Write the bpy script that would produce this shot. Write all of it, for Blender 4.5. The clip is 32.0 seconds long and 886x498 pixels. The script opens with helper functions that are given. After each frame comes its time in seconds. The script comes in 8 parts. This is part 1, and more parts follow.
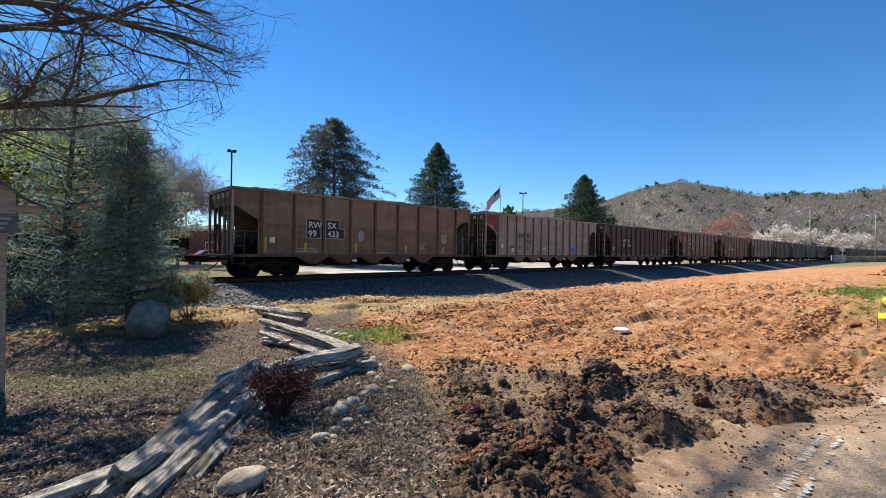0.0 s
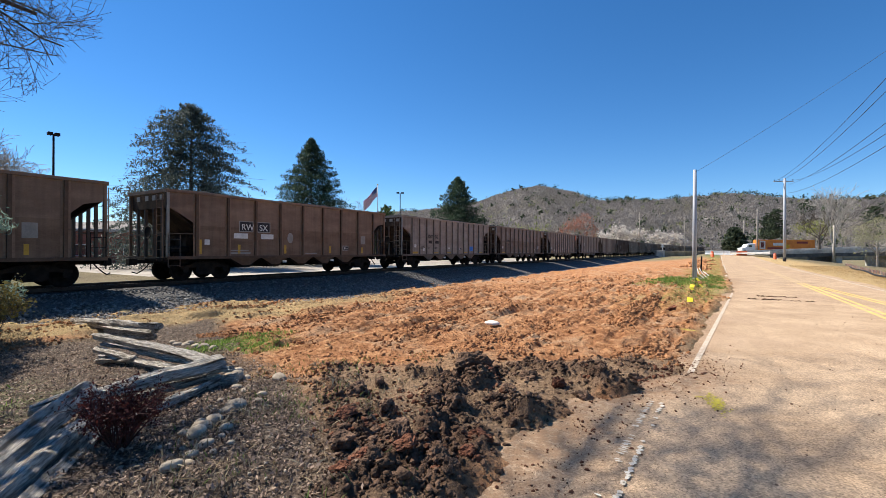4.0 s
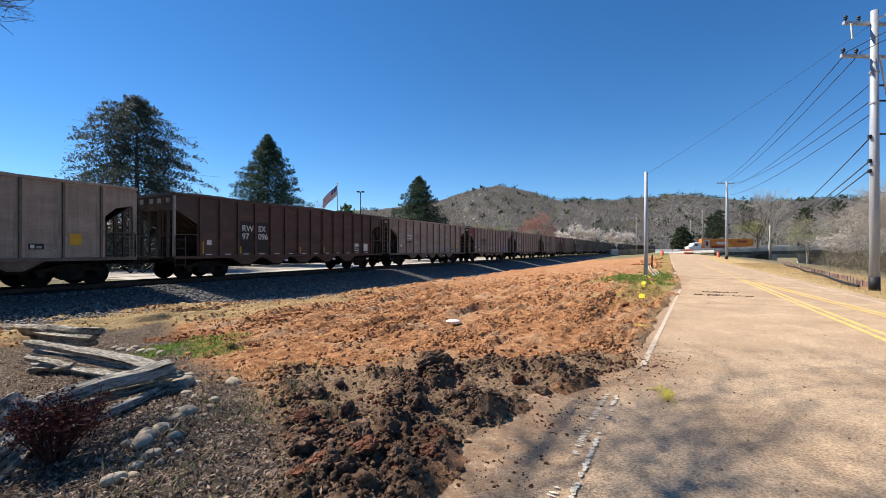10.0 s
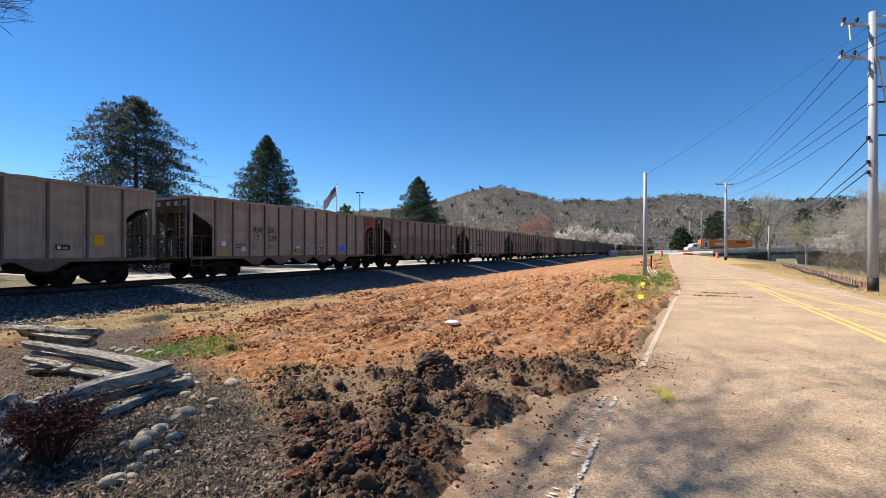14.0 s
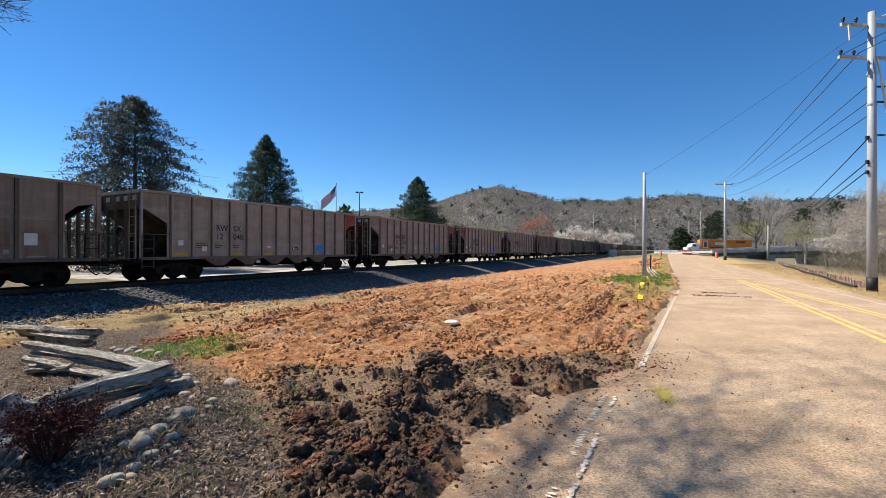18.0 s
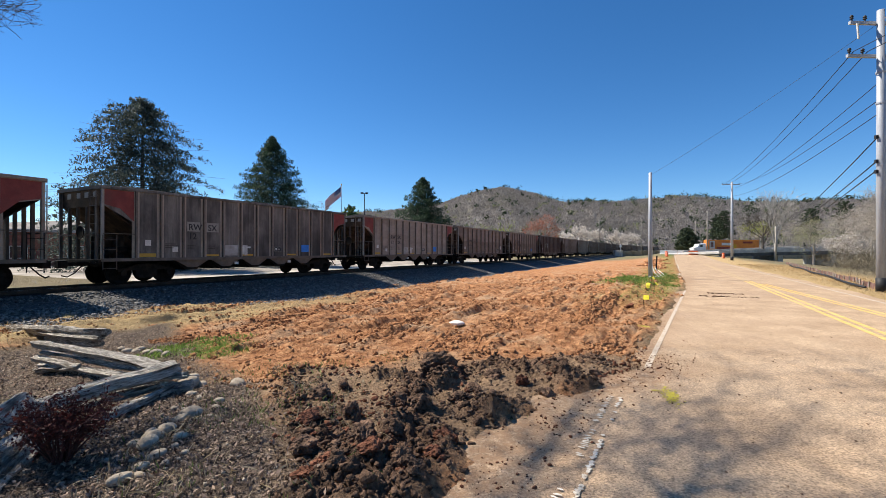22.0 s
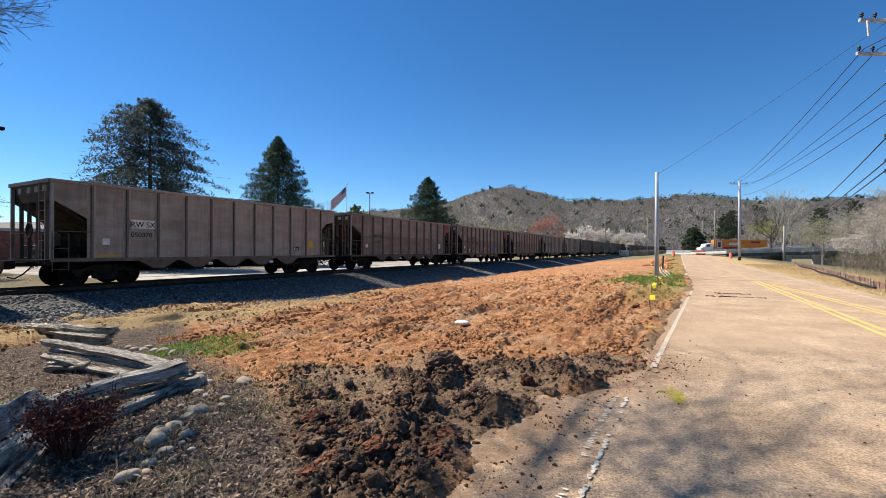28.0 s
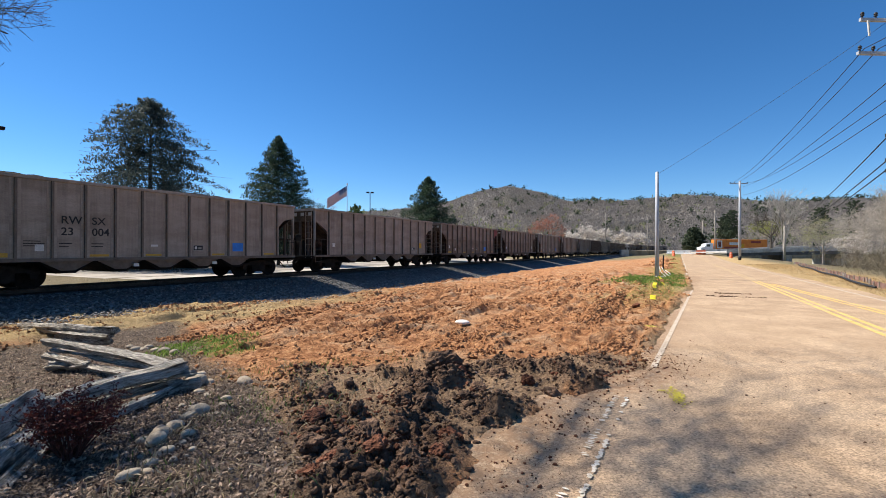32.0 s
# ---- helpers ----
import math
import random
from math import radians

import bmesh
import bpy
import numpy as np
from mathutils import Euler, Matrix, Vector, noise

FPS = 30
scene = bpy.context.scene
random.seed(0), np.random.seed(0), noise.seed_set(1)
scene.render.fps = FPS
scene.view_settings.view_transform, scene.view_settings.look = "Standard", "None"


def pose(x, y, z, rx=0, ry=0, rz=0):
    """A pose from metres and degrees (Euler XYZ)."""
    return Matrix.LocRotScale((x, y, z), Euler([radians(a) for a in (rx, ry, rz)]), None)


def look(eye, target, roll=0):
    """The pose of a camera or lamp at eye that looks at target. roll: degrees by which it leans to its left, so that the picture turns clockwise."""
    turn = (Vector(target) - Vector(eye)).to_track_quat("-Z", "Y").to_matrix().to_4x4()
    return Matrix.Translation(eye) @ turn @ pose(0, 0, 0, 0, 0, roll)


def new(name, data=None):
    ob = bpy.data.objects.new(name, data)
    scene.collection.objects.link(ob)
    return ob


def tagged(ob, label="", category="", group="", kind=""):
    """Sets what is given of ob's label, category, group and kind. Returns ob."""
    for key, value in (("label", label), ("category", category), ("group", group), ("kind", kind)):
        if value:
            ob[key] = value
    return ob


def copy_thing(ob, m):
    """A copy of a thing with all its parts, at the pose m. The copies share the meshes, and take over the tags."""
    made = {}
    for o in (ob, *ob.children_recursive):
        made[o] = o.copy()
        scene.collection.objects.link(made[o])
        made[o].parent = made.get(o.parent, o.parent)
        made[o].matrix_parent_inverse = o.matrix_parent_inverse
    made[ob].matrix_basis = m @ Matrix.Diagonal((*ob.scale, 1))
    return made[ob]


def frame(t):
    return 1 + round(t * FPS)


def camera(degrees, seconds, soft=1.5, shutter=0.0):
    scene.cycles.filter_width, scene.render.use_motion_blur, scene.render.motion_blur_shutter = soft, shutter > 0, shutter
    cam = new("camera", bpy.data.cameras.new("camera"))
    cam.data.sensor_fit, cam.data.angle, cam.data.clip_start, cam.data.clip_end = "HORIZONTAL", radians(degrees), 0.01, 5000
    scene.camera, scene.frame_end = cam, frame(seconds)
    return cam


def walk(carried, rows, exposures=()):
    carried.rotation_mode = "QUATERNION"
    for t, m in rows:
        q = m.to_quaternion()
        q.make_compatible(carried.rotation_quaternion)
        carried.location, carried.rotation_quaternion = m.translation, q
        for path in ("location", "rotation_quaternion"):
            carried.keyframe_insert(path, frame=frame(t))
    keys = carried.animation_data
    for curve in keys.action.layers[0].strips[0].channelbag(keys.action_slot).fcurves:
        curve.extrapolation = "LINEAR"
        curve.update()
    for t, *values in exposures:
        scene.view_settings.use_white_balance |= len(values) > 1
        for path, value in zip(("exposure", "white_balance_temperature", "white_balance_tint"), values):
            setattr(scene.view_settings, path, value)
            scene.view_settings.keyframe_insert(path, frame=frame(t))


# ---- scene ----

# ---------- camera ----------
cam = camera(90.03, 32.0, 0.8)
PATH = [
    (0, pose(-0.019, -0.052, 1.603, 90.06, -0.86, 20.68)),
    (0.5, pose(-0.017, -0.038, 1.603, 90.05, -0.74, 20.55)),
    (1, pose(-0.013, -0.032, 1.600, 90.07, -0.57, 18.23)),
    (1.5, pose(-0.010, -0.030, 1.605, 90.07, -0.60, 15.16)),
    (2, pose(-0.005, -0.026, 1.606, 90.06, -0.49, 11.92)),
    (2.5, pose(-0.007, -0.024, 1.607, 90.11, -0.33, 9.16)),
    (3, pose(-0.009, -0.026, 1.606, 90.12, -0.32, 7.43)),
    (3.5, pose(-0.007, -0.022, 1.608, 90.12, -0.30, 6.29)),
    (5.5, pose(-0.000, 0.001, 1.603, 90.10, -0.04, 1.23)),
    (6, pose(-0.003, 0.000, 1.601, 90.08, -0.05, 0.69)),
    (6.5, pose(0.003, 0.008, 1.597, 90.06, -0.04, 0.45)),
    (7, pose(0.004, 0.010, 1.601, 90.01, 0.00, 0.30)),
    (7.5, pose(0.001, 0.011, 1.599, 89.99, 0.00, 0.10)),
    (8, pose(-0.000, 0.007, 1.600, 90.00, -0.01, -0.00)),
    (8.5, pose(-0.001, 0.007, 1.600, 89.99, -0.01, -0.01)),
    (9, pose(-0.001, 0.007, 1.600, 89.99, -0.01, -0.01)),
    (9.5, pose(-0.000, 0.007, 1.600, 90.00, -0.01, -0.00)),
    (10, pose(-0.001, 0.007, 1.597, 90.06, -0.06, -0.00)),
    (10.5, pose(0.001, 0.001, 1.599, 90.10, -0.03, -0.00)),
    (11, pose(0.003, 0.006, 1.597, 90.10, -0.02, -0.00)),
    (11.5, pose(0.001, 0.011, 1.597, 90.12, -0.01, -0.02)),
    (12, pose(0.004, 0.008, 1.598, 90.11, -0.02, -0.01)),
    (12.5, pose(0.005, 0.002, 1.599, 90.13, -0.00, -0.05)),
    (13, pose(-0.001, 0.006, 1.605, 90.10, -0.07, -0.09)),
    (13.5, pose(-0.002, 0.004, 1.602, 90.12, -0.06, -0.09)),
    (14, pose(0.000, 0.006, 1.599, 90.16, -0.07, -0.09)),
    (14.5, pose(-0.001, 0.009, 1.599, 90.16, -0.09, -0.11)),
    (16.5, pose(-0.001, 0.001, 1.602, 90.17, -0.07, -0.17)),
    (17, pose(0.003, 0.008, 1.600, 90.18, -0.06, -0.17)),
    (17.5, pose(0.001, 0.004, 1.599, 90.17, -0.08, -0.17)),
    (18, pose(0.003, 0.005, 1.600, 90.14, -0.07, -0.15)),
    (18.5, pose(0.002, -0.000, 1.600, 90.12, -0.06, -0.15)),
    (19, pose(0.002, -0.000, 1.601, 90.11, -0.05, -0.16)),
    (19.5, pose(-0.002, 0.004, 1.600, 90.17, -0.08, -0.11)),
    (20, pose(-0.003, 0.005, 1.601, 90.14, -0.07, 0.08)),
    (20.5, pose(0.000, 0.005, 1.597, 90.19, -0.06, 0.17)),
    (21, pose(-0.001, 0.001, 1.601, 90.19, -0.06, 0.23)),
    (21.5, pose(-0.001, 0.001, 1.600, 90.20, -0.07, 0.32)),
    (22, pose(-0.000, -0.002, 1.601, 90.21, -0.04, 0.48)),
    (22.5, pose(0.002, -0.005, 1.600, 90.24, -0.04, 0.65)),
    (23, pose(-0.006, -0.002, 1.601, 90.23, -0.11, 0.76)),
    (23.5, pose(0.002, -0.003, 1.600, 90.24, -0.06, 0.92)),
    (24, pose(-0.001, 0.000, 1.599, 90.23, -0.10, 0.99)),
    (24.5, pose(-0.002, 0.001, 1.602, 90.20, -0.06, 1.05)),
    (25, pose(0.000, 0.002, 1.602, 90.20, -0.05, 1.07)),
    (25.5, pose(-0.003, -0.001, 1.604, 90.20, -0.07, 1.11)),
    (27.5, pose(0.004, -0.005, 1.597, 90.20, -0.05, 1.15)),
    (28, pose(0.004, -0.004, 1.598, 90.17, -0.08, 1.16)),
    (28.5, pose(0.002, -0.002, 1.599, 90.13, -0.10, 1.17)),
    (29, pose(-0.001, 0.001, 1.597, 90.15, -0.12, 1.18)),
    (29.5, pose(-0.003, -0.003, 1.600, 90.15, -0.11, 1.18)),
    (30, pose(-0.002, -0.004, 1.597, 90.16, -0.10, 1.18)),
    (30.5, pose(-0.003, -0.002, 1.598, 90.14, -0.10, 1.18)),
    (31, pose(0.001, -0.008, 1.599, 90.14, -0.09, 1.19)),
    (31.5, pose(0.000, -0.006, 1.602, 90.10, -0.07, 1.19)),
    (32, pose(0.001, -0.008, 1.599, 90.13, -0.09, 1.19))]
walk(cam, PATH, [(0.0, 1.0), (3.0, 0.94), (6.0, 0.8), (32.0, 0.8)])

# ---------- sky, sun, exposure ----------
SUN_AZ, SUN_EL = -66.0, 49.0          # degrees clockwise from +y, and above the horizon
world = bpy.data.worlds.new("sky")
scene.world = world
world.use_nodes = True
wn = world.node_tree
sky = wn.nodes.new("ShaderNodeTexSky")
sky.sky_type, sky.sun_disc = "NISHITA", False
sky.sun_elevation, sky.sun_rotation = radians(SUN_EL), radians(SUN_AZ)
sky.air_density, sky.dust_density, sky.ozone_density, sky.altitude = 1.0, 0.0, 6.0, 1500.0
clear = wn.nodes.new("ShaderNodeHueSaturation")
clear.inputs["Saturation"].default_value = 1.2
wn.links.new(sky.outputs[0], clear.inputs["Color"])
wn.links.new(clear.outputs[0], wn.nodes["Background"].inputs[0])
wn.nodes["Background"].inputs[1].default_value = 0.083
sun = new("sun", bpy.data.lights.new("sun", "SUN"))
sun.data.energy, sun.data.angle, sun.data.color = 5.0, radians(0.53), (1.0, 0.935, 0.83)
sd = Vector((math.sin(radians(SUN_AZ)) * math.cos(radians(SUN_EL)), math.cos(radians(SUN_AZ)) * math.cos(radians(SUN_EL)), math.sin(radians(SUN_EL))))
sun.matrix_world = look(sd * 60, (0, 0, 0))
scene.view_settings.exposure = 0.8

# ---------- materials ----------
def material(name, c1, c2, scale=6.0, rough=0.8, metal=0.0, bump=0.0, fine=60.0, c3=None, spec=0.3, vary=0.0, stretch=(1, 1, 1), coord="Object", dirt=None, hi=0.62):
    """Two colours mixed by a coarse noise, a fine grain and a bump; c3 shows as stains, vary changes the value from object to object."""
    m = bpy.data.materials.new(name)
    m.use_nodes = True
    n, l = m.node_tree.nodes, m.node_tree.links
    b = n["Principled BSDF"]
    tc = n.new("ShaderNodeTexCoord")
    mp = n.new("ShaderNodeMapping")
    mp.inputs["Scale"].default_value = stretch
    l.new(tc.outputs[coord], mp.inputs[0])
    no = n.new("ShaderNodeTexNoise")
    no.inputs["Scale"].default_value, no.inputs["Detail"].default_value, no.inputs["Roughness"].default_value = scale, 6, 0.62
    l.new(mp.outputs[0], no.inputs["Vector"])
    ra = n.new("ShaderNodeValToRGB")
    ra.color_ramp.elements[0].position, ra.color_ramp.elements[1].position = 1 - hi, hi
    ra.color_ramp.elements[0].color, ra.color_ramp.elements[1].color = (*c1, 1), (*c2, 1)
    l.new(no.outputs[0], ra.inputs[0])
    col = ra.outputs[0]
    fi = n.new("ShaderNodeTexNoise")
    fi.inputs["Scale"].default_value, fi.inputs["Detail"].default_value = fine, 3
    l.new(mp.outputs[0], fi.inputs["Vector"])
    if c3:
        st = n.new("ShaderNodeTexNoise")
        st.inputs["Scale"].default_value, st.inputs["Detail"].default_value = scale * 0.31, 8
        l.new(mp.outputs[0], st.inputs["Vector"])
        sr = n.new("ShaderNodeValToRGB")
        sr.color_ramp.elements[0].position, sr.color_ramp.elements[1].position = 0.52, 0.68
        l.new(st.outputs[0], sr.inputs[0])
        mx = n.new("ShaderNodeMix")
        mx.data_type = "RGBA"
        l.new(sr.outputs[0], mx.inputs[0]), l.new(col, mx.inputs[6])
        mx.inputs[7].default_value = (*c3, 1)
        col = mx.outputs[2]
    hsv = n.new("ShaderNodeHueSaturation")
    l.new(col, hsv.inputs["Color"])
    mr = n.new("ShaderNodeMapRange")
    mr.inputs["To Min"].default_value, mr.inputs["To Max"].default_value = 0.72, 1.28
    l.new(fi.outputs[0], mr.inputs[0])
    val = mr.outputs[0]
    if vary:
        oi = n.new("ShaderNodeObjectInfo")
        m2 = n.new("ShaderNodeMapRange")
        m2.inputs["To Min"].default_value, m2.inputs["To Max"].default_value = 1 - vary, 1 + vary
        l.new(oi.outputs["Random"], m2.inputs[0])
        mu = n.new("ShaderNodeMath")
        mu.operation = "MULTIPLY"
        l.new(val, mu.inputs[0]), l.new(m2.outputs[0], mu.inputs[1])
        val = mu.outputs[0]
    l.new(val, hsv.inputs["Value"])
    l.new(hsv.outputs[0], b.inputs["Base Color"])
    b.inputs["Roughness"].default_value, b.inputs["Metallic"].default_value = rough, metal
    b.inputs["Specular IOR Level"].default_value = spec
    if bump:
        bu = n.new("ShaderNodeBump")
        bu.inputs["Strength"].default_value, bu.inputs["Distance"].default_value = min(1.0, bump), 0.03
        ad = n.new("ShaderNodeMath")
        l.new(no.outputs[0], ad.inputs[0]), l.new(fi.outputs[0], ad.inputs[1])
        l.new(ad.outputs[0], bu.inputs["Height"]), l.new(bu.outputs[0], b.inputs["Normal"])
    return m


def leafy(name, c1, c2, rough=0.7, through_light=0.25):
    """Foliage: colour changes leaf by leaf, and some light comes through."""
    m = bpy.data.materials.new(name)
    m.use_nodes = True
    n, l = m.node_tree.nodes, m.node_tree.links
    b = n["Principled BSDF"]
    g = n.new("ShaderNodeNewGeometry")
    ra = n.new("ShaderNodeValToRGB")
    ra.color_ramp.elements[0].color, ra.color_ramp.elements[1].color = (*c1, 1), (*c2, 1)
    l.new(g.outputs["Random Per Island"], ra.inputs[0])
    l.new(ra.outputs[0], b.inputs["Base Color"])
    b.inputs["Roughness"].default_value, b.inputs["Specular IOR Level"].default_value = rough, 0.2
    if through_light:
        tr = n.new("ShaderNodeBsdfTranslucent")
        l.new(ra.outputs[0], tr.inputs[0])
        mx = n.new("ShaderNodeMixShader")
        mx.inputs[0].default_value = through_light
        l.new(b.outputs[0], mx.inputs[1]), l.new(tr.outputs[0], mx.inputs[2])
        l.new(mx.outputs[0], n["Material Output"].inputs[0])
    return m


def plain(name, c, rough=0.6, metal=0.0, spec=0.3):
    return material(name, [v * 0.88 for v in c], [min(1, v * 1.1) for v in c], 3.0, rough, metal, 0.0, 40.0, None, spec)


def streaked(m, low=0.66, scale=1.3):
    """Coal dust and rain have run down the steel: upright streaks that darken the paint here and there."""
    n, l = m.node_tree.nodes, m.node_tree.links
    b = n["Principled BSDF"]
    src = b.inputs["Base Color"].links[0].from_socket
    tc, mp, no, mr, h = (n.new("ShaderNode" + k) for k in ("TexCoord", "Mapping", "TexNoise", "MapRange", "HueSaturation"))
    mp.inputs["Scale"].default_value = (3.2, 1.0, 0.2)
    l.new(tc.outputs["Object"], mp.inputs[0])
    no.inputs["Scale"].default_value, no.inputs["Detail"].default_value, no.inputs["Roughness"].default_value = scale, 7, 0.7
    l.new(mp.outputs[0], no.inputs["Vector"])
    mr.inputs["From Min"].default_value, mr.inputs["From Max"].default_value = 0.36, 0.56
    mr.inputs["To Min"].default_value, mr.inputs["To Max"].default_value = low, 1.0
    l.new(no.outputs[0], mr.inputs[0]), l.new(mr.outputs[0], h.inputs["Value"])
    l.new(src, h.inputs["Color"]), l.new(h.outputs[0], b.inputs["Base Color"])
    return m


TAUPE = streaked(material("taupe_paint", (0.262, 0.208, 0.163), (0.335, 0.278, 0.226), 1.6, 0.55, 0.0, 0.05, 35.0, (0.19, 0.14, 0.105), 0.35, 0.0, (0.5, 1, 1.6)), 0.76)
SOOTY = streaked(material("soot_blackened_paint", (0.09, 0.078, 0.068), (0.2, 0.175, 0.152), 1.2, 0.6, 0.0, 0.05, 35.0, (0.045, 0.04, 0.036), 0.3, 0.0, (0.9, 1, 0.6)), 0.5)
TAN = streaked(material("tan_brown_paint", (0.175, 0.106, 0.065), (0.236, 0.15, 0.096), 1.6, 0.55, 0.0, 0.05, 35.0, (0.12, 0.066, 0.04), 0.35, 0.0, (0.5, 1, 1.6)), 0.8)
BROWN = material("dark_brown_paint", (0.05, 0.026, 0.019), (0.08, 0.042, 0.03), 1.6, 0.55, 0.0, 0.05, 35.0, (0.045, 0.03, 0.025), 0.35, 0.0, (0.5, 1, 1.6))
REDPAINT = material("faded_red_paint", (0.17, 0.03, 0.025), (0.25, 0.05, 0.04), 2.0, 0.6, 0.0, 0.05, 35.0, (0.12, 0.04, 0.03), 0.3)
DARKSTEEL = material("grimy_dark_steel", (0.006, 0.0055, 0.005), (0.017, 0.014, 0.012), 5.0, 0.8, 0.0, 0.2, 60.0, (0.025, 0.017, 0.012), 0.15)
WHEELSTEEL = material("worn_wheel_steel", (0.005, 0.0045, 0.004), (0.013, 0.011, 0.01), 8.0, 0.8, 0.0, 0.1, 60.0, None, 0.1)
NEARBLACK = material("near_black_steel", (0.006, 0.005, 0.0045), (0.016, 0.013, 0.011), 4.0, 0.8, 0.0, 0.2, 50.0, (0.04, 0.028, 0.02), 0.15)
SLOPERUST = material("rusty_slope_sheet", (0.028, 0.017, 0.012), (0.075, 0.045, 0.03), 2.5, 0.8, 0.0, 0.2, 40.0, (0.015, 0.011, 0.009), 0.15)
RAILSTEEL = material("rusty_rail_steel", (0.025, 0.016, 0.012), (0.06, 0.038, 0.027), 3.0, 0.55, 0.5, 0.1, 50.0)
COAL = material("coal", (0.006, 0.006, 0.0065), (0.022, 0.022, 0.023), 7.0, 0.95, 0.0, 1.0, 25.0, None, 0.05)
WHITEMARK = plain("white_marking", (0.62, 0.6, 0.55), 0.6)
BLACKMARK = plain("black_marking", (0.02, 0.02, 0.02), 0.6)
GREYMARK = plain("worn_grey_marking", (0.27, 0.25, 0.22), 0.6)
MUSTARD = plain("dusty_yellow_reflector", (0.5, 0.29, 0.04), 0.6)
YELLOWMARK = plain("yellow_marking", (0.55, 0.32, 0.02), 0.6)
BLUEMARK = plain("blue_marking", (0.03, 0.2, 0.62), 0.6)
TIEWOOD = material("creosoted_tie", (0.016, 0.012, 0.01), (0.04, 0.032, 0.026), 4.0, 0.9, 0.0, 0.4, 40.0, None, 0.2, 0.3, (1, 8, 8))
GALVANISED = material("galvanised_pole_steel", (0.3, 0.315, 0.345), (0.4, 0.415, 0.45), 2.0, 0.55, 0.1, 0.05, 30.0, (0.3, 0.3, 0.3), 0.4, 0.0, (3, 3, 0.4))
POLEWOOD = material("weathered_pole_wood", (0.22, 0.19, 0.16), (0.4, 0.36, 0.31), 4.0, 0.85, 0.0, 0.3, 40.0, None, 0.2, 0.1, (8, 8, 0.5))
WIRE = plain("cable_black", (0.02, 0.02, 0.022), 0.6)
CONCRETE = material("pale_concrete", (0.36, 0.34, 0.31), (0.5, 0.48, 0.44), 1.2, 0.85, 0.0, 0.2, 30.0, (0.28, 0.26, 0.23))
BARK = material("grey_bark", (0.05, 0.04, 0.033), (0.13, 0.11, 0.09), 6.0, 0.9, 0.0, 0.6, 40.0, None, 0.2, 0.0, (4, 4, 1))
PALEBARK = material("pale_twig_bark", (0.19, 0.16, 0.135), (0.34, 0.3, 0.26), 6.0, 0.9, 0.0, 0.3, 40.0, None, 0.2, 0.0, (4, 4, 1))
SPLITWOOD = material("weathered_split_wood", (0.29, 0.245, 0.2), (0.82, 0.75, 0.65), 5.0, 0.85, 0.0, 1.0, 45.0, (0.1, 0.08, 0.06), 0.25, 0.2, (1.2, 11, 11))
STONE = material("river_stone", (0.26, 0.205, 0.145), (0.46, 0.385, 0.29), 5.0, 0.8, 0.0, 0.25, 60.0, None, 0.3, 0.25)
CLOD = material("red_clay_clod", (0.34, 0.15, 0.068), (0.58, 0.3, 0.145), 9.0, 0.95, 0.0, 0.9, 45.0, (0.19, 0.085, 0.042), 0.1, 0.25)
DARKCLOD = material("dark_wet_clod", (0.042, 0.027, 0.019), (0.215, 0.13, 0.085), 9.0, 0.95, 0.0, 0.9, 45.0, (0.15, 0.085, 0.053), 0.15, 0.25)
REDCLOD = material("dark_red_clod", (0.11, 0.045, 0.027), (0.24, 0.105, 0.062), 9.0, 0.95, 0.0, 0.9, 45.0, (0.06, 0.03, 0.02), 0.1, 0.25)
PINE = leafy("pine_needles", (0.023, 0.047, 0.028), (0.072, 0.112, 0.064), 0.6, 0.3)
BLUEPINE = leafy("blue_green_needles", (0.07, 0.125, 0.1), (0.22, 0.3, 0.25), 0.6, 0.5)
CEDAR = leafy("grey_green_cedar", (0.04, 0.056, 0.05), (0.11, 0.13, 0.11), 0.6, 0.3)
SPRING = leafy("fresh_spring_leaves", (0.18, 0.2, 0.045), (0.36, 0.38, 0.1), 0.6, 0.4)
BLOSSOM = leafy("white_blossom", (0.55, 0.48, 0.42), (0.8, 0.74, 0.67), 0.7, 0.4)
REDBUD = leafy("red_spring_buds", (0.3, 0.125, 0.088), (0.48, 0.22, 0.16), 0.7, 0.4)
REDTWIG = leafy("dark_red_leaves", (0.045, 0.013, 0.011), (0.115, 0.032, 0.026), 0.7)
OLIVEBUD = leafy("pale_olive_buds", (0.26, 0.26, 0.13), (0.46, 0.45, 0.25), 0.8, 0.4)
CREEKBARK = material("pale_creek_bark", (0.27, 0.235, 0.2), (0.46, 0.41, 0.355), 6.0, 0.9, 0.0, 0.3, 40.0, None, 0.2, 0.0, (4, 4, 1))
SILVERBARK = material("silver_grey_bark", (0.3, 0.27, 0.24), (0.5, 0.46, 0.42), 6.0, 0.9, 0.0, 0.2, 40.0, None, 0.2, 0.0, (4, 4, 1))
GRASS = leafy("fresh_grass", (0.09, 0.16, 0.03), (0.25, 0.34, 0.08), 0.6, 0.4)
STRAW = leafy("dry_straw", (0.3, 0.22, 0.12), (0.5, 0.4, 0.25), 0.8)
DEADLEAF = leafy("dead_leaves", (0.045, 0.028, 0.021), (0.42, 0.3, 0.22), 0.8, 0.1)

# ---------- mesh helpers ----------
def box(bm, x0, x1, y0, y1, z0, z1, m=None):
    vs = [bm.verts.new((x, y, z)) for x in (x0, x1) for y in (y0, y1) for z in (z0, z1)]
    if m is not None:
        for v in vs:
            v.co = m @ v.co
    for f in ((0, 1, 3, 2), (4, 6, 7, 5), (0, 4, 5, 1), (2, 3, 7, 6), (0, 2, 6, 4), (1, 5, 7, 3)):
        bm.faces.new([vs[i] for i in f])
    return vs


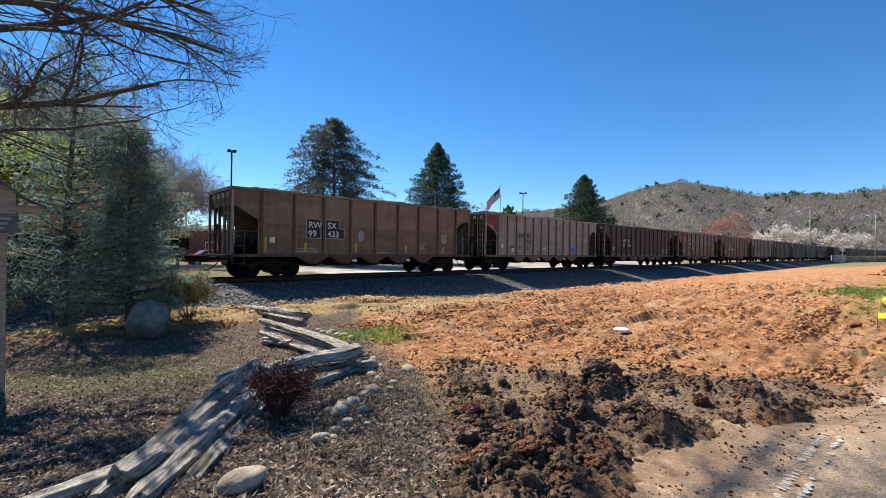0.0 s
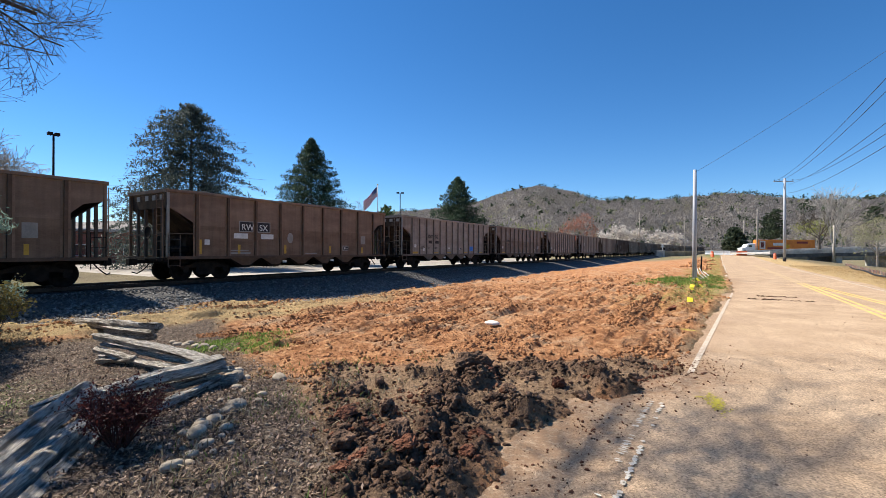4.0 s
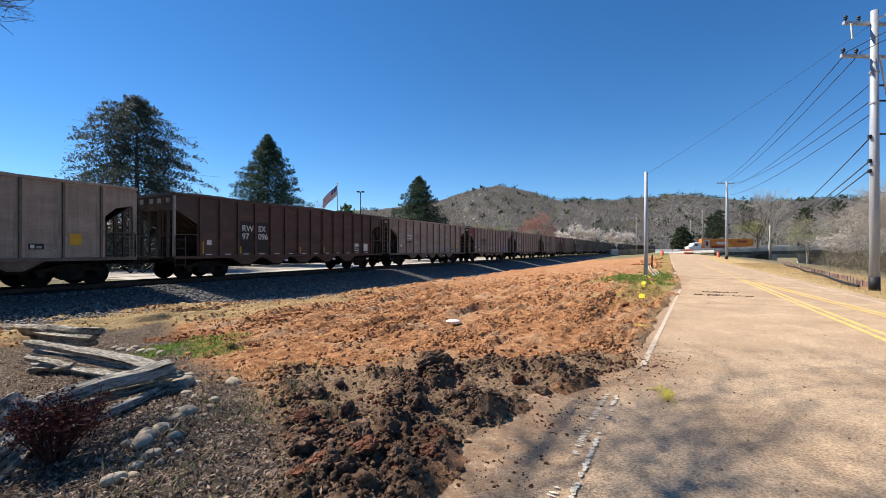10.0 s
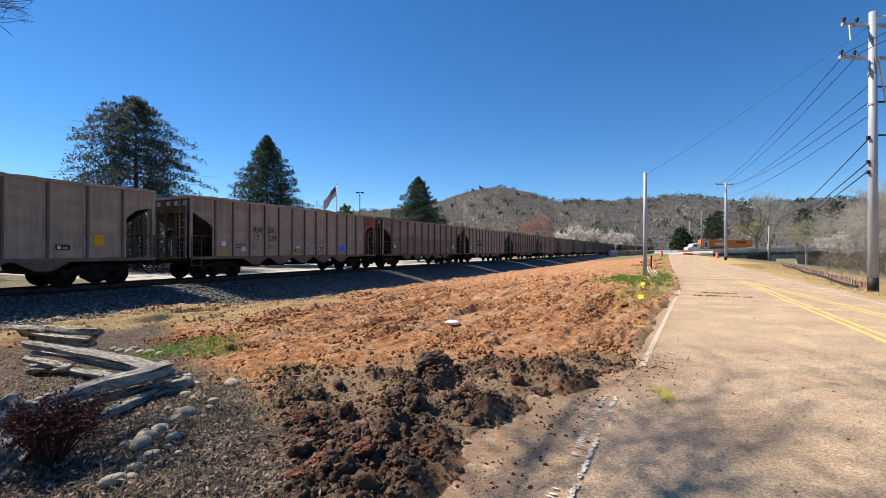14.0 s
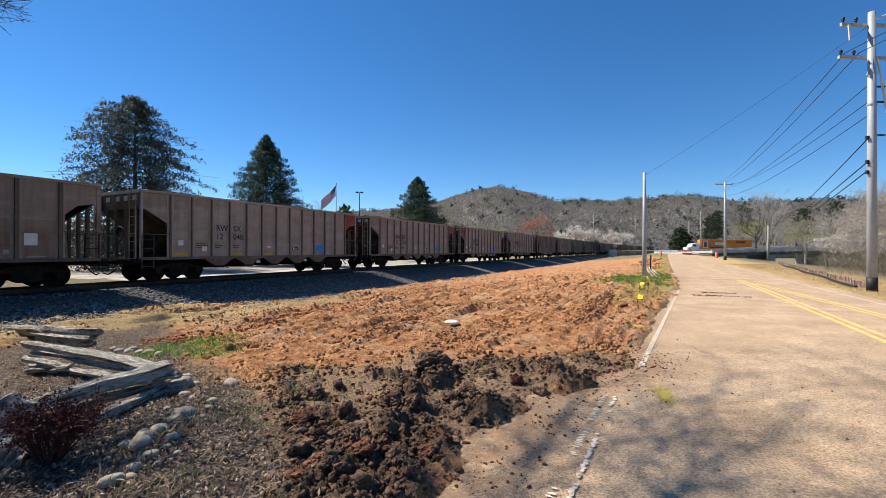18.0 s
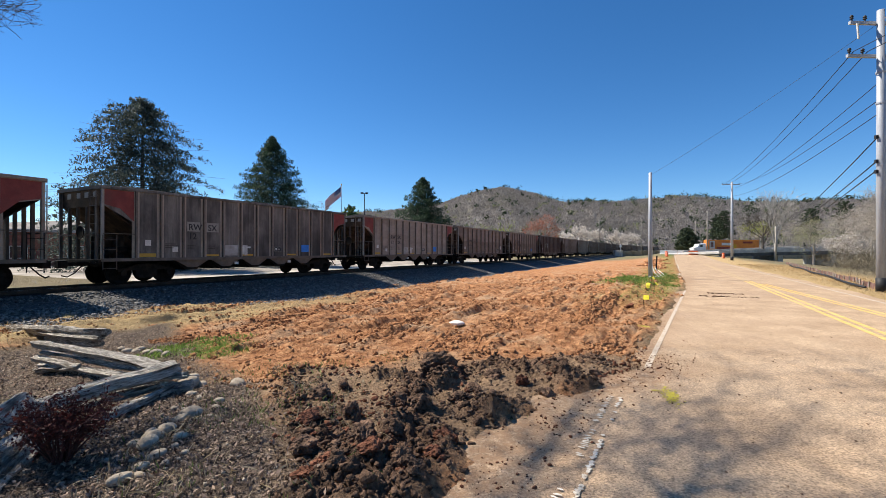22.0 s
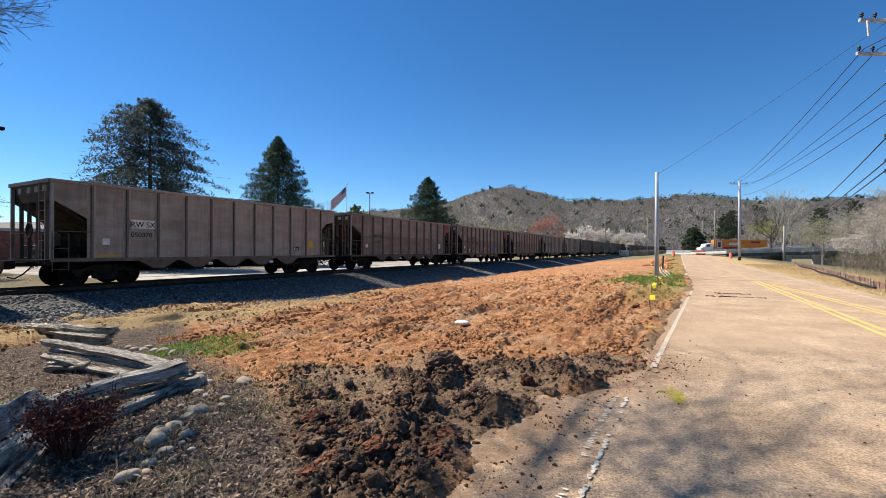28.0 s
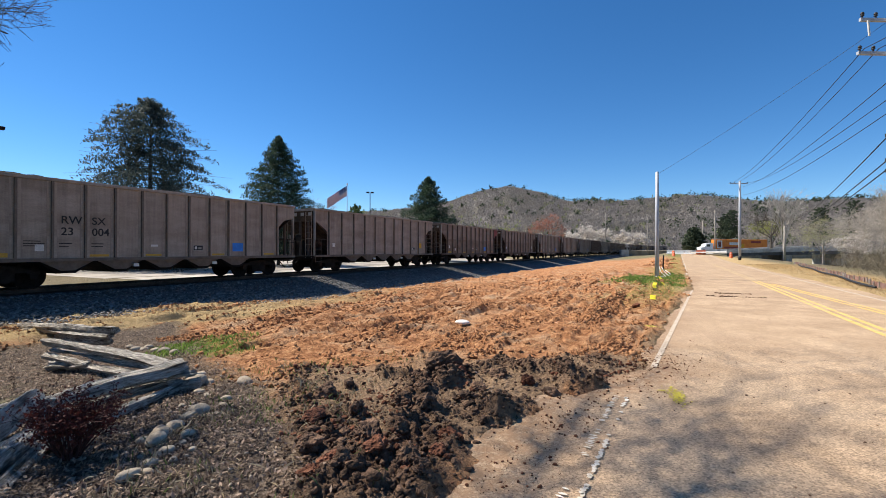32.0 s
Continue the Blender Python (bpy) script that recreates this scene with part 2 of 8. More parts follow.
def beam(bm, a, b, w, h=None):
    """A square bar from a to b."""
    a, b = Vector(a), Vector(b)
    d = b - a
    m = Matrix.Translation(a) @ d.to_track_quat("X", "Z").to_matrix().to_4x4()
    h = h or w
    box(bm, 0, d.length, -w / 2, w / 2, -h / 2, h / 2, m)


def tube(bm, pts, radii, sides=8, cap=True):
    pts = [Vector(p) for p in pts]
    if not isinstance(radii, (list, tuple)):
        radii = [radii] * len(pts)
    rings = []
    for i, p in enumerate(pts):
        d = (pts[min(i + 1, len(pts) - 1)] - pts[max(i - 1, 0)]).normalized()
        q = d.to_track_quat("Z", "Y")
        rings.append([bm.verts.new(p + q @ Vector((math.cos(k * math.tau / sides) * radii[i], math.sin(k * math.tau / sides) * radii[i], 0))) for k in range(sides)])
    for r0, r1 in zip(rings, rings[1:]):
        for k in range(sides):
            bm.faces.new((r0[k], r0[(k + 1) % sides], r1[(k + 1) % sides], r1[k]))
    if cap:
        bm.faces.new(rings[0][::-1]), bm.faces.new(rings[-1])


def prism(bm, poly, y0, y1):
    """A polygon of (x, z) pushed from y0 to y1."""
    a = [bm.verts.new((x, y0, z)) for x, z in poly]
    b = [bm.verts.new((x, y1, z)) for x, z in poly]
    bm.faces.new(a), bm.faces.new(b[::-1])
    for i in range(len(poly)):
        j = (i + 1) % len(poly)
        bm.faces.new((a[j], a[i], b[i], b[j]))


def lathe(bm, profile, sides=20, m=None):
    """(radius, height) turned round the z axis, moved by m."""
    rings = []
    for r, z in profile:
        ring = [bm.verts.new((r * math.cos(k * math.tau / sides), r * math.sin(k * math.tau / sides), z)) for k in range(sides)]
        if m is not None:
            for v in ring:
                v.co = m @ v.co
        rings.append(ring)
    for r0, r1 in zip(rings, rings[1:]):
        for k in range(sides):
            bm.faces.new((r0[k], r0[(k + 1) % sides], r1[(k + 1) % sides], r1[k]))
    bm.faces.new(rings[0][::-1]), bm.faces.new(rings[-1])


def finish(name, bm, mat, smooth=False, bevel=0.0):
    if bevel:
        bmesh.ops.bevel(bm, geom=bm.edges[:], offset=bevel, segments=1, affect="EDGES")
    bmesh.ops.recalc_face_normals(bm, faces=bm.faces[:])
    me = bpy.data.meshes.new(name)
    bm.to_mesh(me)
    bm.free()
    for m in (mat if isinstance(mat, (list, tuple)) else [mat]):
        me.materials.append(m)
    if smooth:
        me.polygons.foreach_set("use_smooth", [True] * len(me.polygons))
    return me


def part(name, bm, mat, parent, label="", smooth=False, bevel=0.0):
    ob = new(name, finish(name, bm, mat, smooth, bevel))
    ob.parent = parent
    if label:
        tagged(ob, label)
    return ob


def share(name, me, parent, m):
    """One more piece on a mesh that is already there."""
    ob = new(name, me)
    ob.parent = parent
    ob.matrix_basis = m
    return ob


def thing(name, label, category, group="", m=None):
    ob = new(name)
    ob.empty_display_size = 0.3
    if m is not None:
        ob.matrix_basis = m
    return tagged(ob, label, category, group)


def mesh_from(name, verts, faces, mat, smooth=False):
    me = bpy.data.meshes.new(name)
    me.from_pydata([tuple(v) for v in verts], [], [tuple(f) for f in faces])
    for m in (mat if isinstance(mat, (list, tuple)) else [mat]):
        me.materials.append(m)
    if smooth:
        me.polygons.foreach_set("use_smooth", [True] * len(me.polygons))
    return me


def cards(name, centres, size, mat, rng, normal_up=0.0, slim=0.5, drop=0.0):
    """Many small leaf-shaped quads (two triangles bent along the middle) at the centres; sizes vary."""
    c = np.asarray(centres, float)
    k = len(c)
    d = rng.normal(size=(k, 3))
    d[:, 2] -= drop
    d /= np.linalg.norm(d, axis=1)[:, None]
    e = rng.normal(size=(k, 3))
    e[:, 2] += normal_up
    e -= (e * d).sum(1)[:, None] * d
    e /= np.linalg.norm(e, axis=1)[:, None] + 1e-9
    w = np.cross(d, e)
    s = (np.asarray(size) * rng.uniform(0.6, 1.4, k))[:, None]
    v = np.stack([c - d * s * 0.5, c + w * s * slim * 0.5 + e * s * 0.08, c + d * s * 0.5, c - w * s * slim * 0.5 + e * s * 0.08], 1).reshape(-1, 3)
    me = bpy.data.meshes.new(name)
    me.vertices.add(4 * k)
    me.vertices.foreach_set("co", v.ravel())
    me.loops.add(4 * k)
    me.loops.foreach_set("vertex_index", np.arange(4 * k))
    me.polygons.add(k)
    me.polygons.foreach_set("loop_start", np.arange(0, 4 * k, 4))
    me.update(calc_edges=True)
    me.materials.append(mat)
    return me


def smooth(a, b, x):
    t = np.clip((x - a) / (b - a), 0, 1)
    return t * t * (3 - 2 * t)


# ---------- the plan: s runs along the track, q across it towards the train ----------
HEADING = math.atan(396 / 783.6)
UX, UY = math.sin(HEADING), math.cos(HEADING)
TRACK_Q, RAIL_Z = 20.4, 0.24


def plan(s, q):
    return s * UX - q * UY, s * UY + q * UX


def road_left(s):
    """q of the white edge line."""
    return 0.78 - 0.058 * s if s < 20 else -0.38 - 0.22 * min(1.0, (s - 20) / 30)


def bend(s):
    """How far the track and the road swing to the right in the distance."""
    return max(0.0, s - 170.0) ** 2 / 1500.0


def rise(s):
    """The road climbs to the bridge."""
    return 1.3 * float(smooth(60, 150, s))


def ground_z(x, y):
    """Height of the ground without clods; arrays or numbers."""
    x, y = np.asarray(x, float), np.asarray(y, float)
    s, q = x * UX + y * UY, -x * UY + y * UX
    q = q + np.maximum(0, s - 170) ** 2 / 1500.0
    z = -0.68 * smooth(1.5, 14.5, q) * (1 - 0.45 * smooth(17, 6, s) * smooth(9.5, 14.0, q)) + 0.45 * smooth(16.5, 25, q)
    z = z + smooth(60, 150, s) * (0.2 + 0.8 * smooth(8, 1.5, q)) * smooth(-14, -5, q)
    z = z - 1.7 * smooth(-14, -22, q) * smooth(20, 45, s)
    return z

# ---------- the ground: one sheet to the horizon ----------
def grid_sheet(name, radii, angles, height, mat):
    r, a = np.meshgrid(radii, angles, indexing="ij")
    x, y = r * np.sin(a), r * np.cos(a)
    z = height(x, y)
    n1, n2 = r.shape
    v = np.stack([x.ravel(), y.ravel(), z.ravel()], 1)
    i = np.arange(n1 * n2).reshape(n1, n2)
    f = np.stack([i[:-1, :-1], i[1:, :-1], i[1:, 1:], i[:-1, 1:]], -1).reshape(-1, 4)
    me = bpy.data.meshes.new(name)
    me.vertices.add(len(v))
    me.vertices.foreach_set("co", v.ravel())
    me.loops.add(f.size)
    me.loops.foreach_set("vertex_index", f.ravel())
    me.polygons.add(len(f))
    me.polygons.foreach_set("loop_start", np.arange(0, f.size, 4))
    me.polygons.foreach_set("use_smooth", [True] * len(f))
    me.update(calc_edges=True)
    me.materials.append(mat)
    return me, v


class Bumps:
    """Lattice noise on arrays."""
    def __init__(self, seed, n=256):
        self.g = np.random.default_rng(seed).uniform(-1, 1, (n, n))
        self.n = n

    def one(self, x, y):
        i, j = np.floor(x).astype(int), np.floor(y).astype(int)
        u, v = x - i, y - j
        u, v = u * u * (3 - 2 * u), v * v * (3 - 2 * v)
        n, g = self.n, self.g
        return (g[i % n, j % n] * (1 - u) + g[(i + 1) % n, j % n] * u) * (1 - v) + (g[i % n, (j + 1) % n] * (1 - u) + g[(i + 1) % n, (j + 1) % n] * u) * v

    def __call__(self, x, y, octaves=4):
        t, a = 0, 1.0
        for _ in range(octaves):
            t = t + a * self.one(x, y)
            x, y, a = x * 2.03 + 17.7, y * 2.03 + 5.1, a * 0.5
        return t


NB = Bumps(5)


def masks(x, y):
    """How much of the ground is graded clay, dark churned soil, mulch bed, and grass."""
    s, q = x * UX + y * UY, -x * UY + y * UX
    w = 0.8 * NB(x * 0.35, y * 0.35, 3)
    w2 = 0.35 * NB(x * 0.9 + 40, y * 0.9, 3)
    edge = np.where(s < 20, 0.78 - 0.058 * s, -0.6)
    # bed with fence: left of a line that runs from the camera's feet to the fence's far end
    side = (x + 1.2) * 0.79 + (y - 3.6) * 0.61 + w2 * 0.9
    bed = smooth(0.35, -0.35, side) * smooth(13.0, 11.6, q + w2)
    clay = (1 - bed) * smooth(edge - 0.2, edge + 0.35, q + w2 * 0.5) * smooth(16.5, 15.0, q) * smooth(112, 84, s + 4 * w)
    far = np.hypot(x - 0.1, (y - 4.5) * 1.0)
    brow = 6.25 + 0.3 * np.clip(x, 0, 3) + 0.15 * np.clip(-1.5 - x, 0, 3)
    churn = smooth(0.25, -0.35, y - brow + w2 * 0.9) * smooth(1.4, 2.2, y) * smooth(3.6, 2.2, np.abs(x - 0.15) + w2)
    rim = edge + 0.62 * smooth(6.2, 4.4, s)
    soil = np.clip(churn, 0, 1) * smooth(rim - 0.2, rim + 0.25, q + w2 * 0.4) * smooth(-0.35, 0.3, x + 0.96 + 0.43 * (y - 2.84) + 0.5 * w2)
    verge = smooth(3.2, 1.2, q - edge + w) * smooth(11, 19, s) * smooth(edge, edge + 0.6, q)
    along, off = (x + 4.7) * -0.61 + (y - 8.5) * 0.79, (x + 4.7) * 0.79 + (y - 8.5) * 0.61
    tuft = smooth(2.5, 0.6, np.abs(along) + w * 1.5) * smooth(1.2, 0.2, np.abs(off) + w2 * 1.2)
    by_pole = smooth(5.0, 2.5, np.abs(s - 26.3) + 2 * w2) * smooth(1.2, 0.5, np.abs(q - 2.0 - 0.12 * (26 - s)) + w2)
    moss = smooth(1.9, 0.6, np.hypot((x + 6.7) * 0.6, y - 4.3) + w2) * 0.6
    tuft = np.clip(tuft + by_pole + moss, 0, 1)
    strip = smooth(2.3, 1.0, np.abs(q - 13.7 + w)) * smooth(26, 8, s) * smooth(edge, edge + 0.6, q)
    right = smooth(-5.7, -6.3, q) * smooth(-12.5, -9.0, q) * smooth(130, 100, s)
    return clay, soil, bed, np.clip(verge * 0.8 + tuft, 0, 1), np.clip(strip + right, 0, 1)


# crests of the soil heaps, in plan
CRESTS = (((-1.85, 5.1), (-1.25, 4.0)), ((-1.25, 4.0), (-0.78, 3.2)), ((-0.3, 5.3), (-0.25, 4.2)), ((-0.25, 4.2), (-0.38, 3.0)), ((0.0, 5.75), (0.8, 6.15)), ((0.8, 6.15), (1.3, 5.6)),
          ((1.3, 5.6), (1.3, 4.9)), ((0.2, 4.3), (0.7, 4.6)), ((-0.85, 2.9), (-0.15, 2.9)), ((-0.3, 5.3), (0.0, 5.75)), ((-2.2, 6.0), (-1.85, 5.1)))


def heap_mask(x, y):
    """Churned soil lies in heaps along the crests, with flat trodden earth between."""
    d = np.full(np.shape(x), 9.0)
    for (ax, ay), (bx, by) in CRESTS:
        k = np.clip(((x - ax) * (bx - ax) + (y - ay) * (by - ay)) / ((bx - ax) ** 2 + (by - ay) ** 2), 0, 1)
        d = np.minimum(d, np.hypot(x - ax - k * (bx - ax), y - ay - k * (by - ay)))
    rough = 0.2 * NB(x * 1.7 + 3, y * 1.7 + 8, 4) + 0.08 * NB(x * 6.0, y * 6.0, 3)
    return np.maximum(smooth(0.42, 0.0, d + rough), 0.6 * smooth(0.4, 0.8, NB(x * 1.4 + 21, y * 1.6 + 8, 4)))


def ground_height(x, y):
    z = ground_z(x, y)
    clay, soil, bed, grass, straw = masks(x, y)
    r = np.hypot(x, y)
    near = smooth(90, 25, r)
    s, q = x * UX + y * UY, -x * UY + y * UX
    rough = np.abs(NB(x * 1.3, y * 1.3, 6)) * 0.07 + np.abs(NB(s * 0.35, q * 2.2, 4)) * 0.15 * smooth(6, 9, y) + 0.035 * np.abs(NB(x * 4.3, y * 4.3, 4)) * (0.3 + np.clip(NB(s * 0.3, q * 1.1, 2) + 0.3, 0, 1))
    big = np.clip(NB(x * 2.1 + 9, y * 2.1, 4), 0, 2) ** 1.3
    z = z + near * clay * (1 - soil) * (rough - 0.04) + soil * (0.045 * heap_mask(x, y) + 0.13 * big * heap_mask(x, y) + (0.012 + 0.075 * heap_mask(x, y)) * np.abs(NB(x * 6, y * 6, 4)) + 0.02 * NB(x * 17, y * 17, 3))
    z = z + bed * near * 0.035 * NB(x * 3, y * 3, 4) + bed * 0.05
    onroad = smooth(0.1, -0.35, q - np.where(s < 20, 0.78 - 0.058 * s, -0.6) - 0.7 * np.clip((6.4 - s) / 2.2, 0, 1)) * smooth(-6.9, -6.1, q) * (s < 400)
    return z - 0.12 * onroad


def ground_material():
    m = bpy.data.materials.new("graded_ground")
    m.use_nodes = True
    n, l = m.node_tree.nodes, m.node_tree.links
    b = n["Principled BSDF"]
    tc = n.new("ShaderNodeTexCoord")

    def noise_of(scale, detail=6, rough=0.6, vec=None):
        t = n.new("ShaderNodeTexNoise")
        t.inputs["Scale"].default_value, t.inputs["Detail"].default_value, t.inputs["Roughness"].default_value = scale, detail, rough
        l.new(vec or tc.outputs["Object"], t.inputs["Vector"])
        return t.outputs[0]

    def ramp(fac, stops):
        r = n.new("ShaderNodeValToRGB")
        e = r.color_ramp.elements
        while len(e) < len(stops):
            e.new(0.5)
        for k, (p, c) in zip(e, stops):
            k.position, k.color = p, (*c, 1)
        l.new(fac, r.inputs[0])
        return r.outputs[0]

    def mix(fac, a, c):
        x = n.new("ShaderNodeMix")
        x.data_type = "RGBA"
        l.new(fac, x.inputs[0]), l.new(a, x.inputs[6]), l.new(c, x.inputs[7])
        return x.outputs[2]

    def attr(name):
        a = n.new("ShaderNodeAttribute")
        a.attribute_name = name
        return a.outputs["Fac"]

    coarse, fine, mid = noise_of(0.7), noise_of(24, 5, 0.7), noise_of(5, 6, 0.7)
    far = ramp(noise_of(0.05, 8, 0.7), [(0.35, (0.16, 0.13, 0.08)), (0.5, (0.22, 0.18, 0.11)), (0.65, (0.12, 0.13, 0.05))])
    clay = ramp(mid, [(0.34, (0.22, 0.09, 0.04)), (0.5, (0.43, 0.2, 0.09)), (0.64, (0.62, 0.335, 0.165))])
    pale = ramp(fine, [(0.3, (0.42, 0.25, 0.14)), (0.7, (0.6, 0.4, 0.24))])
    clay = mix(ramp(coarse, [(0.5, (0, 0, 0)), (0.66, (1, 1, 1))]), clay, pale)
    soil = ramp(mid, [(0.3, (0.04, 0.026, 0.019)), (0.5, (0.14, 0.085, 0.056)), (0.68, (0.28, 0.175, 0.115))])
    dusty = ramp(fine, [(0.3, (0.2, 0.128, 0.078)), (0.7, (0.46, 0.31, 0.19))])
    soil = mix(attr("heap"), dusty, soil)
    bed = ramp(fine, [(0.32, (0.04, 0.029, 0.023)), (0.5, (0.135, 0.1, 0.076)), (0.68, (0.38, 0.3, 0.225))])
    grass = ramp(mid, [(0.3, (0.07, 0.14, 0.02)), (0.55, (0.14, 0.24, 0.04)), (0.75, (0.28, 0.27, 0.10))])
    col = mix(attr("clay"), far, clay)
    col = mix(attr("straw"), col, ramp(fine, [(0.3, (0.34, 0.235, 0.115)), (0.7, (0.6, 0.43, 0.215))]))
    col = mix(attr("bed"), col, bed)
    g = n.new("ShaderNodeMath")
    g.operation = "MULTIPLY"
    l.new(attr("grass"), g.inputs[0]), l.new(ramp(fine, [(0.42, (0, 0, 0)), (0.56, (1, 1, 1))]), g.inputs[1])
    col = mix(g.outputs[0], col, grass)
    col = mix(attr("soil"), col, soil)
    h = n.new("ShaderNodeHueSaturation")
    mr = n.new("ShaderNodeMapRange")
    mr.inputs["To Min"].default_value, mr.inputs["To Max"].default_value = 0.55, 1.45
    l.new(noise_of(70, 4, 0.7), mr.inputs[0]), l.new(mr.outputs[0], h.inputs["Value"]), l.new(col, h.inputs["Color"])
    l.new(h.outputs[0], b.inputs["Base Color"])
    b.inputs["Roughness"].default_value, b.inputs["Specular IOR Level"].default_value = 0.95, 0.1
    bu = n.new("ShaderNodeBump")
    bu.inputs["Strength"].default_value, bu.inputs["Distance"].default_value = 1.0, 0.09
    ad = n.new("ShaderNodeMath")
    l.new(fine, ad.inputs[0]), l.new(mid, ad.inputs[1]), l.new(ad.outputs[0], bu.inputs["Height"])
    l.new(bu.outputs[0], b.inputs["Normal"])
    return m


seen = np.radians(np.concatenate([np.linspace(-180, -76, 40)[:-1], np.linspace(-76, 52, 640), np.linspace(52, 180, 40)[1:]]))
rad = np.concatenate([[0.05, 0.5, 1.0], np.geomspace(1.3, 30, 520), np.geomspace(30.6, 4000, 110)])
me, gv = grid_sheet("ground", rad, seen, ground_height, ground_material())
for key, val in zip(("clay", "soil", "bed", "grass", "straw"), masks(gv[:, 0], gv[:, 1])):
    me.attributes.new(key, "FLOAT", "POINT").data.foreach_set("value", np.clip(val, 0, 1).astype(np.float32))
me.attributes.new("heap", "FLOAT", "POINT").data.foreach_set("value", heap_mask(gv[:, 0], gv[:, 1]).astype(np.float32))
tagged(new("ground", me), "red clay earth graded beside the track, with churned dark soil and a mulch bed", "ground", kind="structure")


# ---------- road ----------
def strip_sheet(name, stations, offsets, zfun, mat):
    """A sheet along s: offsets(s) gives the q values across."""
    v, f = [], []
    for s in stations:
        row = offsets(s)
        for q in row:
            x, y = plan(s, q - bend(s))
            v.append((x, y, zfun(s, q)))
        k = len(row)
    for i in range(len(stations) - 1):
        for j in range(k - 1):
            a = i * k + j
            f.append((a, a + 1, a + k + 1, a + k))
    return mesh_from(name, v, f, mat)


def speckle(m, scale, low, high, amount):
    """Light and dark aggregate in a surface: a second, sharp grain over its colour."""
    n, l = m.node_tree.nodes, m.node_tree.links
    b = n["Principled BSDF"]
    src = b.inputs["Base Color"].links[0].from_socket
    tc = n.new("ShaderNodeTexCoord")
    vo = n.new("ShaderNodeTexVoronoi")
    vo.inputs["Scale"].default_value = scale
    l.new(tc.outputs["Object"], vo.inputs["Vector"])
    sep = n.new("ShaderNodeSeparateColor")
    l.new(vo.outputs["Color"], sep.inputs[0])
    mr = n.new("ShaderNodeMapRange")
    mr.inputs["To Min"].default_value, mr.inputs["To Max"].default_value = low, high
    l.new(sep.outputs[0], mr.inputs[0])
    h = n.new("ShaderNodeHueSaturation")
    h.inputs["Fac"].default_value = amount
    l.new(src, h.inputs["Color"]), l.new(mr.outputs[0], h.inputs["Value"])
    l.new(h.outputs[0], b.inputs["Base Color"])


ASPHALT = material("sun_bleached_asphalt", (0.345, 0.238, 0.15), (0.455, 0.325, 0.21), 0.9, 0.9, 0.0, 0.5, 55.0, (0.36, 0.25, 0.165), 0.2)
speckle(ASPHALT, 75.0, 0.55, 1.5, 0.8)
STATIONS = [-40, -20, -10, -5, -2, 0, 2, 4, 6, 8, 10, 12, 14, 16, 18, 20, 23, 26, 30, 35, 40, 46, 52, 60, 70, 80, 90, 100, 115, 130, 150, 170, 190, 220, 260]


def road_z(s, q):
    return 0.012 + 1.0 * float(smooth(60, 150, s))


def ragged(s):
    return road_left(s) + 0.1 + 0.85 * min(1.0, max(0.0, (6.4 - s) / 2.2)) + 0.07 * math.sin(s * 1.7) + 0.06 * math.sin(s * 4.3 + 1)


def rim_q(s):
    """q at which the churned soil ends on the asphalt."""
    return 0.78 - 0.058 * s + 0.62 * smooth(6.2, 4.4, s)


def lanes(s):
    e, k = ragged(s), road_left(s)
    return [e, e - (e - k) * 0.33, e - (e - k) * 0.66, k - 0.02, k - 0.25, k - 0.5, k - 0.9, k - 1.5, -3.5, -5.6, -6.25 - 0.1 * math.sin(s * 0.9)]


fine_st = [i * 0.25 for i in range(-40, 160)] + [s for s in STATIONS if s > 40]
road = tagged(new("road", strip_sheet("road", [s for s in STATIONS if s < -10] + fine_st, lanes, road_z, ASPHALT)), "sun-bleached two-lane asphalt road with worn markings", "road", kind="structure")
rv = np.array([v.co[:] for v in road.data.vertices])
rs, rq = rv[:, 0] * UX + rv[:, 1] * UY, -rv[:, 0] * UY + rv[:, 1] * UX
film = smooth(0.75, 0.0, rim_q(rs) - rq + 0.3 * NB(rv[:, 0] * 1.4, rv[:, 1] * 1.4, 3)) * smooth(9.0, 6.5, rs) + 0.75 * smooth(0.45, -0.05, 0.85 - 0.058 * rs - rq + 0.15 * NB(rv[:, 0] * 0.8, rv[:, 1] * 0.8, 3)) * smooth(5.0, 7.0, rs) * smooth(40, 20, rs)
road.data.attributes.new("dust", "FLOAT", "POINT").data.foreach_set("value", np.clip(film, 0, 1).astype(np.float32))


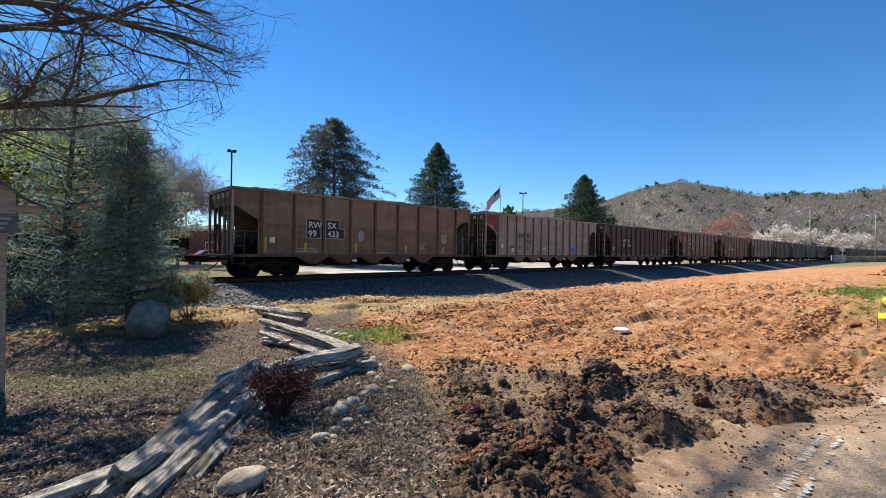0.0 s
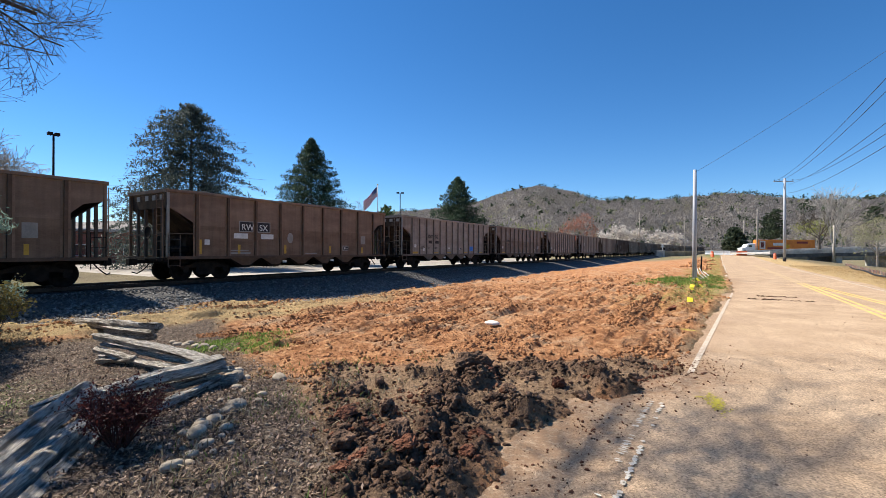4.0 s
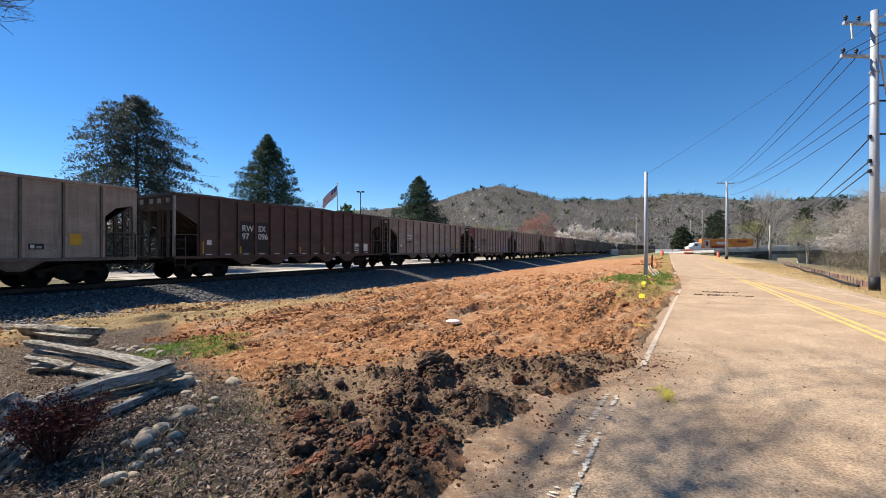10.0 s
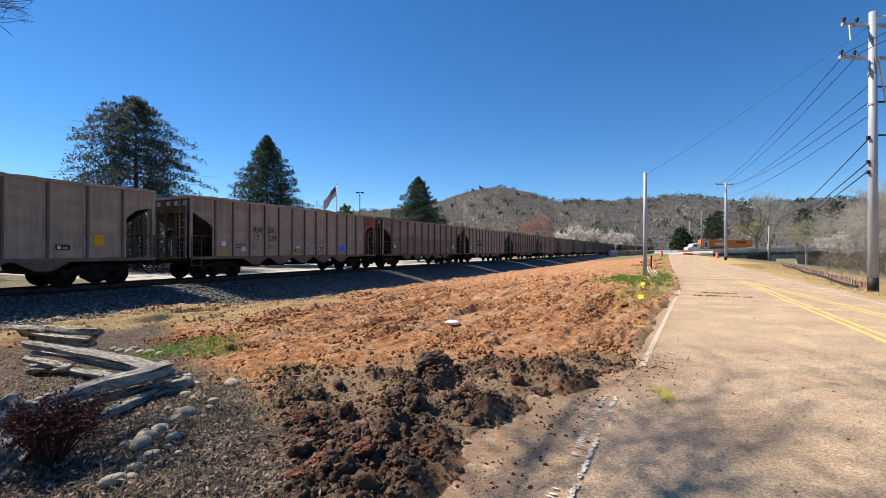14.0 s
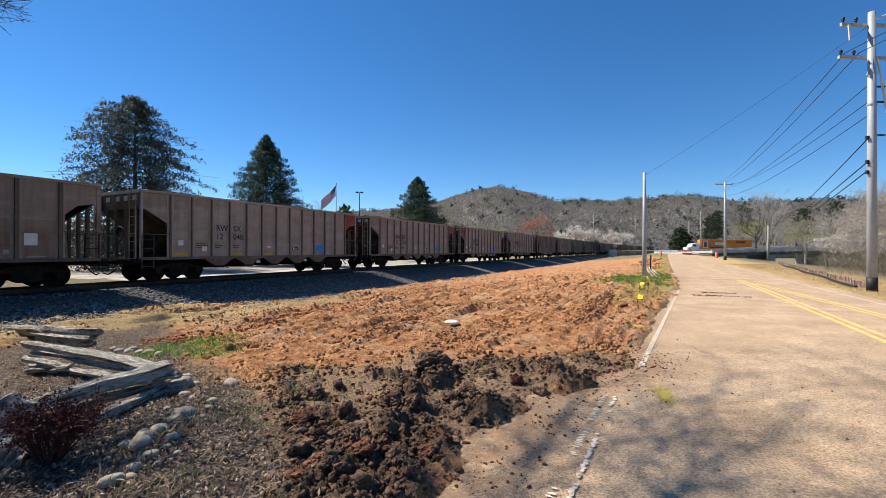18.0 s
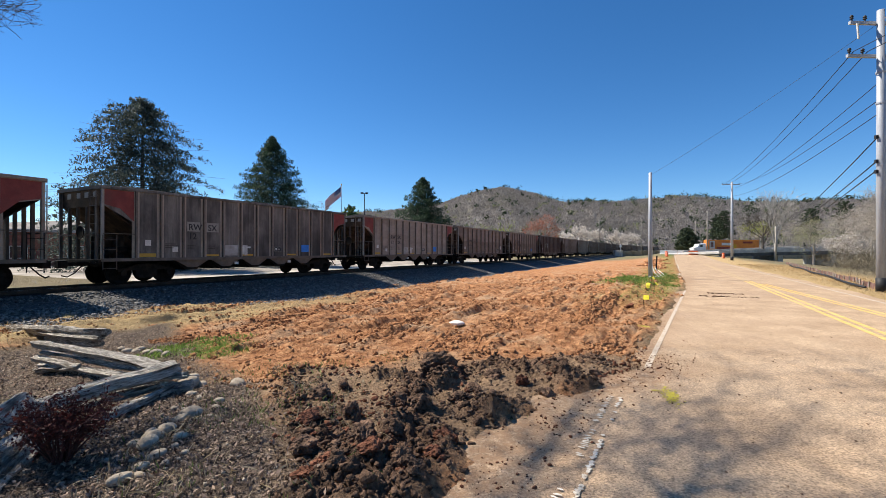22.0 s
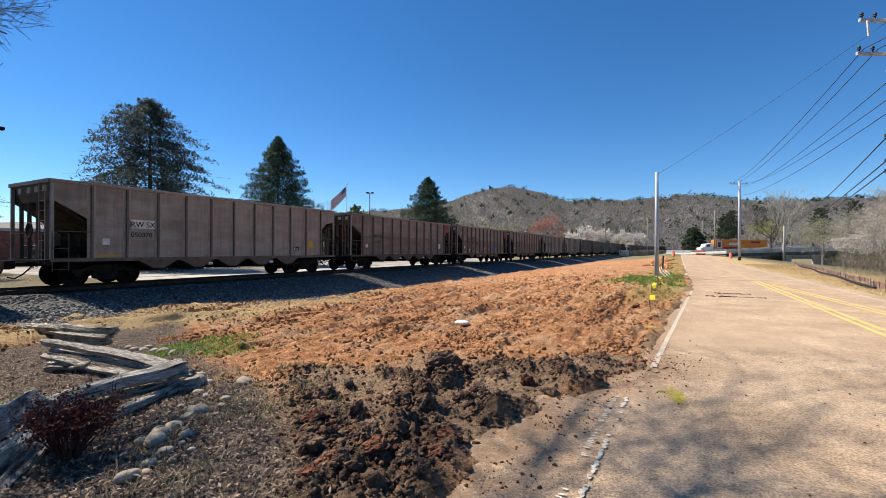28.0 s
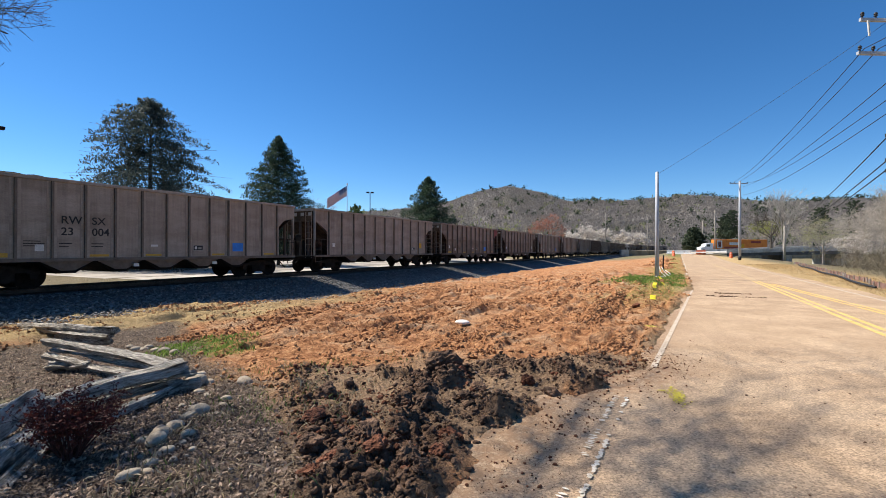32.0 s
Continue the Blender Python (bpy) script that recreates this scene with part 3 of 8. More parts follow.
def dust_or_shade_over(m, c1, c2):
    """Tracked earth lying thin on the road, or painted shade on the ballast, where the mesh's dust value allows, broken
    up by a noise.
    """
    n, l = m.node_tree.nodes, m.node_tree.links
    b = n["Principled BSDF"]
    src = b.inputs["Base Color"].links[0].from_socket
    a, tc, no, ra, mu, mx = (n.new("ShaderNode" + k) for k in ("Attribute", "TexCoord", "TexNoise", "ValToRGB", "Math", "Mix"))
    a.attribute_name = "dust"
    no.inputs["Scale"].default_value, no.inputs["Detail"].default_value, no.inputs["Roughness"].default_value = 9.0, 8, 0.75
    l.new(tc.outputs["Object"], no.inputs["Vector"])
    ra.color_ramp.elements[0].position, ra.color_ramp.elements[1].position = 0.36, 0.56
    l.new(no.outputs[0], ra.inputs[0])
    mu.operation = "MULTIPLY"
    l.new(a.outputs["Fac"], mu.inputs[0]), l.new(ra.outputs[0], mu.inputs[1])
    mx.data_type = "RGBA"
    tone = n.new("ShaderNodeMix")
    tone.data_type = "RGBA"
    tone.inputs[6].default_value, tone.inputs[7].default_value = (*c1, 1), (*c2, 1)
    l.new(no.outputs[0], tone.inputs[0])
    l.new(mu.outputs[0], mx.inputs[0]), l.new(src, mx.inputs[6]), l.new(tone.outputs[2], mx.inputs[7])
    l.new(mx.outputs[2], b.inputs["Base Color"])


dust_or_shade_over(ASPHALT, (0.13, 0.075, 0.043), (0.42, 0.26, 0.15))
LINEYELLOW = material("worn_yellow_line", (0.6, 0.37, 0.1), (0.74, 0.5, 0.17), 6.0, 0.8, 0.0, 0.1, 50.0, (0.47, 0.33, 0.17))

FAINTLINE = material("dusty_white_line", (0.4, 0.32, 0.24), (0.54, 0.455, 0.36), 9.0, 0.85, 0.0, 0.1, 50.0, (0.38, 0.29, 0.21))
WORNLINE = material("scuffed_white_line", (0.37, 0.285, 0.205), (0.56, 0.47, 0.37), 14.0, 0.85, 0.0, 0.1, 60.0, (0.4, 0.3, 0.21))
FAINTYELLOW = material("dusty_yellow_line", (0.42, 0.3, 0.17), (0.52, 0.37, 0.19), 6.0, 0.85, 0.0, 0.1, 50.0, (0.38, 0.29, 0.2))


def line(name, mat, s0, s1, qf, width, label, step=1.0):
    st = [s0 + i * step for i in range(int((s1 - s0) / step) + 1)]
    tagged(new(name, strip_sheet(name, st, lambda s: [qf(s) + width / 2, qf(s) - width / 2], lambda s, q: road_z(s, q) + 0.005, mat)), label, "road marking", kind="structure")


line("edge_line", WORNLINE, 6.6, 21.0, lambda s: road_left(s) - 0.1, 0.075, "worn white edge line on the asphalt")
line("edge_line", FAINTLINE, 22.5, 110.0, road_left, 0.1, "faint white edge line on the asphalt", 3.0)
for dq in (0.0, 0.22):
    line("centre_line", LINEYELLOW, -10, 28.0, lambda s: -3.42 - dq, 0.11, "double yellow centre line on the asphalt", 2.0)
    line("centre_line", FAINTYELLOW, 28, 120.0, lambda s: -3.42 - dq, 0.1, "faded double yellow line under road dust", 2.0)
    line("centre_line", LINEYELLOW, -10, 27.0, lambda s: -3.66 - dq - 0.075 * (27 - s), 0.11, "double yellow line that splits off for a turning lane", 2.0)
line("edge_line", FAINTLINE, -5, 110.0, lambda s: -5.75, 0.1, "white edge line on the road's far side", 3.0)

# ---------- track ----------
GRAVEL = material("grey_ballast", (0.06, 0.056, 0.052), (0.2, 0.19, 0.178), 9.0, 0.9, 0.0, 1.0, 30.0, (0.2, 0.19, 0.18), 0.2)
speckle(GRAVEL, 14.0, 0.4, 1.5, 0.9)
TST = [-120 + 4 * i for i in range(120)]
def ballast_z(s, q):
    low = 0.3 * float(smooth(17, 6, s))
    return {14.1: -0.72 + low, 14.9: -0.6 + low, 17.7: 0.02, 18.3: 0.08, 22.5: 0.08, 23.2: 0.02, 25.5: -0.45}[q]
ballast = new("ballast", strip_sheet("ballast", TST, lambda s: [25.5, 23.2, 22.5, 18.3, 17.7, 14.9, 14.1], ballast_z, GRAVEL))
# painted shade of the train: the bank blackens towards the track
bank_shade = [1.0, 1.0, 1.0, 1.0, 0.85, 0.15, 0.0]
ballast.data.attributes.new("dust", "FLOAT", "POINT").data.foreach_set("value", np.tile(np.array(bank_shade, np.float32), len(TST)))
dust_or_shade_over(GRAVEL, (0.012, 0.011, 0.011), (0.05, 0.046, 0.044))
tagged(ballast, "bank of grey crushed stone under the track", "ballast", kind="structure")


def rail_mesh(name, dq):
    prof = [(-0.07, -0.17), (0.07, -0.17), (0.07, -0.155), (0.012, -0.13), (0.012, -0.04), (0.036, -0.03), (0.036, 0.0), (-0.036, 0.0), (-0.036, -0.03), (-0.012, -0.04), (-0.012, -0.13), (-0.07, -0.155)]
    v, f = [], []
    for s in TST:
        for a, z in prof:
            x, y = plan(s, TRACK_Q + dq + a - bend(s))
            v.append((x, y, RAIL_Z + z))
    k = len(prof)
    for i in range(len(TST) - 1):
        for j in range(k):
            f.append((i * k + j, i * k + (j + 1) % k, (i + 1) * k + (j + 1) % k, (i + 1) * k + j))
    return mesh_from(name, v, f, RAILSTEEL)


for dq in (-0.7525, 0.7525):
    tagged(new("rail", rail_mesh("rail", dq)), "rusty steel rail with a polished head", "rail", "rails", "structure")


def ties():
    v, f = [], []
    rng = np.random.default_rng(3)
    box_f = ((0, 1, 3, 2), (4, 6, 7, 5), (0, 4, 5, 1), (2, 3, 7, 6), (0, 2, 6, 4), (1, 5, 7, 3))
    s = -40.0
    while s < 330:
        c = len(v)
        j = rng.normal(0, 0.04)
        for ds in (-0.11, 0.11):
            for dq in (-1.3 + j, 1.3 + j):
                for z in (0.0, 0.09 + rng.uniform(-0.01, 0.01)):
                    x, y = plan(s + ds, TRACK_Q + dq - bend(s))
                    v.append((x, y, z))
        f += [[c + i for i in q] for q in box_f]
        s += 0.53
    return mesh_from("ties", v, f, TIEWOOD)


tagged(new("ties", ties()), "dark creosoted wooden cross ties in the ballast", "ties", kind="stuff")

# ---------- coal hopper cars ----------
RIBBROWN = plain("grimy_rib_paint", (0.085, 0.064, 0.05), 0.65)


def wheelset_mesh():
    bm = bmesh.new()
    for side in (-1, 1):
        m = pose(0, side * 0.70, 0, 90 * side)
        lathe(bm, [(0.08, -0.03), (0.16, -0.05), (0.20, 0.0), (0.36, 0.01), (0.40, -0.02), (0.475, -0.02), (0.475, 0.01), (0.455, 0.03), (0.445, 0.115), (0.40, 0.115), (0.36, 0.06), (0.2, 0.055), (0.13, 0.10), (0.09, 0.10)], 24, m @ pose(0, 0, -0.05))
    tube(bm, [(0, -1.02, 0), (0, 1.02, 0)], 0.075, 10)
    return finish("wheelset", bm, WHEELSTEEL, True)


def truck_frame_mesh():
    bm = bmesh.new()
    for side in (-1, 1):
        y0, y1 = side * 0.93, side * 1.08
        prism(bm, [(-1.08, 0.50), (-1.08, 0.62), (-0.75, 0.66), (-0.4, 0.80), (0.4, 0.80), (0.75, 0.66), (1.08, 0.62), (1.08, 0.50), (0.78, 0.48), (0.72, 0.56), (0.42, 0.56), (0.42, 0.32), (0.25, 0.24), (-0.25, 0.24), (-0.42, 0.32), (-0.42, 0.56), (-0.72, 0.56), (-0.78, 0.48)], min(y0, y1), max(y0, y1))
        for k in (-0.18, 0.0, 0.18):
            tube(bm, [(k, side * 1.0, 0.32), (k, side * 1.0, 0.6)], 0.075, 8)
        for e in (-0.89, 0.89):
            tube(bm, [(e, side * 0.95, 0.457), (e, side * 1.14, 0.457)], 0.12, 10)
    box(bm, -0.2, 0.2, -1.0, 1.0, 0.55, 0.82)
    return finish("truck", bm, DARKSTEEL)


WHEELSET, TRUCKFRAME = wheelset_mesh(), truck_frame_mesh()
AXLES = []                     # every wheelset, with its place in its truck
def hopper_car(HALF, paint, left_paint, right_paint, bays, pockets, label, rib_mat=None, seam=False):
    IN = HALF - 1.2
    SIDE = [(-HALF, 3.72), (HALF, 3.72), (HALF, 3.08), (HALF - 0.7, 2.92), (IN, 2.45), (IN, 1.02), (-IN, 1.02), (-IN, 2.4), (-HALF, 3.12)]
    car = thing("hopper_car", label, "hopper car", "coal train cars")
    bm = bmesh.new()
    for y0, y1 in ((-1.58, -1.54), (1.54, 1.58)):
        prism(bm, SIDE, y0, y1)
    for e in (-1, 1):
        # end sheet, slope sheet and its support webs
        ends = bmesh.new()
        box(ends, e * (HALF - 0.12) - 0.02, e * (HALF - 0.12) + 0.02, -1.53, 1.53, 3.05, 3.7)
        prism(ends, [(e * (HALF - 0.14), 3.07), (e * (HALF - 0.14), 3.03), (e * (HALF - 2.75), 1.0), (e * (HALF - 2.75), 1.05)], -1.53, 1.53)
        box(ends, e * (IN - 0.3) - 0.03, e * (IN - 0.3) + 0.03, -1.5, 1.5, 1.0, 1.95)
        for y in (-0.75, 0.75):
            prism(ends, [(e * IN, 1.0), (e * (IN - 0.45), 1.0), (e * (IN - 0.45), 1.6), (e * IN, 2.0)], y - 0.02, y + 0.02)
        part("slope_sheet", ends, SLOPERUST, car)
    part("body", bm, paint, car)
    bm = bmesh.new()
    box(bm, -HALF + 0.5, HALF - 0.5, -0.32, 0.32, 0.72, 0.98)
    part("centre_sill", bm, DARKSTEEL, car)
    for side, name in ((-1, "side_sill"), (1, "side_sill")):
        bm = bmesh.new()
        box(bm, -HALF, HALF, side * 1.64 - 0.05, side * 1.64 + 0.05, 0.94, 1.06)
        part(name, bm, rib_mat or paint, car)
        bm = bmesh.new()
        box(bm, -HALF - 0.04, HALF + 0.04, side * 1.60 - 0.055, side * 1.60 + 0.055, 3.68, 3.79)
        part("top_chord", bm, paint, car, bevel=0.008)
    bm = bmesh.new()
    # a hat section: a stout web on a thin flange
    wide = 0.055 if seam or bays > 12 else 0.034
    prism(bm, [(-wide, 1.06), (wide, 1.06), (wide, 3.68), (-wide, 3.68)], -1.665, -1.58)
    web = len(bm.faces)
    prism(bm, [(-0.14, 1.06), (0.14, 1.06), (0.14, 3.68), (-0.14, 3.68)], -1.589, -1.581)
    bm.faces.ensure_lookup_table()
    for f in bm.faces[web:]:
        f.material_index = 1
    # rib_mat darkens the web to paint in the rib's shadow line
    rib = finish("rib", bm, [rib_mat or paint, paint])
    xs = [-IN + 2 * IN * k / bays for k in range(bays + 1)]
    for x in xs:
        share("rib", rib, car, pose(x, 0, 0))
    bm = bmesh.new()
    for x in xs:
        box(bm, x - 0.05, x + 0.05, 1.58, 1.66, 1.06, 3.68)
    tagged(part("far_side_rib", bm, paint, car), kind="stuff")
    if seam:
        bm = bmesh.new()
        for x in xs:
            for k in range(15):
                for dx in (-0.105, 0.105):
                    box(bm, x + dx - 0.014, x + dx + 0.014, -1.6, -1.587, 1.16 + 0.172 * k - 0.014, 1.16 + 0.172 * k + 0.014)
        tagged(part("rivet_stuff", bm, paint, car), kind="stuff")
        bm = bmesh.new()
        box(bm, -IN, IN, -1.588, -1.578, 2.36, 2.39)
        part("weld_seam", bm, paint, car)
        bm = bmesh.new()
        box(bm, -IN + 0.01, IN - 0.01, -1.5835, -1.5795, 1.06, 2.36)
        part("lower_sheet", bm, TANLOW if paint is TAN else UMBERLOW, car, "lower side sheet, browner with rust")
    for e in (-1, 1):
        bm = bmesh.new()
        # end rim, corner gusset sheets in the end colour
        box(bm, e * HALF - 0.06, e * HALF + 0.06, -1.6, 1.6, 3.66, 3.79)
        part("end_chord", bm, paint, car)
        if (left_paint if e < 0 else right_paint) is not paint:
            bm = bmesh.new()
            prism(bm, [(e * HALF, 3.66), (e * (IN + 0.07), 3.66), (e * (IN + 0.07), 2.5), (e * (HALF - 0.65), 2.97), (e * HALF, 3.12)], -1.592, -1.582)
            part("corner_sheet", bm, left_paint if e < 0 else right_paint, car)
        for y in (-1.56, 1.56):
            bm = bmesh.new()
            box(bm, e * (HALF - 0.05) - 0.05, e * (HALF - 0.05) + 0.05, y - 0.045, y + 0.045, 1.0, 3.66)
            part("corner_post", bm, GREYMARK if y < 0 and e < 0 else paint, car)
        bm = bmesh.new()
        for y in (-1.0, -0.35, 0.35, 1.0):
            box(bm, e * (HALF - 0.12) - 0.05, e * (HALF - 0.12) + 0.05, y - 0.05, y + 0.05, 1.0, 3.05)
        part("end_post", bm, RIBBROWN, car)
        for y in (-1.3, -0.68, -0.1, 0.62):
            bm = bmesh.new()
            box(bm, e * (HALF + 0.06) - 0.008, e * (HALF + 0.06) + 0.008, y - 0.13, y + 0.13, 3.36, 3.56)
            part("end_plate", bm, GREYMARK, car)
        bm = bmesh.new()
        box(bm, min(e * (HALF - 1.55), e * (HALF + 0.12)), max(e * (HALF - 1.55), e * (HALF + 0.12)), -1.5, 1.5, 0.93, 1.0)
        box(bm, e * HALF - 0.09, e * HALF + 0.09, -1.6, 1.6, 0.84, 1.02)
        part("end_platform", bm, DARKSTEEL, car)
        # side ladder and end ladder
        bm = bmesh.new()
        xa, xb = e * (HALF - 0.04), e * (HALF - 0.5)
        for x in (xa, xb):
            beam(bm, (x, -1.64, 0.62), (x, -1.64, 1.95), 0.026)
        for k in range(8):
            z = 0.68 + 0.36 * k
            if z < 1.9:
                beam(bm, (xa, -1.66, z), (xb, -1.66, z), 0.022)
        part("ladder", bm, RIBBROWN if e < 0 else NEARBLACK, car)
        bm = bmesh.new()
        x = e * (HALF + 0.1)
        for y in (-1.45, -1.0):
            beam(bm, (x, y, 0.9), (x, y, 3.6), 0.028)
        for k in range(8):
            beam(bm, (x, -1.45, 1.0 + 0.34 * k), (x, -1.0, 1.0 + 0.34 * k), 0.022)
        part("end_ladder", bm, paint, car)
        bm = bmesh.new()
        beam(bm, (e * (HALF + 0.08), -1.5, 1.95), (e * (HALF + 0.08), 1.5, 1.95), 0.04)
        beam(bm, (e * (HALF - 0.05), -1.6, 2.0), (e * (HALF - 1.2), -1.6, 2.0), 0.03)
        part("handrail", bm, RIBBROWN, car)
        # coupler and hoses
        bm = bmesh.new()
        box(bm, min(e * (HALF - 0.55), e * (HALF + 0.5)), max(e * (HALF - 0.55), e * (HALF + 0.5)), -0.08, 0.08, 0.76, 0.92)
        box(bm, min(e * (HALF + 0.42), e * (HALF + 0.72)), max(e * (HALF + 0.42), e * (HALF + 0.72)), -0.16, 0.14, 0.7, 0.98)
        part("coupler", bm, DARKSTEEL, car, bevel=0.015)
        bm = bmesh.new()
        tube(bm, [(e * (HALF + 0.05), -0.35, 0.78), (e * (HALF + 0.3), -0.36, 0.5), (e * (HALF + 0.5), -0.3, 0.36), (e * (HALF + 0.65), -0.2, 0.42)], 0.025, 6)
        part("air_hose", bm, DARKSTEEL, car, smooth=True)
        # trucks
        tr = share("truck", TRUCKFRAME, car, pose(e * (HALF - 1.9), 0, 0))
        for a in (-0.89, 0.89):
            w = share("wheelset", WHEELSET, tr, pose(a, 0, 0.457))
            AXLES.append((w, a))
    # brake wheel and valve gear on one end
    bm = bmesh.new()
    lathe(bm, [(0.22, -0.012), (0.25, -0.02), (0.27, 0.0), (0.25, 0.02), (0.22, 0.012)], 18, pose(-HALF - 0.16, -0.45, 2.05, 0, 90))
    for k in range(4):
        beam(bm, (-HALF - 0.16, -0.45, 2.05), (-HALF - 0.16, -0.45 + 0.25 * math.cos(k * 1.571 + 0.4), 2.05 + 0.25 * math.sin(k * 1.571 + 0.4)), 0.02)
    part("brake_wheel", bm, DARKSTEEL, car)
    bm = bmesh.new()
    tube(bm, [(-HALF + 0.5, -0.9, 1.35), (-HALF + 1.2, -0.9, 1.35)], 0.16, 10)
    box(bm, -HALF + 0.5, -HALF + 0.85, -0.4, 0.0, 1.0, 1.5)
    box(bm, -HALF + 0.25, -HALF + 0.4, -0.5, -0.3, 1.0, 1.9)
    part("brake_cylinder", bm, DARKSTEEL, car)
    # discharge pockets
    w = 2 * (HALF - 2.75) / pockets
    bm = bmesh.new()
    prism(bm, [(-w / 2 + 0.02, 0.96), (w / 2 - 0.02, 0.96), (w * 0.16, 0.52), (-w * 0.16, 0.52)], -1.42, 1.42)
    # pockets are near black instead of the body paint
    pocket = finish("hopper_pocket", bm, NEARBLACK)
    bm = bmesh.new()
    prism(bm, [(-w * 0.47, 0.95), (w * 0.47, 0.95), (w * 0.12, 0.62), (-w * 0.12, 0.62)], -1.53, -1.5)
    # rib_mat again: shade below the sill is put into the skirt's colour
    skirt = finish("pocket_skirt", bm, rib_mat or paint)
    bm = bmesh.new()
    box(bm, -0.1, 0.1, -1.62, -1.55, 0.70, 0.82)
    gate = finish("gate_lug", bm, WHITEMARK)
    for k in range(pockets):
        x = -HALF + 2.75 + w * (k + 0.5)
        share("hopper_pocket", pocket, car, pose(x, 0, 0))
        share("pocket_skirt", skirt, car, pose(x, 0, 0))
        if k % 2:
            share("gate_lug", gate, car, pose(x + w * 0.3, 0, 0))
    # coal heap
    rng = np.random.default_rng(len(AXLES))
    nx, ny = 44, 12
    v, f = [], []
    for i in range(nx + 1):
        for j in range(ny + 1):
            x, y = -HALF + 0.15 + (2 * HALF - 0.3) * i / nx, -1.5 + 3.0 * j / ny
            edge = min(1.0, (HALF - abs(x)) / 1.2) * math.sqrt(max(0.0, 1 - (y / 1.55) ** 2))
            v.append((x, y, 3.62 + 0.36 * edge * (0.85 + 0.15 * math.sin(x * 0.9)) + rng.uniform(-0.045, 0.045)))
    for i in range(nx):
        for j in range(ny):
            a = i * (ny + 1) + j
            f.append((a, a + 1, a + ny + 2, a + ny + 1))
    coal = new("coal_load", mesh_from("coal_load", v, f, COAL))
    coal.parent = car
    return car


def lettering(car, text, x, z, size, mat, shadow=None, spacing=1.0):
    cu = bpy.data.curves.new("lettering", "FONT")
    cu.body, cu.size, cu.extrude, cu.space_character, cu.offset = text, size, 0.002, spacing, 0.012 * size
    tmp = bpy.data.objects.new("lettering", cu)
    me = bpy.data.meshes.new_from_object(tmp)
    bpy.data.objects.remove(tmp)
    me.materials.clear()
    me.materials.append(mat)
    ob = new("lettering", me)
    ob.parent = car
    ob.matrix_basis = pose(x, -1.599, z, 90)
    return ob


def patch(name, car, x0, x1, z0, z1, mat, d=0.0):
    bm = bmesh.new()
    box(bm, x0, x1, -1.589 - d, -1.579, z0, z1)
    return part(name, bm, mat, car)


DARKSEAM = plain("dark_seam", (0.035, 0.028, 0.024), 0.7)
PALEPATCH = material("patch_of_pale_primer", (0.4, 0.38, 0.35), (0.6, 0.58, 0.54), 3.0, 0.7, 0.0, 0.0, 30.0, (0.3, 0.27, 0.24))
ORANGE = plain("faded_orange_paint", (0.5, 0.13, 0.03), 0.6)
UMBER = streaked(material("umber_grey_paint", (0.21, 0.158, 0.12), (0.275, 0.21, 0.165), 1.6, 0.55, 0.0, 0.05, 35.0, (0.15, 0.1, 0.07), 0.35, 0.0, (0.5, 1, 1.6)), 0.78)
UMBERLOW = streaked(material("rust_stained_umber_paint", (0.165, 0.114, 0.08), (0.23, 0.165, 0.12), 1.6, 0.6, 0.0, 0.05, 35.0, (0.12, 0.07, 0.045), 0.3, 0.0, (0.5, 1, 1.6)), 0.7)
TANLOW = streaked(material("rust_stained_tan_paint", (0.145, 0.085, 0.05), (0.2, 0.125, 0.077), 1.6, 0.6, 0.0, 0.05, 35.0, (0.1, 0.055, 0.032), 0.3, 0.0, (0.5, 1, 1.6)), 0.75)
# rib paints darkened to draw the ribs' shadow lines; sills and skirts share them
UMBERRIB = material("umber_rib_shade", (0.075, 0.054, 0.04), (0.12, 0.088, 0.066), 2.0, 0.65, 0.0, 0.05, 35.0)
TAUPERIB = material("taupe_rib_shade", (0.1, 0.078, 0.06), (0.16, 0.126, 0.1), 2.0, 0.65, 0.0, 0.05, 35.0)
TANRIB = material("tan_rib_shade", (0.07, 0.04, 0.024), (0.115, 0.07, 0.042), 2.0, 0.65, 0.0, 0.05, 35.0)
KINDS = {       # half length of the body, bays
    "taupe": (7.02, 10), "umber": (7.05, 10), "red": (6.92, 12), "twelve": (6.92, 12), "furx": (6.98, 11), "tan": (6.85, 8), "brown": (7.67, 13)}
PROTO = {
    "taupe": hopper_car(7.02, TAUPE, TAUPE, TAUPE, 10, 5, "weathered taupe steel coal hopper car, heaped with coal", TAUPERIB),
    "umber": hopper_car(7.05, UMBER, UMBER, UMBER, 10, 5, "rust-streaked umber steel coal hopper car, heaped with coal", UMBERRIB, True),
    "red": hopper_car(6.92, TAUPE, REDPAINT, REDPAINT, 12, 5, "taupe steel hopper car with faded red corners, heaped with coal", TAUPERIB),
    "twelve": hopper_car(6.92, TAUPE, TAUPE, REDPAINT, 12, 5, "taupe steel hopper car with one red corner, heaped with coal", TAUPERIB),
    "furx": hopper_car(6.98, UMBER, UMBER, REDPAINT, 11, 5, "umber steel hopper car with large black lettering and riveted panels", UMBERRIB, True),
    "tan": hopper_car(6.85, TAN, TAN, TAN, 8, 5, "tan-brown steel hopper car with black lettering plates", TANRIB, True),
    "brown": hopper_car(7.67, BROWN, BROWN, BROWN, 13, 5, "dark brown ribbed steel coal hopper car, heaped with coal"),
}
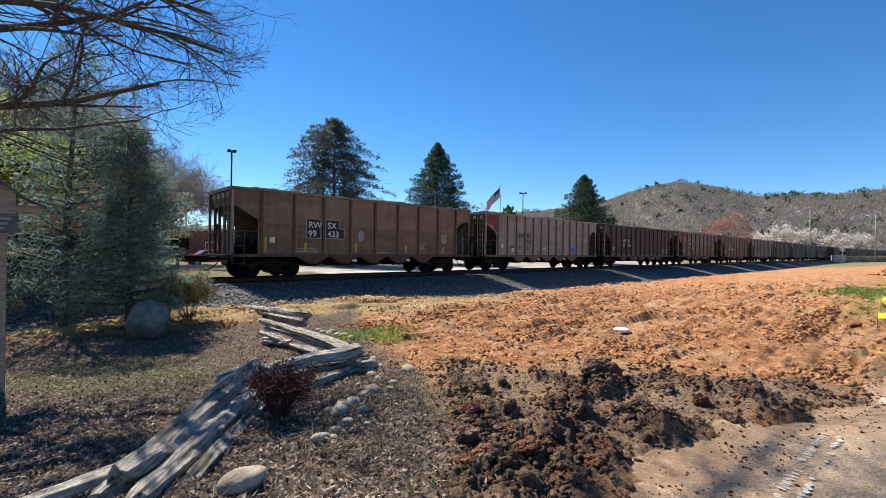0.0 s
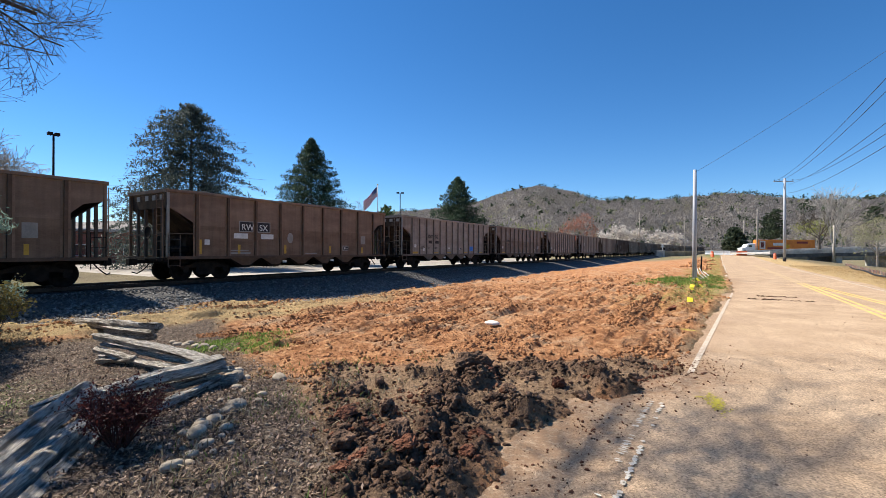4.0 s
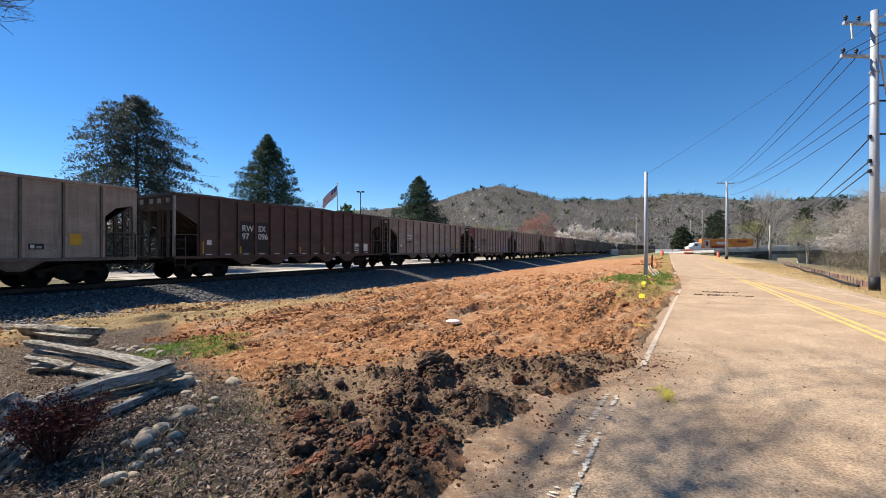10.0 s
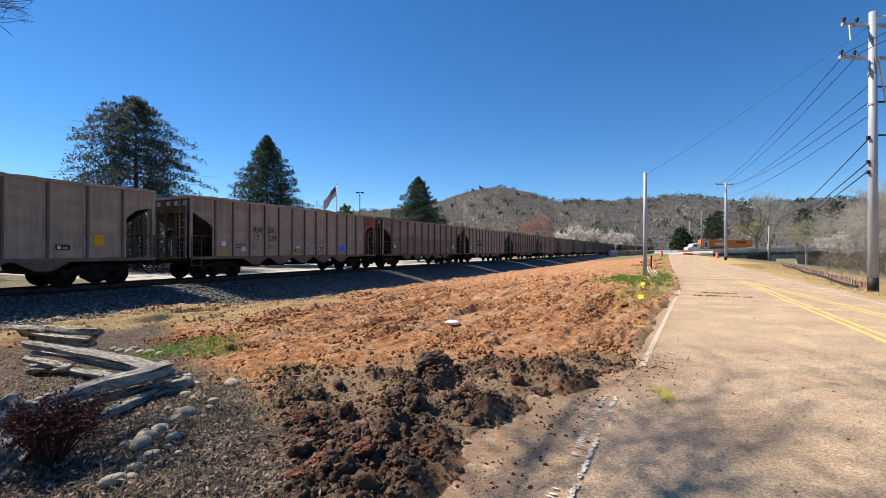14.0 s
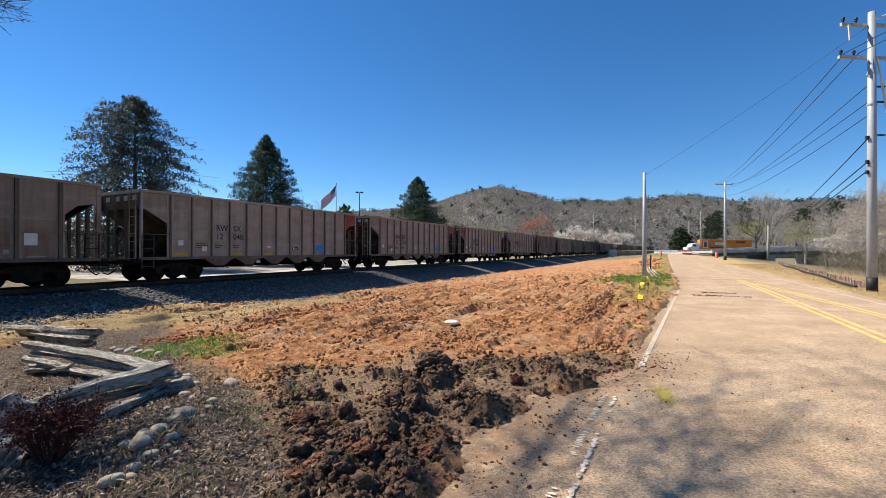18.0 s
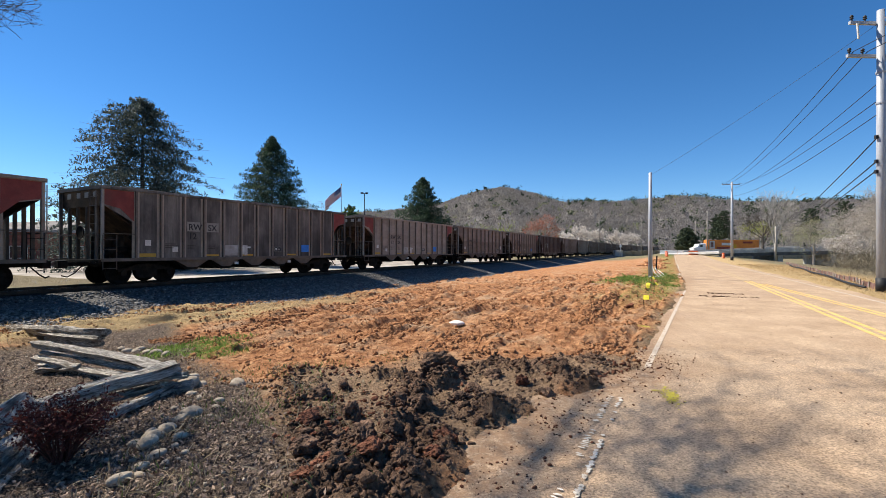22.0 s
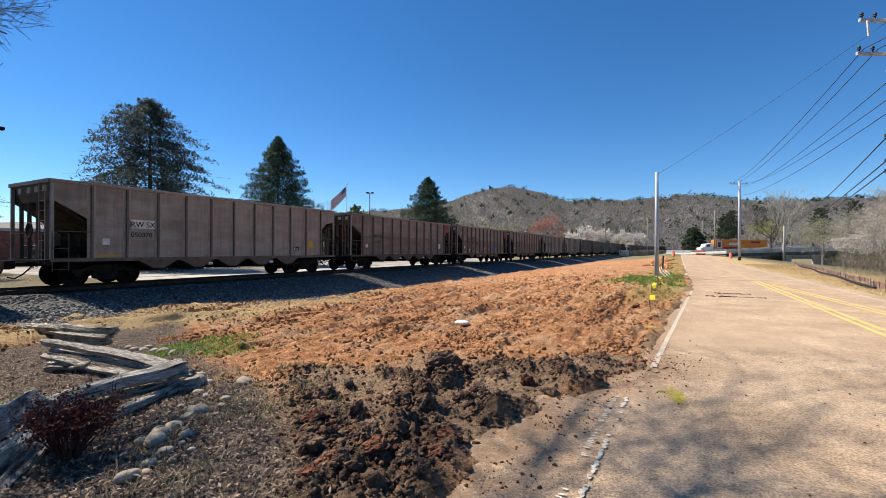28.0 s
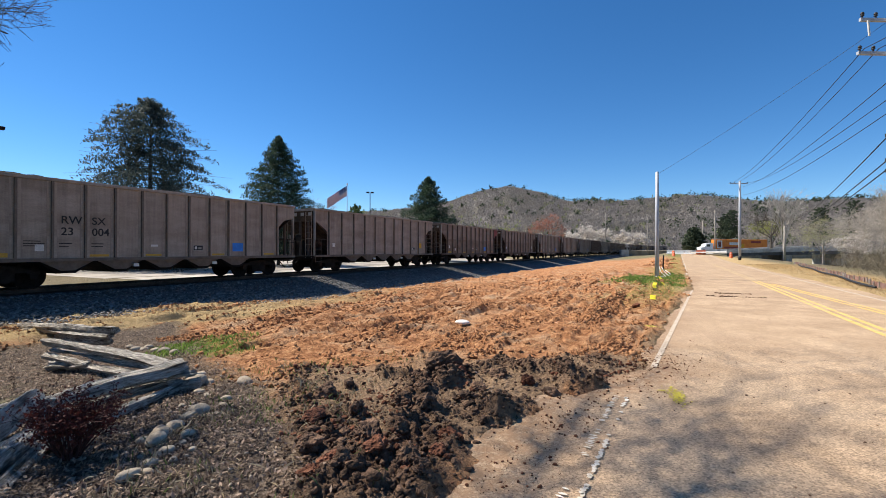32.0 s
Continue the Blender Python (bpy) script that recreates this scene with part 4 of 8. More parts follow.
# the cars in order: kind, first and second line of lettering ("?": worn past reading)
CARS = {
    0: ("tan", "RW|SX", "99|433"), 1: ("red", "RW|SX", "12|357"), 2: ("brown", "RW|SX", "97|016"), 3: ("tan", "RW|SX", "99|198"), 4: ("tan", "RW|SX", "?"),
    5: ("twelve", "RW|SX", "?"), 6: ("umber", "RWSX", "23713"), 7: ("twelve", "RW|SX", "901|166"), 8: ("taupe", "RW SX", "050434"), 9: ("taupe", "RW SX", "050189"),
    10: ("brown", "RW|SX", "97|096"), 11: ("taupe", "RW SX", "050076"), 12: ("red", "RW|SX", "12|237"), 13: ("taupe", "RW SX", "050410"), 14: ("twelve", "RW|SX", "12|228"),
    15: ("umber", "", "?"), 16: ("twelve", "RW|SX", "?"), 17: ("umber", "RWSX", "23631"), 18: ("twelve", "RW|SX", "12|040"), 19: ("twelve", "RW|SX", "12|024"),
    20: ("red", "RW|SX", "12|084"), 21: ("twelve", "RW|SX", "12|043"), 22: ("red", "RW|SX", "12|"), 23: ("red", "RW|SX", "12|061"), 24: ("umber", "RWSX", "23775"),
    25: ("furx", "FU|RX", "93|05|68"), 26: ("brown", "RW|SX", "97|319"), 27: ("umber", "RWSX", "?"), 28: ("taupe", "RW SX", "050370"), 29: ("umber", "RW SX", "421600"),
    30: ("furx", "FU|RX", "93|05|64"), 31: ("umber", "RWSX", "23635"), 32: ("twelve", "RW|SX", "23|004")}
REST = ("umber", "twelve", "taupe", "red", "brown", "taupe", "furx")
for k in range(33, 54):
    CARS[k] = (REST[k % 7], "", "?")
train = {}
first = {}
for k in range(0, 54):
    kind, top, low = CARS[k]
    if kind in first:
        car = copy_thing(PROTO[kind], Matrix.Identity(4))
    else:
        car = PROTO[kind]
        first[kind] = car
    train[k] = car
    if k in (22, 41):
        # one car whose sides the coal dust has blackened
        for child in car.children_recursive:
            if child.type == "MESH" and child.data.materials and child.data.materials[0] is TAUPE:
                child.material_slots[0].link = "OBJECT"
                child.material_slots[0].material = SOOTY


def corner(car, half, e, mat):
    bm = bmesh.new()
    prism(bm, [(e * half, 3.66), (e * (half - 1.13), 3.66), (e * (half - 1.13), 2.5), (e * (half - 0.65), 2.97), (e * half, 3.12)], -1.598, -1.590)
    part("painted_corner", bm, mat, car)


def decorate(car, kind, top, low, k):
    half, n = KINDS[kind]
    w = 2 * (half - 1.2) / n
    rib_x = [-half + 1.2 + w * i for i in range(n + 1)]
    rng = random.Random(k)
    ink = WHITEMARK if kind in ("tan", "brown") else BLACKMARK
    split = {"tan": 1, "brown": 2, "red": 2, "twelve": 2, "furx": 1}.get(kind, 1)
    size = {"furx": 0.5, "tan": 0.4, "brown": 0.42}.get(kind, 0.38)
    z1, z2 = (2.42, 1.95) if kind == "furx" else (2.26, 1.86)
    if kind == "brown" and top:
        patch("lettering_ground", car, rib_x[2] + 0.08, rib_x[3] - 0.06, 1.2, 2.75, BLACKMARK)
        patch("lettering_ground", car, rib_x[3] + 0.06, rib_x[4] - 0.08, 1.2, 2.75, BLACKMARK)
    for zi, words in ((z1, top), (z2, low)):
        if words == "?" and top:
            for i in ((split, split + 1) if "|" in top else (split,)):
                patch("worn_number", car, rib_x[i] + 0.3, rib_x[i] + 0.3 + w * 0.5, zi, zi + size * 0.6, ink if kind == "tan" else GREYMARK if ink is WHITEMARK else DARKSEAM, 0.006)
        elif "|" in words:
            for i, word in enumerate(words.split("|")):
                if word:
                    long = 0.68 * size * len(word)
                    x = rib_x[split + i] + (0.2 if i else w - 0.2 - long)
                    if kind == "furx":
                        x = rib_x[split + i] + (w - long) / 2
                    if kind == "tan":
                        patch("plate_edge", car, x - 0.11, x + long + 0.08, zi - 0.09, zi + size + 0.02, GREYMARK, 0.002)
                        patch("lettering_plate", car, x - 0.07, x + long + 0.04, zi - 0.05, zi + size - 0.02, BLACKMARK, 0.005)
                    elif zi == z1 and k in (7, 18, 22):
                        patch("lettering_ground", car, x - 0.05, x + long + 0.03, zi - 0.06, zi + size - 0.02, GREYMARK)
                    lettering(car, word, x, zi, size, ink)
        elif words and words != "?":
            lettering(car, words, rib_x[split] + 0.14, zi, size * ({"taupe": 0.77, "umber": 0.85}.get(kind, 0.9) if len(words) < 6 else 0.7), ink)
            if " " in words and kind == "taupe":
                patch("lettering_ground", car, rib_x[split] + 0.09, rib_x[split + 1] - 0.1, zi - 0.06, zi + 0.28, WHITEMARK)
    # small stencils, placards and reflectors
    patch("placard", car, rib_x[0] + 0.35, rib_x[0] + 0.58, 1.55, 1.78, WHITEMARK)
    f = n - 5 if kind in ("red", "twelve", "furx") else n - 2
    patch("stencil_frame", car, rib_x[f] + 0.2, rib_x[f] + 0.66, 1.32, 1.56, GREYMARK)
    patch("stencil_ground", car, rib_x[f] + 0.22, rib_x[f] + 0.64, 1.34, 1.54, BLACKMARK, 0.003)
    patch("stencil", car, rib_x[f] + 0.27, rib_x[f] + 0.38, 1.38, 1.5, WHITEMARK, 0.006)
    patch("stencil", car, rib_x[f] + 0.43, rib_x[f] + 0.58, 1.38, 1.46, GREYMARK, 0.006)
    if kind in ("red", "twelve", "furx"):
        for i in (0, 3, 5, 8, n - 1):
            patch("reflector", car, rib_x[i] + 0.14, rib_x[i] + w * (0.8 if i else 0.82), 1.1, 1.18 if i else 1.24, MUSTARD)
        if k != 7:
            patch("blue_stencil", car, rib_x[n - 3] + 0.24, rib_x[n - 3] + 0.82, 1.28, 1.68, BLUEMARK)
        patch("placard", car, rib_x[1] + 0.5, rib_x[1] + 0.74, 1.3, 1.52, WHITEMARK)
        patch("stencil", car, rib_x[5] + 0.35, rib_x[5] + 0.62, 1.48, 1.56, WHITEMARK)
        for i, z, c in ((1, 1.62, 0.5), (1, 1.54, 0.62), (1, 1.46, 0.4), (split, 1.55, 0.4), (split, 1.45, 0.3), (split + 1, 1.55, 0.42), (split + 1, 1.45, 0.4)):
            patch("stencil_bar", car, rib_x[i] + 0.2, rib_x[i] + 0.2 + c * 0.9, z, z + 0.03, DARKSEAM)
    elif kind == "tan":
        for i, x, h in ((0, 0.1, 0.62), (1, 0.5, 0.42), (3, 0.25, 0.45), (5, 0.5, 0.4), (7, 0.35, 0.35)):
            patch("reflector", car, rib_x[i] + x, rib_x[i] + x + 0.13, 1.15, 1.15 + h, MUSTARD)
        for i, x, z, l, h in ((1, 0.15, 1.14, 1.0, 0.08), (1, 0.15, 1.28, 0.9, 0.05), (4, 0.2, 1.12, 0.8, 0.06), (6, 0.1, 1.3, 0.45, 0.3), (7, 0.3, 1.7, 0.4, 0.5)):
            patch("stencil_ground", car, rib_x[i] + x, rib_x[i] + x + l, z, z + h, GREYMARK)
        bm = bmesh.new()
        lathe(bm, [(0.24, -0.004), (0.24, 0.004)], 20, pose(rib_x[3] + 0.62, -1.588, 1.95, 90) @ Matrix.Diagonal((0.75, 1.1, 1, 1)))
        part("round_emblem", bm, GREYMARK, car)
    elif kind == "brown":
        for i in range(0, n, 1):
            patch("load_mark", car, rib_x[i] + 0.3, rib_x[i] + 0.62, 1.1, 1.14, WHITEMARK)
        for i in (0, 2, 6, 8):
            patch("reflector", car, rib_x[i] + 0.1, rib_x[i] + 0.2, 1.15, 1.7 if i == 0 else 1.5, YELLOWMARK)
        for i in (n - 2, n - 1):
            patch("pale_patch", car, rib_x[i] + 0.15, rib_x[i] + 0.6, 1.25, 1.75, GREYMARK if k != 10 else WHITEMARK)
    else:
        patch("placard", car, rib_x[n - 1] + 0.2, rib_x[n - 1] + 0.55, 1.5, 1.9, WHITEMARK if kind == "umber" else YELLOWMARK)
        patch("stencil", car, rib_x[n - 2] + 0.85, rib_x[n - 2] + 1.0, 1.22, 1.36, GREYMARK)
        for i in range(2, n):
            patch("load_mark", car, rib_x[i] + 0.25, rib_x[i] + 0.8, 1.1, 1.14, GREYMARK)
        if k % 2 == 0:
            patch("reflector", car, rib_x[0] + 0.15, rib_x[1] - 0.1, 1.1, 1.18, MUSTARD)
    if k in (22, 23):
        for i, x0, x1, h in ((4, 0.1, w - 0.1, 0.5), (5, 0.06, w * 0.45, 0.5)):
            patch("pale_patch", car, rib_x[i] + x0, rib_x[i] + x1, 1.12, 1.12 + h, PALEPATCH)
    if k == 17:
        for i, (x, z) in enumerate(((4.0, 1.3), (4.25, 1.45), (4.5, 1.35), (4.8, 1.5), (5.0, 1.38), (5.3, 1.45), (5.6, 1.3))):
            bm = bmesh.new()
            x -= 4.6
            beam(bm, (x, -1.589, z), (x + 0.28, -1.589, z + (0.3 if i % 2 else -0.12)), 0.03, 0.01)
            part("graffiti_stroke", bm, WHITEMARK, car)
    if k == 14:
        # a black scribble of spray paint
        for i in range(9):
            a = Vector((rib_x[5] + 0.2 + 0.08 * i, -1.589, 1.3 + 0.12 * math.sin(i * 2.3)))
            bm = bmesh.new()
            beam(bm, a, a + Vector((0.16 * math.cos(i * 1.9), 0, 0.2 * math.sin(i * 2.9 + 1))), 0.035, 0.01)
            part("graffiti_stroke", bm, BLACKMARK, car)
    if k == 7:
        corner(car, half, 1, ORANGE)
    if k in (1, 5, 12, 16, 20, 32):
        corner(car, half, 1, TAUPE)
    if k == 29:
        corner(car, half, 1, REDPAINT)


for k, car in train.items():
    decorate(car, *CARS[k], k)

# ---------- trees ----------
def tubes_mesh(name, segs, mat, sides=5):
    """Tapered tubes for (p0, p1, r0, r1) segments, all in one mesh."""
    a = np.array([s[0] for s in segs], float)
    b = np.array([s[1] for s in segs], float)
    r0 = np.array([s[2] for s in segs], float)
    r1 = np.array([s[3] for s in segs], float)
    d = b - a
    d /= np.linalg.norm(d, axis=1)[:, None] + 1e-9
    h = np.where(np.abs(d[:, 2:3]) > 0.9, [[1.0, 0, 0]], [[0, 0, 1.0]])
    e = np.cross(d, h)
    e /= np.linalg.norm(e, axis=1)[:, None] + 1e-9
    g = np.cross(d, e)
    k = len(segs)
    v = np.zeros((k, 2 * sides, 3))
    for i in range(sides):
        c, s = math.cos(i * math.tau / sides), math.sin(i * math.tau / sides)
        o = e * c + g * s
        v[:, i] = a + o * r0[:, None]
        v[:, sides + i] = b + o * r1[:, None]
    f = np.array([(i, (i + 1) % sides, sides + (i + 1) % sides, sides + i) for i in range(sides)])
    f = (f[None] + (np.arange(k) * 2 * sides)[:, None, None]).reshape(-1, 4)
    me = bpy.data.meshes.new(name)
    me.vertices.add(k * 2 * sides)
    me.vertices.foreach_set("co", v.ravel())
    me.loops.add(f.size)
    me.loops.foreach_set("vertex_index", f.ravel())
    me.polygons.add(len(f))
    me.polygons.foreach_set("loop_start", np.arange(0, f.size, 4))
    me.polygons.foreach_set("use_smooth", [True] * len(f))
    me.update(calc_edges=True)
    me.materials.append(mat)
    return me


def grow(rng, p, d, length, r, level, out, tips, droop=0.0, kids=4, spread=0.75, thin=0.62, steps=4, least=0.003):
    """Branches out of branches, by rule; leaves the twig ends in tips."""
    p, d = np.array(p, float), np.array(d, float)
    d /= np.linalg.norm(d)
    step = length / steps
    path = [p]
    for i in range(steps):
        d = d + rng.normal(0, 0.13, 3) + np.array([0, 0, 0.05 - droop])
        d /= np.linalg.norm(d)
        q = p + d * step
        ra, rb = r * (1 - 0.55 * i / steps), r * (1 - 0.55 * (i + 1) / steps)
        out.append((p, q, max(ra, least), max(rb, least)))
        p = q
        path.append(p)
        if level > 0 and i >= (1 if level > 1 else 0):
            for _ in range(kids if i < steps - 1 else kids - 1):
                if rng.random() < 0.75:
                    side = rng.normal(size=3)
                    side -= side @ d * d
                    side /= np.linalg.norm(side)
                    nd = d * (1 - spread * 0.6) + side * spread
                    grow(rng, p - d * step * rng.random() * 0.6, nd, length * thin * rng.uniform(0.7, 1.15), rb * 0.6, level - 1, out, tips, droop, kids, spread, thin, steps if level > 1 else 3, least)
    tips.append(p)


def bare_tree(name, label, x, y, z, height, trunk_r, seed, mat, levels=4, spread=0.75, kids=3, droop=0.0, lean=(0, 0), bud=None, bud_size=0.3, per_tip=1, group="bare trees", least=0.012, category="tree", rising=1.0, fork=0.45, reach=0.36):
    rng = np.random.default_rng(seed)
    tree = thing(name, label, category, group, pose(x, y, z))
    out, tips = [], []
    top = np.array([lean[0], lean[1], height * fork])
    out.append(((0, 0, -0.2), tuple(top * 0.5), trunk_r * 1.15, trunk_r * 0.9))
    out.append((tuple(top * 0.5), tuple(top), trunk_r * 0.9, trunk_r * 0.7))
    body = list(out)
    limbs = []
    for i in range(7 if y < 45 else 6):
        a = i * 2.4 + rng.uniform(-0.4, 0.4)
        up = rising * rng.uniform(0.5, 1.3) if i else 3
        start = top * rng.uniform(0.55, 1.0)
        grow(rng, start, (math.cos(a), math.sin(a), up), height * reach, trunk_r * 0.5, levels - 1, limbs, tips, droop, kids if y < 60 else min(kids, 3), spread, 0.62, 4 if y < 60 else 3, least)
    ob = new("trunk", tubes_mesh("trunk", body, mat, 8))
    ob.parent = tree
    ob = new("limbwork", tubes_mesh("limbwork", limbs, mat, 3))
    ob.parent = tree
    if bud:
        t = np.array(tips)
        t = np.repeat(t, per_tip, 0) + rng.normal(0, bud_size * 0.8, (len(t) * per_tip, 3))
        ob = new("crown", cards("crown", t, bud_size, bud, rng))
        ob.parent = tree
    return tree


def conifer(name, label, x, y, z, height, width, seed, mat, boughs=170, per=60, leaf=0.42, droop=0.35, bottom=0.1, taper=0.85, ragged_edge=0.25, lean=(0.0, 0.0), slim=0.5, trunk_r=0.2, group="conifers"):
    rng = np.random.default_rng(seed)
    tree = thing(name, label, "tree", group, pose(x, y, z))
    segs = [((lean[0] * a * a, lean[1] * a * a, height * a - (0.2 if a == 0 else 0)), (lean[0] * b * b, lean[1] * b * b, height * b), trunk_r * (1 - a) + 0.02, trunk_r * (1 - b) + 0.02) for a, b in zip(np.linspace(0, 0.9, 10), np.linspace(0.1, 1.0, 10))]
    ob = new("trunk", tubes_mesh("trunk", segs, BARK, 8))
    ob.parent = tree
    limbs, pts = [], []
    for i in range(boughs):
        f = bottom + (1 - bottom) * (i + rng.random()) / boughs
        a = i * 2.399 + rng.uniform(-0.5, 0.5)
        r = width * 0.5 * (1 - ((f - bottom) / (1 - bottom)) ** 1.15) ** taper * rng.uniform(1 - ragged_edge * 1.6, 1 + ragged_edge) + 0.12
        base = np.array([lean[0] * f * f, lean[1] * f * f, height * f])
        d = np.array([math.cos(a), math.sin(a), 0.25 - droop * (1 - f)])
        tip = base + d * r
        limbs.append((base, tip, 0.035 * (1.2 - f), 0.008))
        k = max(4, int(per * (0.25 + r / (width * 0.5))))
        u = rng.uniform(0.12, 1.0, k) ** 0.75
        side = np.array([-d[1], d[0], 0.0])
        w = rng.normal(0, 1, k) * (0.22 * r * (1.15 - u) + 0.1)
        p = base + np.outer(u, d * r) + np.outer(w, side)
        p[:, 2] += rng.normal(0, 0.12, k) - 0.25 * droop * u * u * r
        pts.append(p)
    ob = new("boughwork", tubes_mesh("boughwork", limbs, BARK, 4))
    ob.parent = tree
    ob = new("crown", cards("crown", np.concatenate(pts), leaf, mat, rng, 0.4, slim, droop))
    ob.parent = tree
    return tree


def at_depth(px, y):
    """x on the line of sight that lies px to the side of the resting view's axis, at depth y."""
    return px / 783.6 * y


# evergreens behind the track
conifer("cedar_tree", "broad grey-green cedar with drooping feathery boughs", at_depth(-542, 40), 40, -0.25, 15.4, 15.2, 11, CEDAR, 330, 170, 0.3, 0.75, 0.06, 0.55, 0.36, trunk_r=0.3, slim=0.3)
conifer("spruce_tree", "dense dark green spruce behind the train", at_depth(-310, 50), 50, -0.25, 14.6, 12.6, 12, PINE, 320, 150, 0.34, 0.3, 0.06, 0.85, 0.2, slim=0.2)
conifer("spruce_tree", "dark green spruce with upswept boughs behind the train", at_depth(-42, 70), 70, -0.2, 13.2, 11.6, 13, PINE, 230, 140, 0.4, 0.02, 0.05, 0.8, 0.26, slim=0.2)
conifer("young_pine", "light green young pine beside the flagpole", at_depth(-172, 78), 78, -0.2, 9.6, 6.5, 14, leafy("light_pine_needles", (0.05, 0.09, 0.035), (0.12, 0.17, 0.06)), 60, 50, 0.5, 0.0, 0.1, 0.6, 0.35)
bare_tree("bare_tree", "small leafless tree behind the spruce", at_depth(-250, 60), 60, -0.2, 9.5, 0.12, 21, PALEBARK, 4, 0.7, 3, least=0.012)
bare_tree("bare_tree", "leafless tree with spreading limbs behind the train", -29.8, 22.0, -0.3, 9.0, 0.16, 22, PALEBARK, 4, 0.9, 3, least=0.012, lean=(1.2, 0.3))
for i, (x, y, h) in enumerate(((-33, 19, 13), (-37, 15.5, 14.5), (-40, 22, 13), (-36, 27, 11))):
    bare_tree("bare_tree", "tall leafless tree with fine grey twigs", x, y, -0.3, h, 0.17, 30 + i, PALEBARK, 4, 0.6, 4, least=0.014, bud=REDBUD if i == 2 else None, bud_size=0.12)

# ---------- hills with leafless woods ----------
PROFILE = [(-3000, 380), (-900, 375), (300, 372), (500, 370), (620, 368), (660, 366), (690, 363), (740, 356), (775, 350), (790, 346), (805, 340), (820, 336), (850, 328), (880, 325), (900, 326), (920, 330), (945, 336), (960, 341), (975, 347), (1000, 350), (1040, 348), (1080, 349), (1130, 345), (1180, 340), (1215, 339), (1260, 343), (1300, 347), (1340, 349), (1420, 346), (1500, 342), (1650, 338), (2200, 345), (4500, 385)]
PAZ = np.array([math.atan((p - 784) / 783.6) for p, _ in PROFILE])
PEL = np.array([(441 - e) / 783.6 * math.cos(a) for (p, e), a in zip(PROFILE, PAZ)])
RIDGE, FOOT = 680.0, 300.0


def hill_z(az, r):
    top = np.interp(az, PAZ, PEL) * RIDGE - 9.0
    k = smooth(FOOT, RIDGE, r) ** 1.15
    return (top * k + 2.5 * NB(az * 40, r * 0.012, 4) * k * (1 - smooth(RIDGE - 90, RIDGE, r))) * (1 - 0.35 * smooth(RIDGE, 1000, r)) + 0.5


ha, hr = np.radians(np.linspace(-88, 66, 260)), np.concatenate([np.linspace(250, RIDGE, 46), [720, 780, 900, 1000]])
HILLFLOOR = material("woodland_floor", (0.17, 0.155, 0.142), (0.25, 0.228, 0.208), 0.03, 0.95, 0.0, 0.3, 0.6, (0.09, 0.085, 0.05), 0.1)
me, hv = grid_sheet("hillside", hr, ha, lambda x, y: hill_z(np.arctan2(x, y), np.hypot(x, y)), HILLFLOOR)
tagged(new("hillside", me), "wooded hills behind the valley", "hill", kind="structure")


def wood(name, label, mat, count, size, seed, test, thin=0.35, tall=1.5, lean_z=2.2, per=7, leaf=0.75):
    """A far wood: tufts of upright cards all over the hillside where test(az, r) allows."""
    rng = np.random.default_rng(seed)
    az = rng.uniform(math.radians(-30), math.radians(58), count * 3)
    r = FOOT + (RIDGE + 15 - FOOT) * rng.random(count * 3) ** 0.8
    ok = rng.random(count * 3) < test(az, r)
    az, r = az[ok][:count], r[ok][:count]
    z = hill_z(az, r)
    c = np.stack([r * np.sin(az), r * np.cos(az), z], 1)
    pts = []
    for _ in range(per):
        o = rng.normal(0, 1, c.shape) * np.array([size * 0.33, size * 0.33, size * 0.28])
        o[:, 2] += size * tall * 0.5
        pts.append(c + o)
    ob = new(name, cards(name, np.concatenate(pts), size * leaf, mat, rng, 0.0, thin, -lean_z))
    return tagged(ob, label, "woods", kind="stuff")


BAREWOOD = leafy("leafless_woods", (0.185, 0.17, 0.16), (0.275, 0.254, 0.24), 0.9, 0.45)
HAZEWOOD = leafy("budding_woods", (0.19, 0.21, 0.1), (0.3, 0.31, 0.165), 0.9, 0.35)
DARKWOOD = leafy("far_evergreens", (0.03, 0.045, 0.028), (0.07, 0.09, 0.05), 0.8, 0.2)
wood("bare_woods", "leafless grey-brown woods on the hills", BAREWOOD, 46000, 3.0, 1, lambda a, r: np.ones_like(a), 0.22, 1.6, 1.6)
wood("budding_woods", "pale green budding trees at the hill's foot", HAZEWOOD, 6500, 4.2, 2, lambda a, r: 0.9 * smooth(470, 340, r) * smooth(math.radians(14), math.radians(6), a) + 0.02)
wood("evergreen_woods", "scattered dark evergreens on the hills", DARKWOOD, 600, 5.5, 3, lambda a, r: 0.03 + 0.25 * smooth(470, 330, r) * smooth(0.1, -0.05, a) + 0.5 * smooth(math.radians(12), math.radians(18), a) * smooth(RIDGE - 35, RIDGE, r), 0.6, 1.5, 0.6)

wood("ridge_pines", "row of dark pines along the ridge", DARKWOOD, 330, 5.0, 4, lambda a, r: smooth(math.radians(9), math.radians(13), a) * (r > RIDGE - 30) * (0.35 + 0.65 * (NB.one(a * 60, a * 0 + 3) > 0)), 0.5, 2.6, 0.9, 18, 0.36)
wood("slope_pines", "clumps of dark evergreens on the wooded slope", DARKWOOD, 560, 5.2, 5, lambda a, r: 0.25 * smooth(0.0, 0.2, a) + 1.0 * (NB.one(a * 45, r * 0.03) > 0.5), 0.6, 2.3, 0.4, 18, 0.36)

